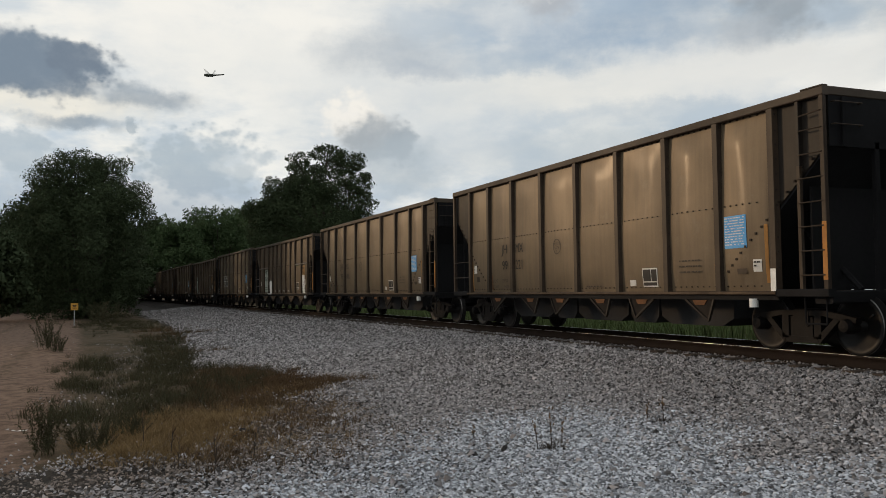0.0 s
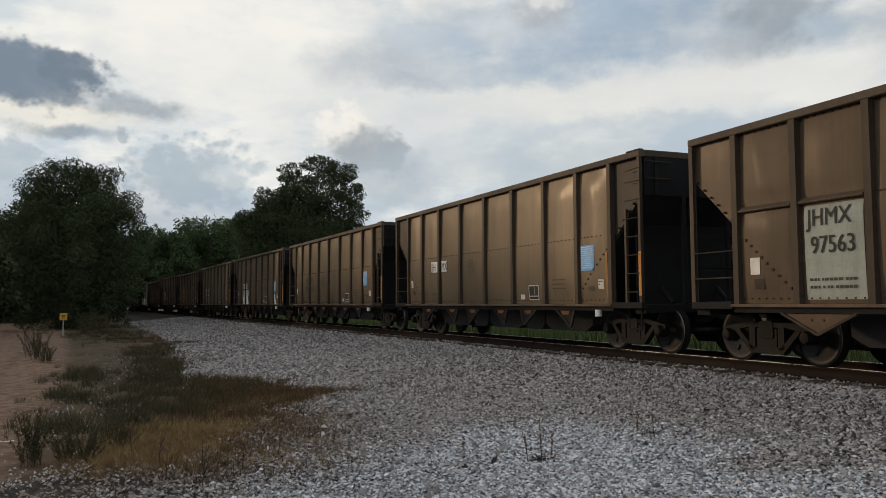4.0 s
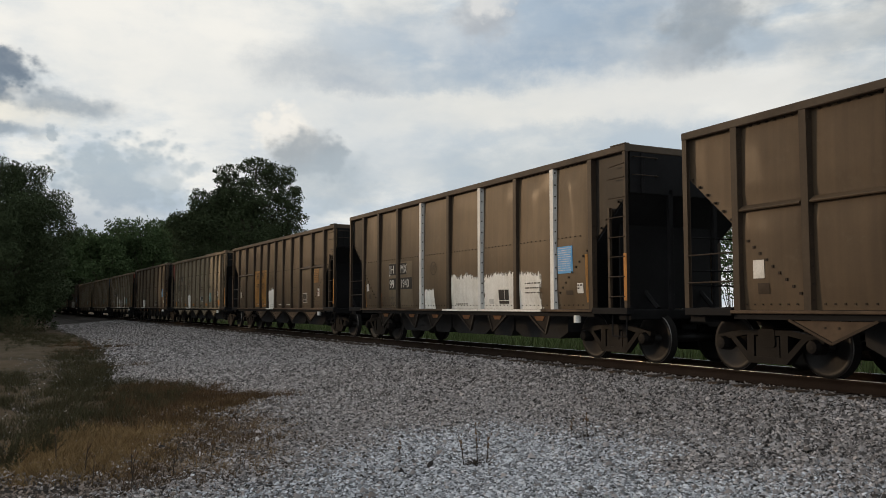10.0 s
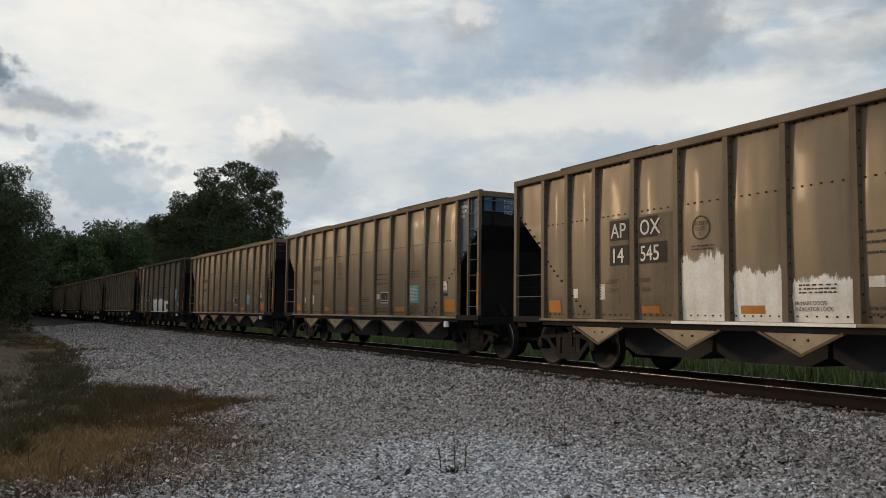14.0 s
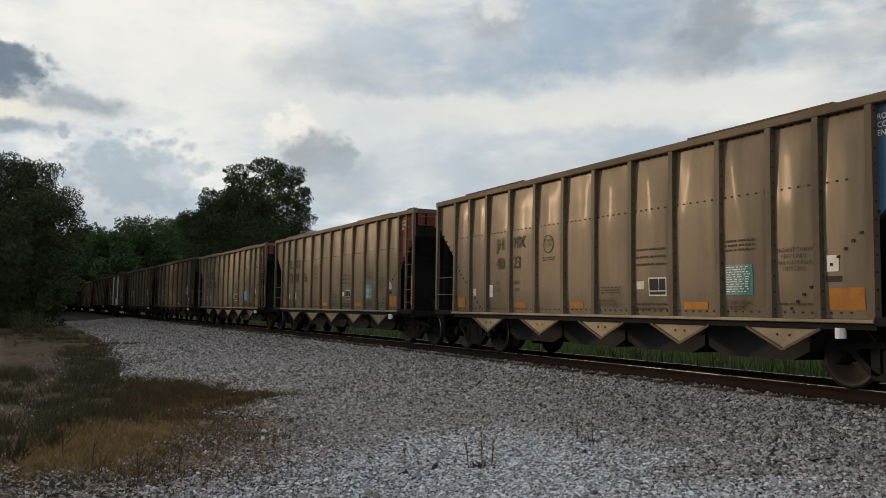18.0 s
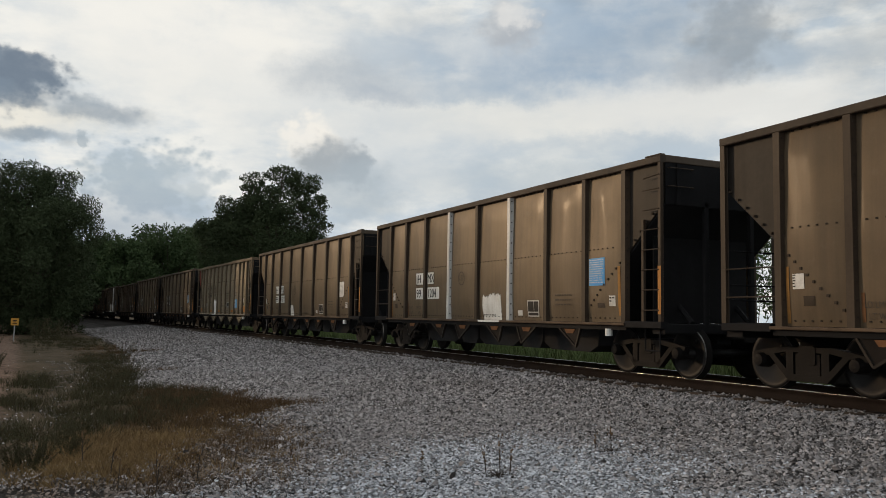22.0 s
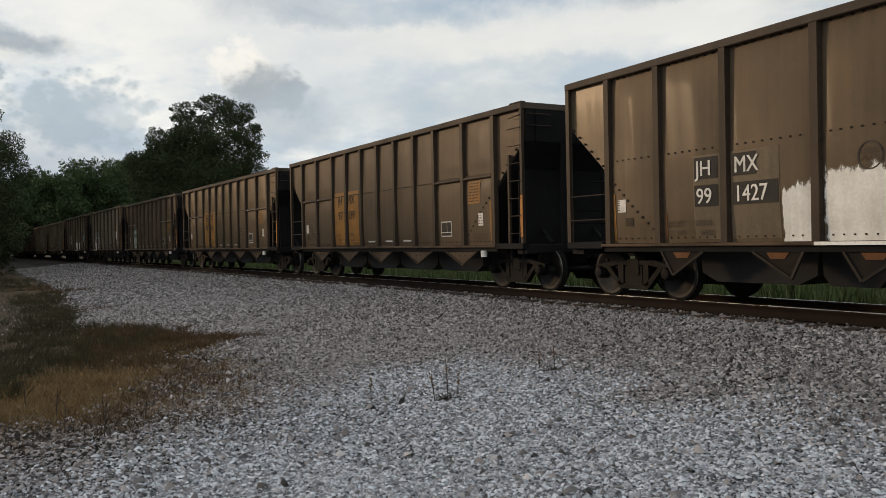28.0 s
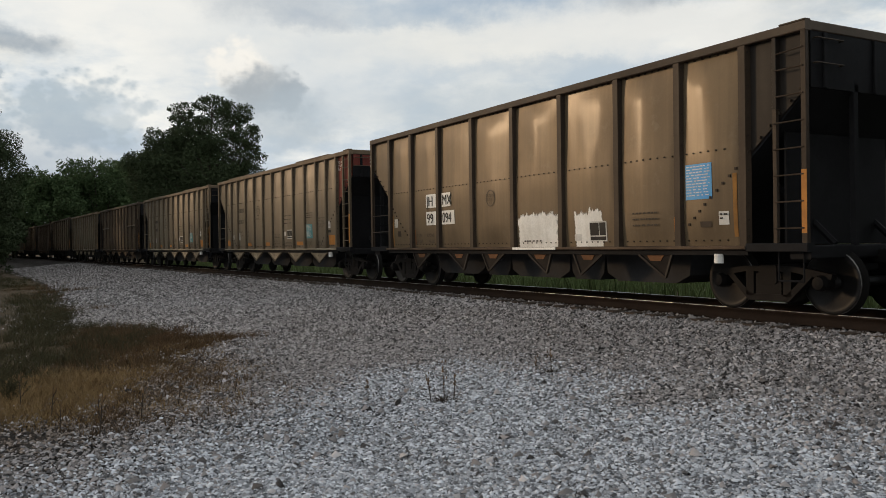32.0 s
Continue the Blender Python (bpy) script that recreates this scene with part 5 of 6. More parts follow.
def side_panel(kind, u0, u1, z_at, z1):
    """One pressed sheet between two ribs."""
    nu, nz = 20, 16
    b, v = Build(), []
    for i in range(nu + 1):
        u = u0 + (u1 - u0) * i / nu
        z0 = z_at(u)
        for j in range(nz + 1):
            z = z0 + (z1 - z0) * j / nz
            v.append((u - HALF, -(FACE + surf(kind, min(u1 - 1e-4, max(u0 + 1e-4, u)), z)), z))
    n = nz + 1
    f = [(i * n + j, (i + 1) * n + j, (i + 1) * n + j + 1, i * n + j + 1) for i in range(nu) for j in range(nz)]
    back = len(v)
    v += [(x, y + 0.03, z) for x, y, z in v]
    f += [tuple(q + back for q in reversed(face)) for face in f]
    return b.add(v, f)


def hopper_car(kind):
    """An open-top coal hopper car, its own origin on the rails under its middle, x the way it goes, the near side at -y."""
    car = thing("hopper_car", "weathered tan open-top coal hopper car", "rail car", "coal train")
    ribs, seam, top, rw = RIBS[kind], SEAM[kind], TOP[kind], RIB_W[kind]
    sheet_top = top - 0.10
    body, rib_mat = BODY[kind], RIB_MAT[kind]
    X = lambda u: u - HALF
    edges = [0.03] + ribs + [LENGTH - 0.03]
    # near side: sheets and ribs
    for i, (a, b) in enumerate(zip(edges, edges[1:])):
        if i == 0:
            z_at = lambda u: slope_z(u)
        elif i == len(edges) - 2:
            z_at = lambda u: slope_z(LENGTH - u)
        else:
            z_at = lambda u: 0.99
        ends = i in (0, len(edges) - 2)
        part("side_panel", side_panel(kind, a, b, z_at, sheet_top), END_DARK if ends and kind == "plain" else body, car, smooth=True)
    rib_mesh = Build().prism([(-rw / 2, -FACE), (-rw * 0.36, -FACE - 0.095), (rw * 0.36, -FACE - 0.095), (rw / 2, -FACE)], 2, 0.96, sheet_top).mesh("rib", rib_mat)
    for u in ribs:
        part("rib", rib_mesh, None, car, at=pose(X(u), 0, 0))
    if kind == "barred":
        for a, b in ((ribs[0], ribs[1]), (ribs[1], ribs[2]), (ribs[8], ribs[9]), (ribs[9], ribs[10])):
            part("cross_bar", Build().prism([(-FACE, 2.45), (-FACE - 0.092, 2.46), (-FACE - 0.100, 2.475), (-FACE - 0.094, 2.49), (-FACE, 2.56)], 0, X(a) + rw / 2, X(b) - rw / 2), body, car, "level stiffening bar")
    # rivets: along the seam, under the top, above the sill, down the slope
    rv = Build()
    rng = np.random.RandomState(3)

    def rivet(u, z, r=0.0125):
        if all(abs(u - q) > rw / 2 + 0.02 for q in ribs):
            y = -FACE - surf(kind, u, z)
            rv.box(X(u) - r, X(u) + r, y - 0.016, y + 0.01, z - r * 0.9, z + r * 0.9)
    for k in range(int((LENGTH - 2.4) / 0.155)):
        u = 1.25 + k * 0.155
        if kind != "barred":
            rivet(u, seam + 0.03)
        # this larger row also stands for the scalloped shadow under the chord
        rivet(u, sheet_top - 0.035, 0.019)
        rivet(u, 1.07)
    for k in range(11):
        for u in (1.22 + k * 0.115, LENGTH - 1.22 - k * 0.115):
            rivet(u, slope_z(min(u, LENGTH - u)), 0.021)
    for k in range(6):
        for u in (0.14 + k * 0.17, LENGTH - 0.14 - k * 0.17):
            rv.box(X(u) - 0.018, X(u) + 0.018, -FACE - 0.04, -FACE, slope_z(min(u, LENGTH - u)) + 0.04, slope_z(min(u, LENGTH - u)) + 0.075)
    if kind != "plain":
        for _, ua, _ in GUSSETS[kind]:
            for du in (-0.11, 0.11):
                rv.box(X(ua) + du - 0.016, X(ua) + du + 0.016, -FACE - 0.042, -FACE - 0.028, 0.735, 0.765)
    for u in ribs:
        for k in range(12):
            z = 1.12 + (sheet_top - 1.24) * k / 11 + rng.uniform(-0.02, 0.02)
            rv.box(X(u) + rw * 0.40, X(u) + rw * 0.48, -FACE - 0.066, -FACE - 0.040, z - 0.014, z + 0.014)
    tagged(part("rivets", rv, RIVET, car, "rows of dark rivet heads"), kind="stuff")
    # far side, one plain wall with its ribs
    far = Build().box(X(1.0), X(LENGTH - 1.0), FACE, FACE + 0.03, 0.99, sheet_top)
    far.prism([(X(0.03), slope_z(0.03)), (X(1.0), slope_z(1.0)), (X(1.0), sheet_top), (X(0.03), sheet_top)], 1, FACE, FACE + 0.03)
    far.prism([(X(LENGTH - 0.03), slope_z(0.03)), (X(LENGTH - 1.0), slope_z(1.0)), (X(LENGTH - 1.0), sheet_top), (X(LENGTH - 0.03), sheet_top)], 1, FACE, FACE + 0.03)
    part("far_side_wall", far, body, car)
    part("far_ribs", far_ribs(ribs, sheet_top, rw), rib_mat, car)
    # top chords
    for y0, y1 in ((-FACE - 0.105, -FACE + 0.03), (FACE - 0.03, FACE + 0.105)):
        part("top_chord", Build().box(X(0.0), X(LENGTH), y0, y1, top - 0.125, top, 0.012), CHORD_TAN if kind == "close" else CHORD, car, "dark steel top rail")
    for u0, u1 in ((0.0, 0.13), (LENGTH - 0.13, LENGTH)):
        part("end_chord", Build().box(X(u0) + 0.003, X(u1) - 0.003, -FACE + 0.033, FACE - 0.033, top - 0.12, top + 0.012, 0.012), CHORD_TAN if kind == "close" else CHORD, car)
    part("corner_cap", Build().box(X(LENGTH - 0.42), X(LENGTH) - 0.01, -FACE - 0.10, -FACE + 0.02, top + 0.001, top + 0.03, 0.01), CHORD_TAN if kind == "close" else CHORD, car)
    if kind == "close":
        for u0, u1 in ((1.7, 4.4), (9.6, 12.4)):
            part("chord_plate", Build().box(X(u0), X(u1), -FACE - 0.10, -FACE + 0.02, top + 0.001, top + 0.028, 0.008), CHORD_TAN if kind == "close" else CHORD, car)
    # side sills
    for y0, y1 in ((-FACE - 0.125, -FACE + 0.05), (FACE - 0.05, FACE + 0.125)):
        part("side_sill", Build().box(X(1.02), X(LENGTH - 1.02), y0, y1, 0.935, 0.985, 0.01), SILL_PALE if kind == "close" else SILL, car, "pale side sill, its ledge's light in the colour" if kind == "close" else "rust-stained side sill")
        part("sill_web", Build().box(X(1.02), X(LENGTH - 1.02), y0 + 0.07, y1 - 0.03, 0.85, 0.933), BLACK, car)
        for u0, u1 in ((0.0, 1.02), (LENGTH - 1.02, LENGTH)):
            part("end_sill_step", Build().box(X(u0) + 0.002, X(u1) - 0.002, y0 + 0.02, y1, 0.90, 1.02, 0.01), BLACK, car)
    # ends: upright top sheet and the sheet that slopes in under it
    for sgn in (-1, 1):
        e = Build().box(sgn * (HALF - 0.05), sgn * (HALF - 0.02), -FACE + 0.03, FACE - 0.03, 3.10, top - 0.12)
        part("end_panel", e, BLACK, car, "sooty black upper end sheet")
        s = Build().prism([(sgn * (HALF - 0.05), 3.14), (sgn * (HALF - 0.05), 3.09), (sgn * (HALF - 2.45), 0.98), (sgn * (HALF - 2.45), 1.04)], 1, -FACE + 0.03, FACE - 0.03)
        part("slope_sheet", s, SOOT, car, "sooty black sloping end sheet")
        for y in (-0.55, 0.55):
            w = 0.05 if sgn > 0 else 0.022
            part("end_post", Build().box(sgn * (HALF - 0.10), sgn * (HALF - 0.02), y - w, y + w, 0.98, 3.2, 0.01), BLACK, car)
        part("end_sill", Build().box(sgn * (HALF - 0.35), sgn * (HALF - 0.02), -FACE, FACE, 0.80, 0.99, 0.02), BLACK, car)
        part("coupler", Build().box(sgn * (HALF - 0.3), sgn * (HALF + 0.62), -0.09, 0.09, 0.72, 0.92, 0.02).box(sgn * (HALF + 0.42), sgn * (HALF + 0.725), -0.15, 0.17, 0.68, 0.98, 0.04), IRON, car)
        for y in (-1, 1):
            part("corner_post", Build().box(sgn * (HALF - 0.09), sgn * (HALF - 0.005), y * (FACE + 0.06) - 0.035, y * (FACE + 0.06) + 0.035, 1.02, top - 0.125, 0.008), rib_mat, car)
        for y in (-0.7, 0.7):
            part("bulkhead_brace", Build().tube((sgn * (HALF - 0.25), y, 1.0), (sgn * (HALF - 1.3), y, 1.95), 0.05), BLACK, car)
    # rails across the platform at the trailing end, grab irons on the leading end's upper sheet
    for z in (1.38, 1.62, 2.16):
        part("platform_rail", Build().tube((-HALF + 0.06, -FACE, z), (-HALF + 0.06, FACE, z), 0.014), BLACK, car)
    for z in (3.42, top - 0.22):
        part("grab_iron", Build().tube((HALF - 0.02, -FACE + 0.08, z), (HALF + 0.05, -FACE + 0.08, z), 0.011).tube((HALF + 0.05, -FACE + 0.08, z), (HALF + 0.05, -FACE + 0.62, z), 0.011).tube((HALF + 0.05, -FACE + 0.62, z), (HALF - 0.02, -FACE + 0.62, z), 0.011), rib_mat, car)
    for y in (-FACE + 0.30, -0.15, 0.95):
        part("end_stiffener", Build().box(HALF - 0.021, HALF + 0.02, y - 0.035, y + 0.035, 3.10, top - 0.13, 0.008), BLACK, car)
    # cross plate under the leading end's slope, also hiding the lit sheet behind it
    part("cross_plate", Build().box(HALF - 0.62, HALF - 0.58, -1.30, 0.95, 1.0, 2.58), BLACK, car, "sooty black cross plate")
    part("corner_reflector", Build().box(HALF - 0.088, HALF - 0.006, -FACE - 0.098, -FACE - 0.094, 1.15, 2.0), ORANGE, car, "orange reflector strip")
    # ladder at the leading end of the near side
    lx = HALF - 0.52
    part("ladder_rail", Build().box(lx - 0.03, lx + 0.03, -FACE - 0.085, -FACE - 0.03, 0.98, top - 0.13 if kind == "close" else 2.86), rib_mat, car)
    for k in range(7):
        z = 1.22 + 0.36 * k
        x0 = lx if z < 2.8 else lx + 0.02
        part("ladder_rung", Build().tube((x0, -FACE - 0.10, z), (HALF - 0.05, -FACE - 0.10, z), 0.011), rib_mat, car)
    part("grab_iron", Build().tube((lx + 0.05, -FACE - 0.10, 3.60), (HALF - 0.05, -FACE - 0.10, 3.63), 0.011), rib_mat, car)
    # steps and grab irons at the trailing end
    for z in (1.42, 1.86):
        part("grab_iron", Build().tube((-HALF + 0.05, -FACE - 0.09, z), (-HALF + 1.12, -FACE - 0.07, z), 0.012), rib_mat, car)
    part("stirrup_step", Build().tube((lx, -FACE - 0.02, 0.95), (lx, -FACE - 0.02, 0.50), 0.013).tube((HALF - 0.12, -FACE - 0.02, 0.95), (HALF - 0.12, -FACE - 0.02, 0.50), 0.013).tube((lx, -FACE - 0.02, 0.50), (HALF - 0.12, -FACE - 0.02, 0.50), 0.016), BLACK, car)
    part("brake_gear", Build().lathe([(0.02, -0.2), (0.14, -0.2), (0.14, 0.2), (0.02, 0.2)], 12).box(-0.3, 0.3, -0.05, 0.05, -0.14, -0.05).tube((-0.3, -0.1, 0.1), (0.35, -0.25, -0.02), 0.03).mesh("brake_gear", BLACK), None, car, "black air brake cylinder and levers", at=pose(-HALF + 0.75, -0.85, 1.22))
    part("brake_platform", Build().box(-HALF + 0.05, -HALF + 1.2, -1.35, 1.35, 0.99, 1.03), BLACK, car)
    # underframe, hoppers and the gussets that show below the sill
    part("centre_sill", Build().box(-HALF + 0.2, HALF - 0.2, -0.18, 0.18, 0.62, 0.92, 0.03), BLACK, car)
    gs = GUSSETS[kind]
    for u0, ua, u1 in gs:
        z0 = 0.44 if kind == "plain" else 0.50
        g = Build().prism([(X(u0), 0.84), (X(u1), 0.84), (X(ua), z0 + 0.05)], 1, -FACE - 0.03, -FACE + 0.01)
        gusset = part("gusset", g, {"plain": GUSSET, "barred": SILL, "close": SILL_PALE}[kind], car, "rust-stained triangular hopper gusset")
        if kind == "plain":
            c = u0 + (u1 - u0) * 0.5
            part("rust_plate", Build().prism([(X(c - 0.19), 0.838), (X(c + 0.19), 0.838), (X(c + 0.12), 0.75), (X(c - 0.12), 0.75)], 1, -FACE - 0.042, -FACE - 0.034), RUSTY, gusset)
        v = Build()
        for a in (u0, u1):
            v.tube((X(a), -FACE - 0.035, 0.85), (X(ua), -FACE - 0.035, z0 + 0.04), 0.028, n=4)
        part("gusset_flange", v, END_DARK if kind == "plain" else rib_mat, gusset)
    cuts = [2.0] + [(a[1] + b[1]) / 2 for a, b in zip(gs, gs[1:])] + [LENGTH - 2.0]
    for a, b in zip(gs, gs[1:]):
        lo = 0.36
        w = (b[1] - a[1])
        h = Build().prism([(X(a[1] + 0.02), 0.86), (X(b[1] - 0.02), 0.86), (X(b[1] - 0.05), 0.50), (X(b[1] - w * 0.16), lo), (X(a[1] + w * 0.16), lo), (X(a[1] + 0.05), 0.50)], 1, -FACE + 0.55, FACE - 0.55)
        part("hopper_chute", h, SOOT, car, "black discharge chute")
    part("jack_pad", Build().lathe([(0.05, -0.07), (0.07, -0.07), (0.07, 0.07), (0.05, 0.07)], 12).mesh("jack_pad", WHITE), None, car, "white-painted round jacking pad", at=pose(X(LENGTH - 1.55), -FACE - 0.06, 0.80, 90))
    # trucks
    for sgn in (-1, 1):
        truck = part("truck", Build().box(-0.16, 0.16, -1.05, 1.05, 0.42, 0.70, 0.03), IRON, car, "rusty cast-steel truck with coil springs, overhead shade in its colour", at=pose(sgn * PIVOT, 0, 0))
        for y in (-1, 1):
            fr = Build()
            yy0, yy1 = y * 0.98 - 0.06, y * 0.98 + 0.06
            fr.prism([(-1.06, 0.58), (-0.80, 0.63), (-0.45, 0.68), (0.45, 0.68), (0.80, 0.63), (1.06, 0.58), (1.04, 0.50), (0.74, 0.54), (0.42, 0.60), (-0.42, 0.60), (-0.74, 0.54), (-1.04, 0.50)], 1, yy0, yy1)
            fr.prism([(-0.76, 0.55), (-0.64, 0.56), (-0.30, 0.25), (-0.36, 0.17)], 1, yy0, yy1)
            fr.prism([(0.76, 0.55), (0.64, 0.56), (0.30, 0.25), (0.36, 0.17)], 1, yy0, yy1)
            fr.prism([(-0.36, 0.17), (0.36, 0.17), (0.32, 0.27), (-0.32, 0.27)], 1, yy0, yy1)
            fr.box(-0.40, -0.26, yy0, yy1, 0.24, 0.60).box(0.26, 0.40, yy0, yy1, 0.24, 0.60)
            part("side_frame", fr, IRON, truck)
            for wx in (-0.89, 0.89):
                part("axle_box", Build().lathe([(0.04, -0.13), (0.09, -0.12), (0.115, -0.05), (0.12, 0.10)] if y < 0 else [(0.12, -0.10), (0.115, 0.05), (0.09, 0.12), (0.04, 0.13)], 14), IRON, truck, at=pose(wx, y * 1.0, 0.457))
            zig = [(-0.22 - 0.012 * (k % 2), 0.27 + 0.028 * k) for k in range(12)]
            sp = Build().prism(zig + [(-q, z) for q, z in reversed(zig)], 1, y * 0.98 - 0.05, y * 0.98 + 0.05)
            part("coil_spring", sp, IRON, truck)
        for wx in (-0.89, 0.89):
            bright, worn = [], []
            ws = Build().tube((0, -0.95, 0), (0, 0.95, 0), 0.075, n=10)
            for y in (-1, 1):
                first = len(ws.f)
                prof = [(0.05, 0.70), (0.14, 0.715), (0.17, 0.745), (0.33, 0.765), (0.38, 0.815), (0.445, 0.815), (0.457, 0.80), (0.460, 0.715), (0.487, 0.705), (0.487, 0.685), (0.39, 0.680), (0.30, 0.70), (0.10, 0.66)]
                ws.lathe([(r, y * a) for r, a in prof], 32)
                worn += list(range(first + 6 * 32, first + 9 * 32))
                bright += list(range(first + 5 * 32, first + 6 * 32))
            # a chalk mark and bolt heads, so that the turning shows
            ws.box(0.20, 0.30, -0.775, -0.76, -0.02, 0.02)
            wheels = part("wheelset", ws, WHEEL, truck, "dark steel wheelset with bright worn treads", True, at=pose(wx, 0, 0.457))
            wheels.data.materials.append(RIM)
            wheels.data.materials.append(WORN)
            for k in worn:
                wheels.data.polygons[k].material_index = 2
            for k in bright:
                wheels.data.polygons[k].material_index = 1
            wheels["lead"] = wx > 0
    standard_marks(car, kind)
    finish_print()
    return car


SHAPES = {}


def decal(car, kind, name, material, u0, u1, z0, z1, label="", lift=0.008, ragged=0.0, rough_sides=0.0, round_=False):
    """Paint, a plate or a label laid on the near side; ragged: how unevenly its top edge ends."""
    key = (kind, material.name, u0, u1, z0, z1, lift, ragged)
    if key not in SHAPES:
        rng = np.random.RandomState(int(abs(u0 * 971 + z1 * 577 + u1 * 13)) % 10000)
        b, v = Build(), []
        nu, nz = (32, 12) if ragged else (max(2, min(18, int((u1 - u0) / 0.06))), max(3, min(16, int((z1 - z0) / 0.09))))
        if round_:
            c, d, r = (u0 + u1) / 2, (z0 + z1) / 2, (u1 - u0) / 2
            ring = [(c + r * q * math.cos(a), d + r * q * math.sin(a)) for q in (1.0, 0.88) for a in (2 * math.pi * i / 24 for i in range(24))]
            b.add([(u - HALF, -(FACE + surf(kind, u, z) + lift), z) for u, z in ring], [(i, (i + 1) % 24, 24 + (i + 1) % 24, 24 + i) for i in range(24)])
        else:
            walk_up = np.cumsum(rng.normal(0, 1, nu + 1))
            walk_up -= np.linspace(walk_up[0], walk_up[-1], nu + 1)
            walk_up = walk_up / (np.abs(walk_up).max() + 1e-6) + 0.5 * np.sin(np.linspace(0, math.pi, nu + 1)) + rng.uniform(-0.18, 0.18, nu + 1)
            for i in range(nu + 1):
                u = u0 + (u1 - u0) * i / nu
                drop = ragged * (0.4 - 0.6 * walk_up[i])
                for j in range(nz + 1):
                    z = z0 + (z1 - drop - z0) * j / nz
                    v.append((u - HALF, -(FACE + surf(kind, u, z) + lift), z))
            n = nz + 1
            b.add(v, [(i * n + j, (i + 1) * n + j, (i + 1) * n + j + 1, i * n + j + 1) for i in range(nu) for j in range(nz)])
            m = len(v)
            b.add([(x, y + 0.003, z) for x, y, z in v], [(i * n + j, i * n + j + 1, (i + 1) * n + j + 1, (i + 1) * n + j) for i in range(nu) for j in range(nz)])
        SHAPES[key] = b.mesh(name, material, True)
        if ragged:
            at = SHAPES[key].attributes.new("cover", "FLOAT", "POINT")
            cover = [min(1.0, 0.25 + 7.0 * min(i, nu - i) / nu, 0.15 + 2.6 * (1 - j / nz)) for i in range(nu + 1) for j in range(nz + 1)]
            at.data.foreach_set("value", np.array(cover + cover, np.float32))
    return part(name, SHAPES[key], None, car, label)


GLYPHS = {}


def lettering(car, kind, text, material, u, z, height, lift=0.020, align="LEFT", name="lettering", heavy=0.016):
    """Painted words on the near side, the first line's foot at height z."""
    key = (kind, text, material.name, u, z, height, align)
    if key not in GLYPHS:
        cu = bpy.data.curves.new("words", "FONT")
        cu.body, cu.size, cu.align_x, cu.resolution_u = text, 1.0, align, 3
        ob = bpy.data.objects.new("words", cu)
        scene.collection.objects.link(ob)
        me = bpy.data.meshes.new_from_object(ob)
        bpy.data.objects.remove(ob)
        k = height / 0.70
        strokes = [-heavy, heavy] if heavy else [0.0]
        v, f = [], []
        for layer, shift in enumerate(strokes):
            first = len(v)
            for p in me.vertices:
                uu, zz = u + (p.co.x + shift) * k * 0.92, z + p.co.y * k
                v.append((uu - HALF, -(FACE + surf(kind, uu, zz) + lift + 0.0015 * layer), zz))
            f += [tuple(first + q for q in face.vertices) for face in me.polygons]
        me = bpy.data.meshes.new("lettering")
        me.from_pydata(v, [], f)
        me.materials.append(material)
        GLYPHS[key] = me
    return part(name, GLYPHS[key], None, car)


PRINT = {}


def small_print(car, kind, material, u0, u1, z1, rows, pitch=0.055, fill=0.42):
    """Lines too small to read: plain bars, gathered for one mesh a colour on each car."""
    b = PRINT.setdefault((car, material), Build())
    rng = np.random.RandomState(int(u0 * 100) % 997)
    for r in range(rows):
        z = z1 - r * pitch
        u = u0
        while u < u1 - 0.03:
            w = min(rng.uniform(0.03, 0.075), u1 - u)
            y = -(FACE + surf(kind, u, z) + 0.0165)
            b.add([(u - HALF, y, z), (u + w - HALF, y, z), (u + w - HALF, y, z - pitch * fill), (u - HALF, y, z - pitch * fill)], [(0, 1, 2, 3)])
            u += w + rng.choice([0.018, 0.018, 0.05])


def finish_print():
    for (car, material), b in PRINT.items():
        tagged(part("small_print", b, material, car), kind="stuff")
    PRINT.clear()


def box_sign(car, kind, u, z, w=0.42, h=0.36):
    """Black data panel ruled in white."""
    decal(car, kind, "data_panel", LETTER_WHITE, u, u + w, z, z + h, "black data panel ruled with white lines")
    decal(car, kind, "data_field", INK, u + 0.025, u + w * 0.56, z + h * 0.30, z + h - 0.025, lift=0.013)
    decal(car, kind, "data_field", INK, u + w * 0.56 + 0.02, u + w - 0.025, z + h * 0.30, z + h - 0.025, lift=0.013)
    decal(car, kind, "data_field", INK, u + 0.025, u + w - 0.025, z + 0.025, z + h * 0.24, lift=0.013)


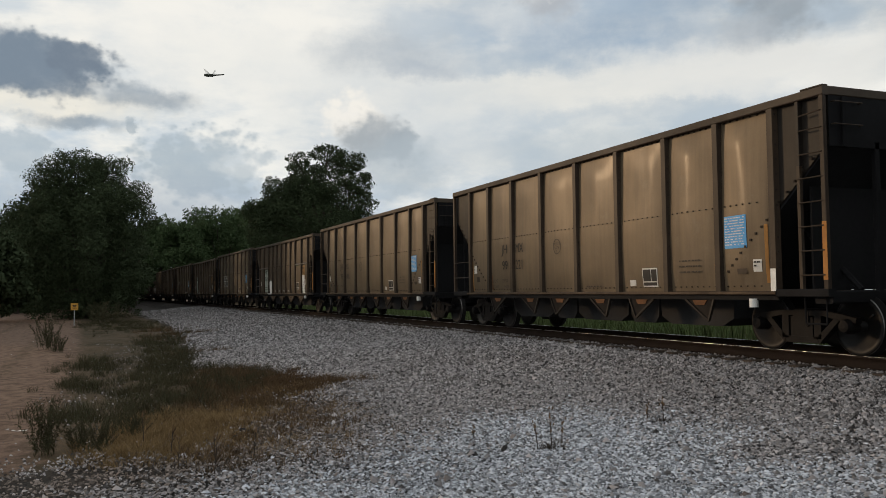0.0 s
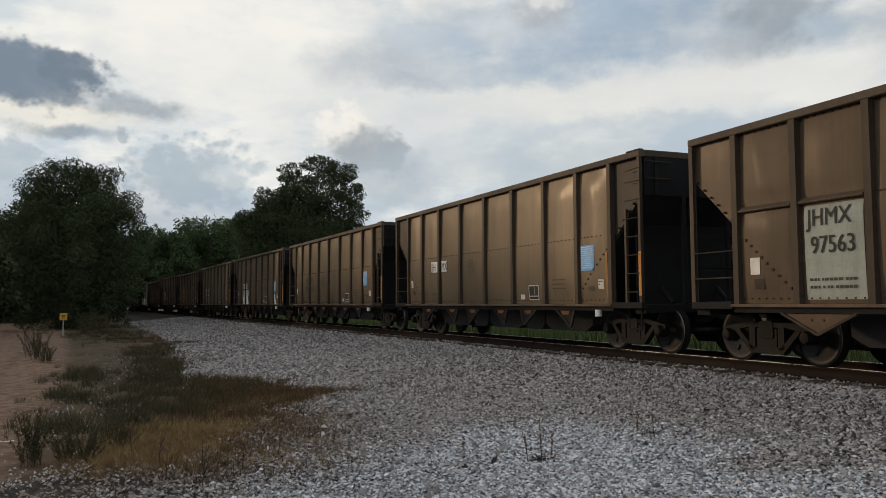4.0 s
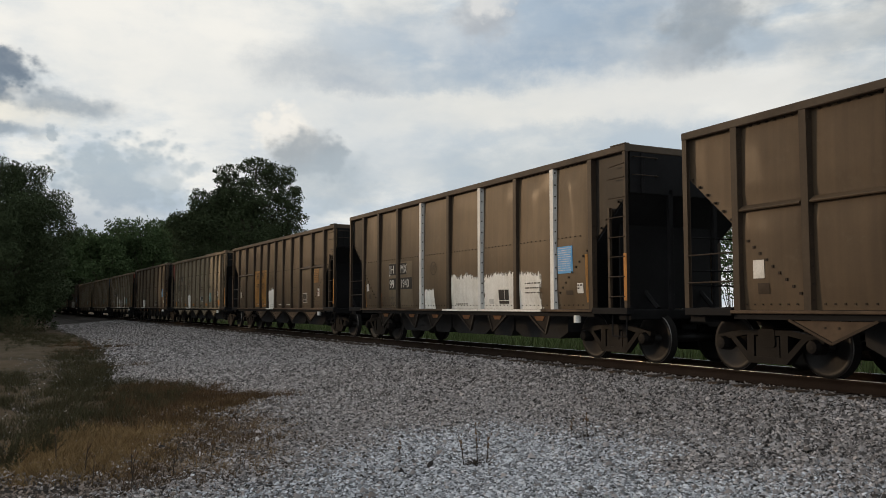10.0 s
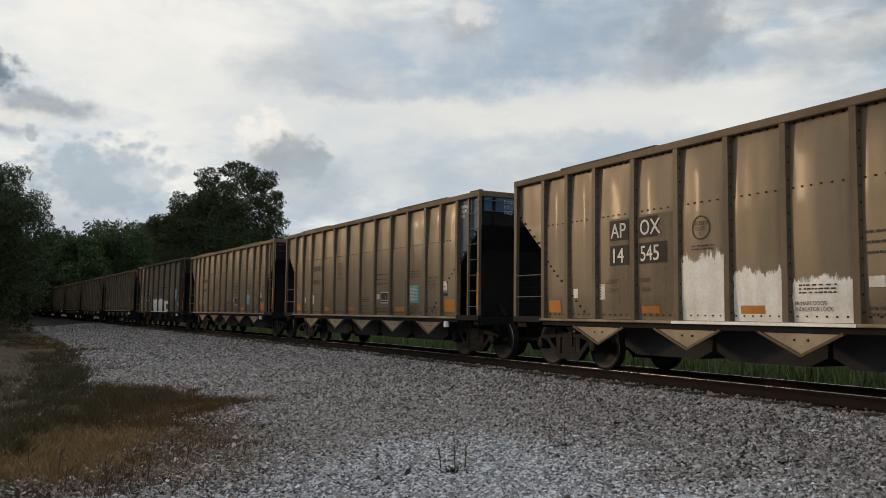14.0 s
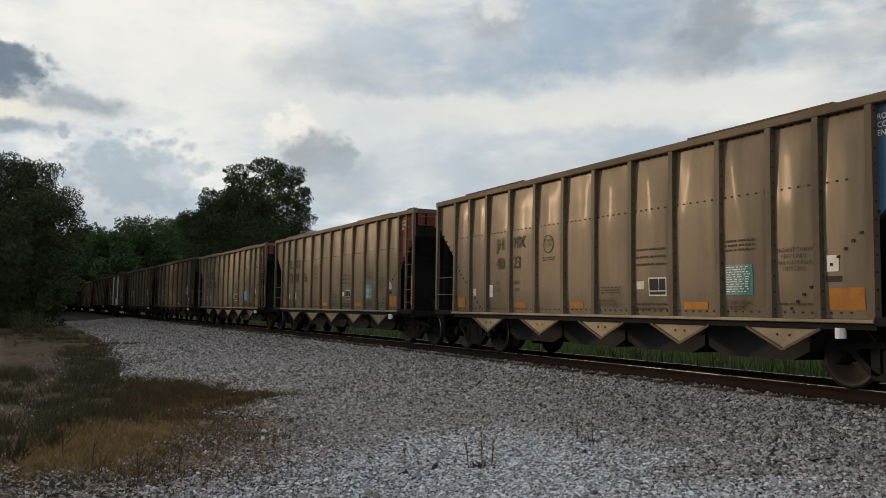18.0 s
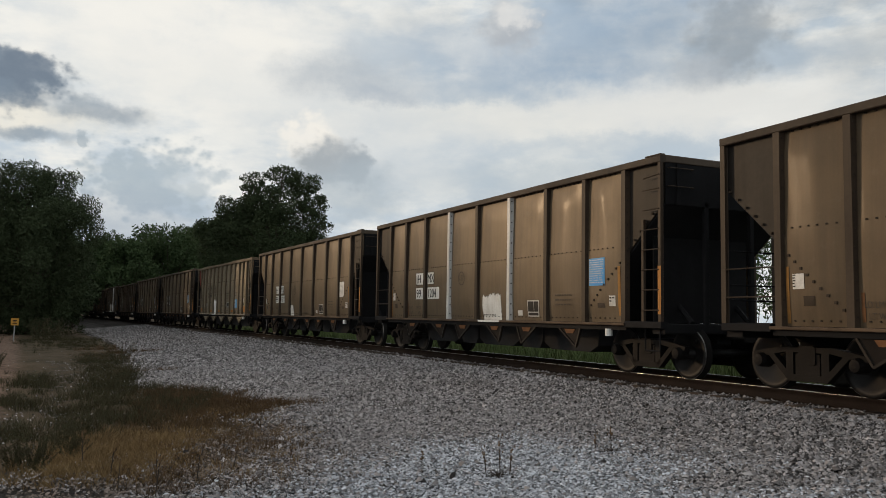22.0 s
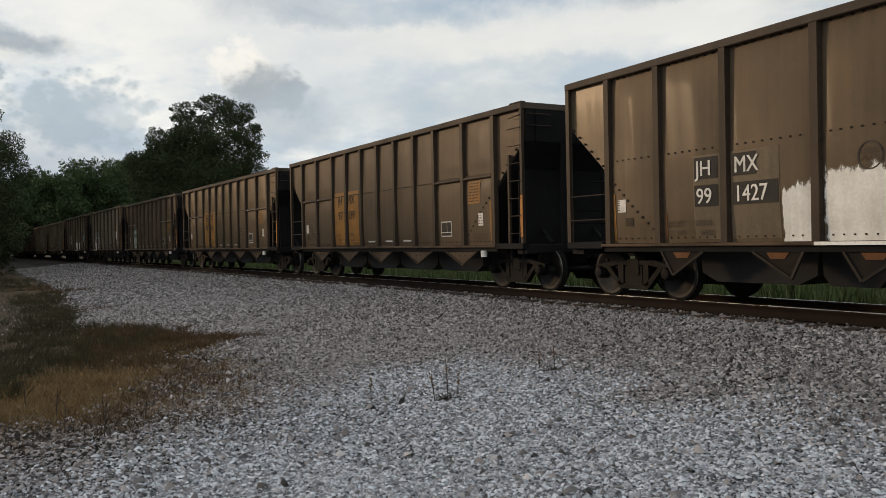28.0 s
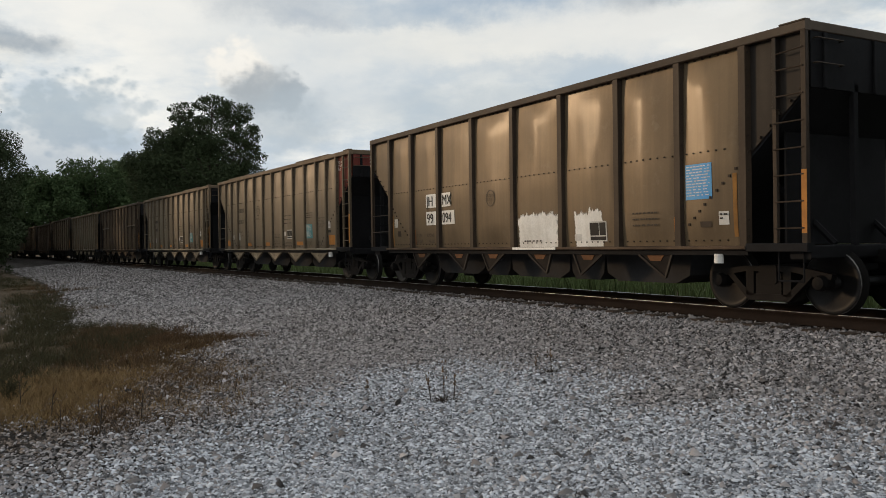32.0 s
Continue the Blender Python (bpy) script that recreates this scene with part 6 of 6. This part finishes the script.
def standard_marks(car, kind):
    if kind == "plain":
        decal(car, kind, "reflector", YELLOW, 1.27, 1.33, 1.03, 1.85, "yellow reflector strip")
        decal(car, kind, "id_label", LETTER_WHITE, 1.40, 1.62, 1.52, 1.74, "white bar-coded label")
        small_print(car, kind, INK, 1.41, 1.46, 1.73, 5, 0.04)
        decal(car, kind, "label_holder", RIB_TAN, 1.60, 1.80, 1.28, 1.42)
        for u in (2.53, 5.27, 8.49, 11.50):
            decal(car, kind, "reflector", ORANGE if u > 3 else RUSTY, u, u + 0.055, 1.06, 1.45, "orange reflector strip")
        lettering(car, kind, "LD LMT", FADED, 2.58, 1.25, 0.085, heavy=0.0)
        lettering(car, kind, "239500", FADED, 3.22, 1.25, 0.085, heavy=0.0)
        lettering(car, kind, "LT WT", FADED, 2.64, 1.10, 0.085, heavy=0.0)
        lettering(car, kind, "46500", FADED, 3.30, 1.10, 0.085, heavy=0.0)
        decal(car, kind, "plate_ring", FADED, 5.98, 6.34, 1.86, 2.22, round_=True)
        lettering(car, kind, "EXCEEDS\nPLATE\nF", FADED, 6.16, 2.07, 0.06, align="CENTER", heavy=0.0)
        box_sign(car, kind, 9.41, 1.08, 0.46, 0.36)
        decal(car, kind, "id_label", LETTER_WHITE, 8.97, 9.17, 1.10, 1.22)
        small_print(car, kind, FADED, 10.57, 11.17, 1.55, 3, 0.10, 0.26)
        small_print(car, kind, FADED, 7.35, 7.95, 1.12, 1, 0.06)
        decal(car, kind, "reflector", YELLOW, 12.70, 12.77, 1.12, 2.05, "yellow reflector strip")
        decal(car, kind, "id_label", LETTER_WHITE, 12.44, 12.62, 1.30, 1.50)
        small_print(car, kind, INK, 12.46, 12.60, 1.47, 2, 0.06)
        decal(car, kind, "label_holder", CHORD, 12.08, 12.30, 1.27, 1.36)
    elif kind == "barred":
        for a, b in zip(RIBS[kind][2:], RIBS[kind][3:9]):
            decal(car, kind, "seam_lap", RIVET, a + 0.09, b - 0.09, 2.492, 2.512, lift=0.010)
        decal(car, kind, "id_label", LETTER_WHITE, 1.42, 1.64, 1.45, 1.72, "white bar-coded label")
        decal(car, kind, "label_holder", RIB_TAN, 1.50, 1.72, 1.22, 1.38)
        for a, b in zip(RIBS[kind][2:], RIBS[kind][3:8]):
            decal(car, kind, "footboard_mark", LETTER_WHITE, a + 0.40, b - 0.26, 1.105, 1.145)
        decal(car, kind, "plate_ring", FADED, 6.26, 6.62, 2.02, 2.38, round_=True)
        small_print(car, kind, FADED, 6.2, 6.65, 1.95, 2, 0.06)
        box_sign(car, kind, 10.50, 1.20, 0.50, 0.36)
        small_print(car, kind, FADED, 9.35, 9.95, 1.80, 3, 0.12, 0.26)
        decal(car, kind, "notice", YELLOW, 11.78, 12.30, 1.92, 2.42, "yellow notice with lines of small print")
        small_print(car, kind, FADED, 11.82, 12.26, 2.38, 7, 0.065, 0.4)
        decal(car, kind, "id_label", LETTER_WHITE, 12.20, 12.40, 1.42, 1.70)
        small_print(car, kind, RED, 12.22, 12.38, 1.66, 4, 0.06, 0.36)
        decal(car, kind, "reflector", YELLOW, 12.66, 12.73, 1.10, 1.95, "yellow reflector strip")
        small_print(car, kind, FADED, 12.0, 12.5, 1.25, 2, 0.09, 0.26)
    else:
        decal(car, kind, "id_label", LETTER_WHITE, 2.05, 2.20, 1.38, 1.55)
        decal(car, kind, "id_label", LETTER_WHITE, 2.84, 3.02, 1.34, 1.62, "white bar-coded label")
        small_print(car, kind, INK, 2.85, 2.89, 1.60, 5, 0.05)
        for u, w in ((1.22, 0.42), (3.98, 0.45), (6.15, 0.45), (9.42, 0.55)):
            decal(car, kind, "reflector", ORANGE, u, u + w, 1.10, 1.22 if u > 2 else 1.34, "orange reflector patch")
        decal(car, kind, "reflector", ORANGE, 12.24, 12.78, 1.10, 1.40, "orange reflector patch")
        lettering(car, kind, "LD LMT", FADED, 3.05, 1.62, 0.075, heavy=0.0)
        lettering(car, kind, "236400", FADED, 3.95, 1.62, 0.075, heavy=0.0)
        lettering(car, kind, "LT WT", FADED, 3.10, 1.46, 0.075, heavy=0.0)
        lettering(car, kind, "49600", FADED, 4.00, 1.46, 0.075, heavy=0.0)
        decal(car, kind, "plate_ring", FADED, 5.22, 5.60, 2.24, 2.62, round_=True)
        lettering(car, kind, "EXCEEDS\nPLATE\nF", FADED, 5.41, 2.47, 0.06, align="CENTER", heavy=0.0)
        small_print(car, kind, FADED, 5.2, 5.65, 2.16, 2, 0.05)
        lettering(car, kind, "PRIMARY DOOR\nINDICATOR LOCK", FADED, 7.12, 1.22, 0.055, heavy=0.0)
        small_print(car, kind, FADED, 7.2, 7.8, 1.50, 3, 0.05)
        small_print(car, kind, FADED, 8.22, 9.0, 2.15, 3, 0.13, 0.26)
        small_print(car, kind, FADED, 8.22, 9.02, 1.20, 2, 0.08)
        decal(car, kind, "id_label", LETTER_WHITE, 8.24, 8.48, 1.44, 1.58)
        box_sign(car, kind, 8.60, 1.32, 0.42, 0.32)
        small_print(car, kind, FADED, 10.35, 11.0, 2.16, 3, 0.07)
        lettering(car, kind, "STAND CLEAR\nOF DOORS", FADED, 10.42, 1.18, 0.055, heavy=0.0)
        lettering(car, kind, "RADIANT THAW\nHEAT ONLY\nMAX ALUMINUM\nTEMP 250 F", FADED, 11.69, 1.92, 0.062, align="CENTER", heavy=0.0)
        small_print(car, kind, FADED, 11.4, 12.0, 1.20, 1, 0.06)
        decal(car, kind, "id_label", LETTER_WHITE, 12.22, 12.42, 1.62, 1.84)
        decal(car, kind, "label_holder", INK, 12.20, 12.46, 1.48, 1.56)


def far_ribs(ribs, sheet_top, rw):
    b = Build()
    for u in ribs:
        b.box(u - HALF - rw / 2, u - HALF + rw / 2, FACE + 0.03, FACE + 0.11, 0.96, sheet_top)
    return b


# the train: the kind of each car in order, from the two that have already passed
KINDS = "pp" "ppbpbppp" "pbpbpb" "cpcccp" "cccc" "pppp" "cppb" "pbbbpp" "ccbc" "pbpcpbpp"
KIND_OF = {"p": "plain", "b": "barred", "c": "close"}
FIRST_CAR = -2

# what sets the cars apart. style: how the marks are painted; left, right: the halves beside the rib; patches: white
# primer as (u0, u1, top); notice: colour of the notice; ribs: white-primed ribs; ends: colour of the end sheets
WHITE_ON_BLACK, BLACK_ON_WHITE, BARE, YELLOW_FIELD, WHITE_FIELD, WIDE = range(6)
MARKS = {
    0: dict(style=BARE, words=("JH", "MX", "99", "221")),
    1: dict(style=BARE, words=("JH", "MX", "99", "1401")),
    2: dict(style=WHITE_FIELD, words=("JHMX", "97611"), patches=[(3.85, 4.70, 1.75), (11.68, 12.2, 2.0)], load=True),
    3: dict(style=WHITE_ON_BLACK, words=("JH", "MX", "99", "031"), border=True, patches=[(0.05, 0.12, 1.4)]),
    4: dict(style=WHITE_FIELD, words=("JHMX", "97563")),
    5: dict(style=BLACK_ON_WHITE, words=("JH", "MX", "", "")),
    6: dict(style=BARE, words=("JH", "MX", "99", "1193")),
    7: dict(style=BLACK_ON_WHITE, words=("JH", "MX", "99", "1369"), patches=[(2.95, 3.72, 1.52), (3.95, 4.55, 1.55), (11.75, 12.15, 1.52)]),
    8: dict(style=WHITE_ON_BLACK, words=("JH", "MX", "99", "1668"), notice=None),
    9: dict(style=YELLOW_FIELD, words=("JH", "MX", "97", "075")),
    10: dict(style=BLACK_ON_WHITE, words=("JH", "MX", "99", "1986")),
    11: dict(style=YELLOW_FIELD, words=("JH", "MX", "97", "267")),
    12: dict(style=WHITE_ON_BLACK, words=("JH", "MX", "99", "1940"), ribs=(3, 5, 7), patches=[(5.55, 6.15, 1.50), (6.85, 8.5, 1.82), (8.68, 11.2, 1.75)]),
    13: dict(style=YELLOW_FIELD, words=("JH", "MX", "97", "377"), patches=[(6.02, 6.90, 1.78)]),
    14: dict(style=WIDE, words=("FU", "RX", "93", "01", "63"), patches=[(4.98, 5.84, 1.72)], notice="teal", ends="red_left", pale=True),
    15: dict(style=BARE, words=("JH", "MX", "99", "1562"), patches=[(3.95, 5.28, 1.52)]),
    16: dict(style=WHITE_ON_BLACK, words=("AP", "OX", "14", "545"), patches=[(4.90, 5.88, 2.05), (6.02, 6.95, 1.75), (7.08, 8.05, 1.55), (9.25, 10.2, 2.0)], notice="teal", ends="red"),
    17: dict(style=BARE, words=("", "", "", ""), notice="teal", ends="blue"),
    18: dict(style=BARE, words=("", "", "", ""), notice="teal"),
    19: dict(style=WHITE_ON_BLACK, words=("JH", "MX", "99", "1656"), patches=[(5.48, 6.8, 1.75), (7.1, 8.5, 1.70), (8.7, 10.0, 1.62)], pale=True),
    20: dict(style=WIDE, words=("FU", "RX", "93", "00", "00"), notice="teal", ends="red"),
    21: dict(style=BARE, words=("JH", "MX", "40", "23"), notice="teal", ends="blue"),
    22: dict(style=WIDE, words=("FU", "RX", "93", "00", "16"), notice="teal", ends="red"),
    23: dict(style=WIDE, words=("FU", "RX", "93", "01", "98"), notice="blue", ends="red"),
    24: dict(style=WHITE_ON_BLACK, words=("JH", "MX", "99", "566")),
    25: dict(style=WHITE_ON_BLACK, words=("JH", "MX", "99", "054")),
    26: dict(style=BLACK_ON_WHITE, words=("JH", "MX", "99", "1204"), ribs=(3, 5), patches=[(7.3, 8.2, 1.62)]),
    27: dict(style=BLACK_ON_WHITE, words=("JH", "MX", "99", "163"), patches=[(5.50, 5.95, 1.45)], notice="pale"),
    28: dict(style=BARE, words=("JH", "MX", "12", "066"), patches=[(4.98, 5.84, 1.80)], notice="blue", ends="red_left", pale=True),
    29: dict(style=WHITE_ON_BLACK, words=("JH", "MX", "99", "1506")),
    30: dict(style=WHITE_ON_BLACK, words=("JH", "MX", "99", "1123"), notice="navy"),
    31: dict(style=WHITE_FIELD, words=("JHMX", "97512")),
    32: dict(style=WHITE_ON_BLACK, words=("JH", "MX", "99", "1427"), ribs=(5,), patches=[(4.85, 5.28, 1.75), (5.48, 6.88, 1.95), (7.08, 8.48, 1.92), (8.68, 9.2, 1.78)]),
    33: dict(style=YELLOW_FIELD, words=("JH", "MX", "97", "039")),
    34: dict(style=YELLOW_FIELD, words=("JH", "MX", "97", "048")),
    35: dict(style=WHITE_FIELD, words=("JHMX", "97431")),
    36: dict(style=WHITE_ON_BLACK, words=("JH", "MX", "99", "1513"), border=True, patches=[(2.60, 3.74, 1.62), (3.92, 4.1, 1.6)], notice="pale", pale=True),
    37: dict(style=BLACK_ON_WHITE, words=("JH", "MX", "99", "094"), patches=[(7.15, 8.45, 1.62), (9.0, 9.75, 1.62)]),
    38: dict(style=BARE, words=("", "", "", ""), notice="teal", ends="red"),
}
NOTICE = {"blue": BLUE, "teal": TEAL, "navy": NAVY, "pale": WHITE}
NOTICE_WORDS = {"blue": "blue notice with white small print", "teal": "teal notice with white small print", "navy": "dark blue notice with white small print", "pale": "sun-bleached pale notice"}


def repaint(ob, material):
    ob.material_slots[0].link = "OBJECT"
    ob.material_slots[0].material = material


def end_lettering(car, text, y, z):
    """White words on the red upper sheet of the leading end."""
    if ("end", text) not in GLYPHS:
        cu = bpy.data.curves.new("words", "FONT")
        cu.body, cu.size, cu.resolution_u = text, 0.12, 3
        ob = bpy.data.objects.new("words", cu)
        scene.collection.objects.link(ob)
        me = bpy.data.meshes.new_from_object(ob)
        bpy.data.objects.remove(ob)
        for p in me.vertices:
            p.co = (HALF - 0.014, y + p.co.x, z + p.co.y)
        me.materials.append(LETTER_WHITE)
        GLYPHS["end", text] = me
    part("lettering", GLYPHS["end", text], None, car)


def mark_car(car, kind, n, m):
    style, words = m["style"], m["words"]
    short = {"plain": "weathered tan", "barred": "rusty brown", "close": "dusty grey-tan"}[kind]
    label = f"{short} coal hopper car"
    spare = {"plain": "", "barred": " with cross-barred panels", "close": " with close ribs"}[kind]
    if kind == "plain":
        rib, z1, z2, h = 3.82, 2.00, 1.58, 0.235
    elif kind == "barred":
        rib, z1, z2, h = 4.83, 2.25, 1.80, 0.25
    else:
        rib, z1, z2, h = 3.82, 2.42, 1.98, 0.26
    if style == WIDE:
        h = 0.36
        for text, u, z in zip(words, (2.10, 2.92, 2.12, 2.92, 3.98), (2.56, 2.56, 2.02, 2.02, 2.02)):
            lettering(car, kind, text, FADED if n in (20,) else INK, u, z, h)
    elif style == WHITE_FIELD:
        decal(car, kind, "number_field", FIELD, 2.56, 3.62, 1.05, 2.42, "white painted field with black number")
        lettering(car, kind, words[0], INK, 2.63, 2.12, 0.25)
        lettering(car, kind, words[1], INK, 2.68, 1.72, 0.25)
        small_print(car, kind, FADED, 2.64, 3.5, 1.36, 2, 0.11, 0.36)
        spare = " with a white number field"
    elif words[0]:
        ink = INK if style in (BARE, BLACK_ON_WHITE, YELLOW_FIELD) else LETTER_WHITE
        if style == YELLOW_FIELD:
            for u0, u1 in ((3.90, 4.72), (4.94, 5.72)):
                decal(car, kind, "number_field", YELLOW, u0, u1, 1.04, 2.62, "yellow painted field with black number")
            for text, u, z in (("LD LMT", 4.02, 1.30), ("LT WT", 4.08, 1.14), ("237900", 5.02, 1.30), ("48100", 5.08, 1.14)):
                lettering(car, kind, text, FADED, u, z, 0.085, heavy=0.0)
            spare = " with a yellow number field"
        for text, left, z in zip(words, (True, False, True, False), (z1, z1, z2, z2)):
            if not text:
                continue
            wide = 0.185 * len(text) * h / 0.235 + 0.06
            gap = 0.15
            u = rib - gap - wide if left else rib + gap
            if style == WHITE_ON_BLACK and z == z1:
                decal(car, kind, "washed_field", WASHED, u - 0.05 if left else u - 0.06, u + wide + 0.04 if left else u + max(wide, 0.72) + 0.1, 1.04, z + h + 0.08, "paler washed paint round the number", 0.005)
            if style in (WHITE_ON_BLACK, BLACK_ON_WHITE):
                if m.get("border"):
                    decal(car, kind, "number_border", WHITE, u - 0.06, u + wide + 0.05, z - 0.09, z + h + 0.09, lift=0.0095)
                decal(car, kind, "number_box", INK if style == WHITE_ON_BLACK else WHITE, u - 0.02, u + wide, z - 0.045, z + h + 0.045, lift=0.0125)
            lettering(car, kind, text, FADED if n in (21,) and style == BARE else ink, u + 0.02, z, h)
    elif style == BLACK_ON_WHITE or kind == "close":
        if style == BLACK_ON_WHITE:
            for u, z in ((3.15, z1), (3.97, z1), (3.15, z2), (3.97, z2)):
                decal(car, kind, "number_box", WHITE, u, u + 0.5, z - 0.04, z + 0.27)
        small_print(car, kind, FADED, 2.95, 3.6, 2.6, 2, 0.45, 0.36)
    if n == 0:
        part("white_strip", Build().box(12.91 - HALF - 0.055, 12.91 - HALF + 0.055, -FACE - 0.103, -FACE - 0.097, 0.99, 1.34), WHITE, car, "white reflector strip")
    for u0, u1, top in m.get("patches", ()):
        decal(car, kind, "primer_patch", PRIMER, u0 - 0.03, u1 + 0.03, 0.99, top + 0.09, "rough patch of worn white primer", 0.0065, 0.11)
        if u1 - u0 > 0.8:
            part("primed_sill", Build().box(u0 - HALF - 0.1, u1 - HALF + 0.05, -FACE - 0.131, -FACE - 0.123, 0.937, 0.983), WHITE, car, "white primer on the side sill")
    if m.get("patches"):
        spare += ", white patches"
    notice = m.get("notice", "blue" if kind == "plain" else "teal" if kind == "close" else None)
    if notice:
        u, z = (11.77, 1.70) if kind == "plain" else (10.38, 1.32)
        decal(car, kind, "notice", NOTICE[notice], u, u + 0.56, z, z + (0.54 if kind == "plain" else 0.46), NOTICE_WORDS[notice])
        small_print(car, kind, LETTER_WHITE, u + 0.03, u + 0.53, z + (0.51 if kind == "plain" else 0.43), 11, 0.044 if kind == "plain" else 0.037, 0.36)
    ribs = [o for o in car.children if o.name.split(".")[0] == "rib"]
    for k in m.get("ribs", ()):
        repaint(ribs[k], WHITE_RIB)
    panels = [o for o in car.children if o.name.split(".")[0] == "side_panel"]
    ends = m.get("ends", "")
    if kind == "plain" and (n > 26 or n in (10, 19)):
        repaint(panels[0], BODY[kind])
    # duller on some cars; from 34 on, later stronger sunlight is in the paint
    if kind == "plain" and n in (6, 7, 8, 10, 12, 24, 25, 32):
        for o in panels[1:-1]:
            repaint(o, DULL_TAN)
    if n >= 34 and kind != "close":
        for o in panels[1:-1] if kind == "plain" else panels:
            repaint(o, SUNNY_TAN if kind == "plain" else SUNNY_BROWN)
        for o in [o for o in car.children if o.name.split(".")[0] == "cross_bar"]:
            repaint(o, SUNNY_BROWN)
    if n == 36:
        repaint(panels[-1], GREY_TAN)
    if kind == "plain" and n in (0, 7, 37):
        part("ladder_stile", Build().box(HALF - 0.555, HALF - 0.485, -FACE - 0.085, -FACE + 0.002, 2.862, TOP[kind] - 0.13, 0.006), END_DARK, car, "dark upright beside the ladder")
    if n == 35:
        lettering(car, kind, "A-END", LETTER_WHITE, 13.58, 0.925, 0.075, lift=0.135, heavy=0.006)
        lettering(car, kind, "B-END", LETTER_WHITE, 0.10, 0.925, 0.075, lift=0.135, heavy=0.006)
    if ends:
        colour = BLUE_END if ends == "blue" else RED
        repaint(panels[0 if ends == "red_left" else -1], colour)
        if ends != "red_left":
            part("painted_strip", Build().box(HALF - 0.022, HALF - 0.016, -FACE + 0.05, FACE - 0.05, 3.42, TOP[kind] - 0.13), colour, car)
            end_lettering(car, "ROTARY\nCOUPLER\nEND", -0.95, 3.62)
            lettering(car, kind, "ROTARY\nCOUPLER\nEND", LETTER_WHITE, 13.0, 3.55, 0.075, heavy=0.0)
        spare += {"red": ", red end", "red_left": ", red end", "blue": ", blue end"}[ends]
    if m.get("pale"):
        for o in panels[1:-1]:
            repaint(o, PALE if kind == "close" else GREY_TAN)
        label = label.replace("dusty grey-tan", "pale clean-washed").replace("weathered tan", "grey washed-out")
    if m.get("load"):
        b, v = Build(), []
        rng = np.random.RandomState(5)
        for i in range(41):
            for j in range(9):
                u, y = 0.4 + 13.2 * i / 40, -1.3 + 2.6 * j / 8
                v.append((u - HALF, y, TOP[kind] - 0.25 + 0.42 * math.sin(math.pi * j / 8) * (0.35 + 0.65 * (0.5 - 0.5 * math.cos(2 * math.pi * i / 40)) ** 0.6) + rng.uniform(0, 0.05)))
        b.add(v, [(i * 9 + j, (i + 1) * 9 + j, (i + 1) * 9 + j + 1, i * 9 + j + 1) for i in range(40) for j in range(8)])
        part("coal_load", b, COAL, car, "heap of black coal")
    tagged(car, (label + spare).strip())


CARS = {}
SMALL = {"seam_lap", "reflector", "id_label", "label_holder", "lettering", "plate_ring", "data_panel", "data_field", "small_print", "footboard_mark", "notice", "grab_iron", "ladder_rung", "jack_pad", "stirrup_step"}
TINY = {"platform_rail", "end_stiffener", "axle_box", "coil_spring", "rust_plate", "gusset_flange", "bulkhead_brace", "brake_gear"}


def build_train():
    first = {k: hopper_car(KIND_OF[k]) for k in "pbc"}
    made = []
    for i, k in enumerate(KINDS):
        n = i + FIRST_CAR
        if k in [q for q, _ in made]:
            car = copy_thing(first[k], car_pose(n, 0))
        else:
            car = first[k]
            car.matrix_basis = car_pose(n, 0)
        made.append((k, n))
        CARS[n] = car
    rng = random.Random(4)
    for n, car in CARS.items():
        kind = KIND_OF[KINDS[n - FIRST_CAR]]
        m = MARKS.get(n)
        if m is None:
            m = dict(style={"plain": WHITE_ON_BLACK, "barred": WHITE_FIELD, "close": BARE}[kind], words=("", "", "", "") if kind != "barred" else ("", ""))
        if n > 39:
            # far back in the train: too far off for its small marks to show
            for o in [o for o in car.children_recursive if o.name.split(".")[0] in SMALL | TINY]:
                bpy.data.objects.remove(o)
            continue
        mark_car(car, kind, n, m)
    finish_print()


build_train()

build_stones()


# ---- what moves ----
def motions():
    seconds = [0.0, 0.1, 0.2, 0.4] + [float(t) for t in range(1, 33)]
    for n, car in CARS.items():
        walk(car, [(t, car_pose(n, t)) for t in seconds])
    way = Vector((math.sin(radians(-15.9)) * math.cos(radians(14.3)), math.cos(radians(-15.9)) * math.cos(radians(14.3)), math.sin(radians(14.3))))
    here = Vector((0, 0, 0.92)) + way * 2.15
    walk(DRAGONFLY, [(t, pose(here.x - a, here.y + b, here.z + c, 0, 4, 8)) for t, a, b, c in ((0.0, 0, 0, 0), (0.1, 0.75, 0.1, 0.02), (0.5, 3.4, 0.6, 0.3), (2.0, 13.0, 3.0, 1.2), (32.0, 60.0, -30.0, 3.0))])
    # wheels roll without slipping; all leading and all trailing wheelsets turn alike
    sets = [o for car in CARS.values() for truck in car.children if truck.name.startswith("truck") for o in truck.children if o.name.startswith("wheelset")]
    for lead in (True, False):
        alike = [o for o in sets if bool(o["lead"]) == lead]
        x = 0.89 if lead else -0.89
        walk(alike[0], [(f / FPS, pose(x, 0, 0.457) @ Matrix.Rotation(run(f / FPS) / 0.457, 4, "Y")) for f in range(0, 32 * FPS + 1)])
        keys = alike[0].animation_data
        for o in alike[1:]:
            o.rotation_mode = "QUATERNION"
            o.animation_data_create()
            o.animation_data.action = keys.action
            o.animation_data.action_slot = keys.action_slot


motions()
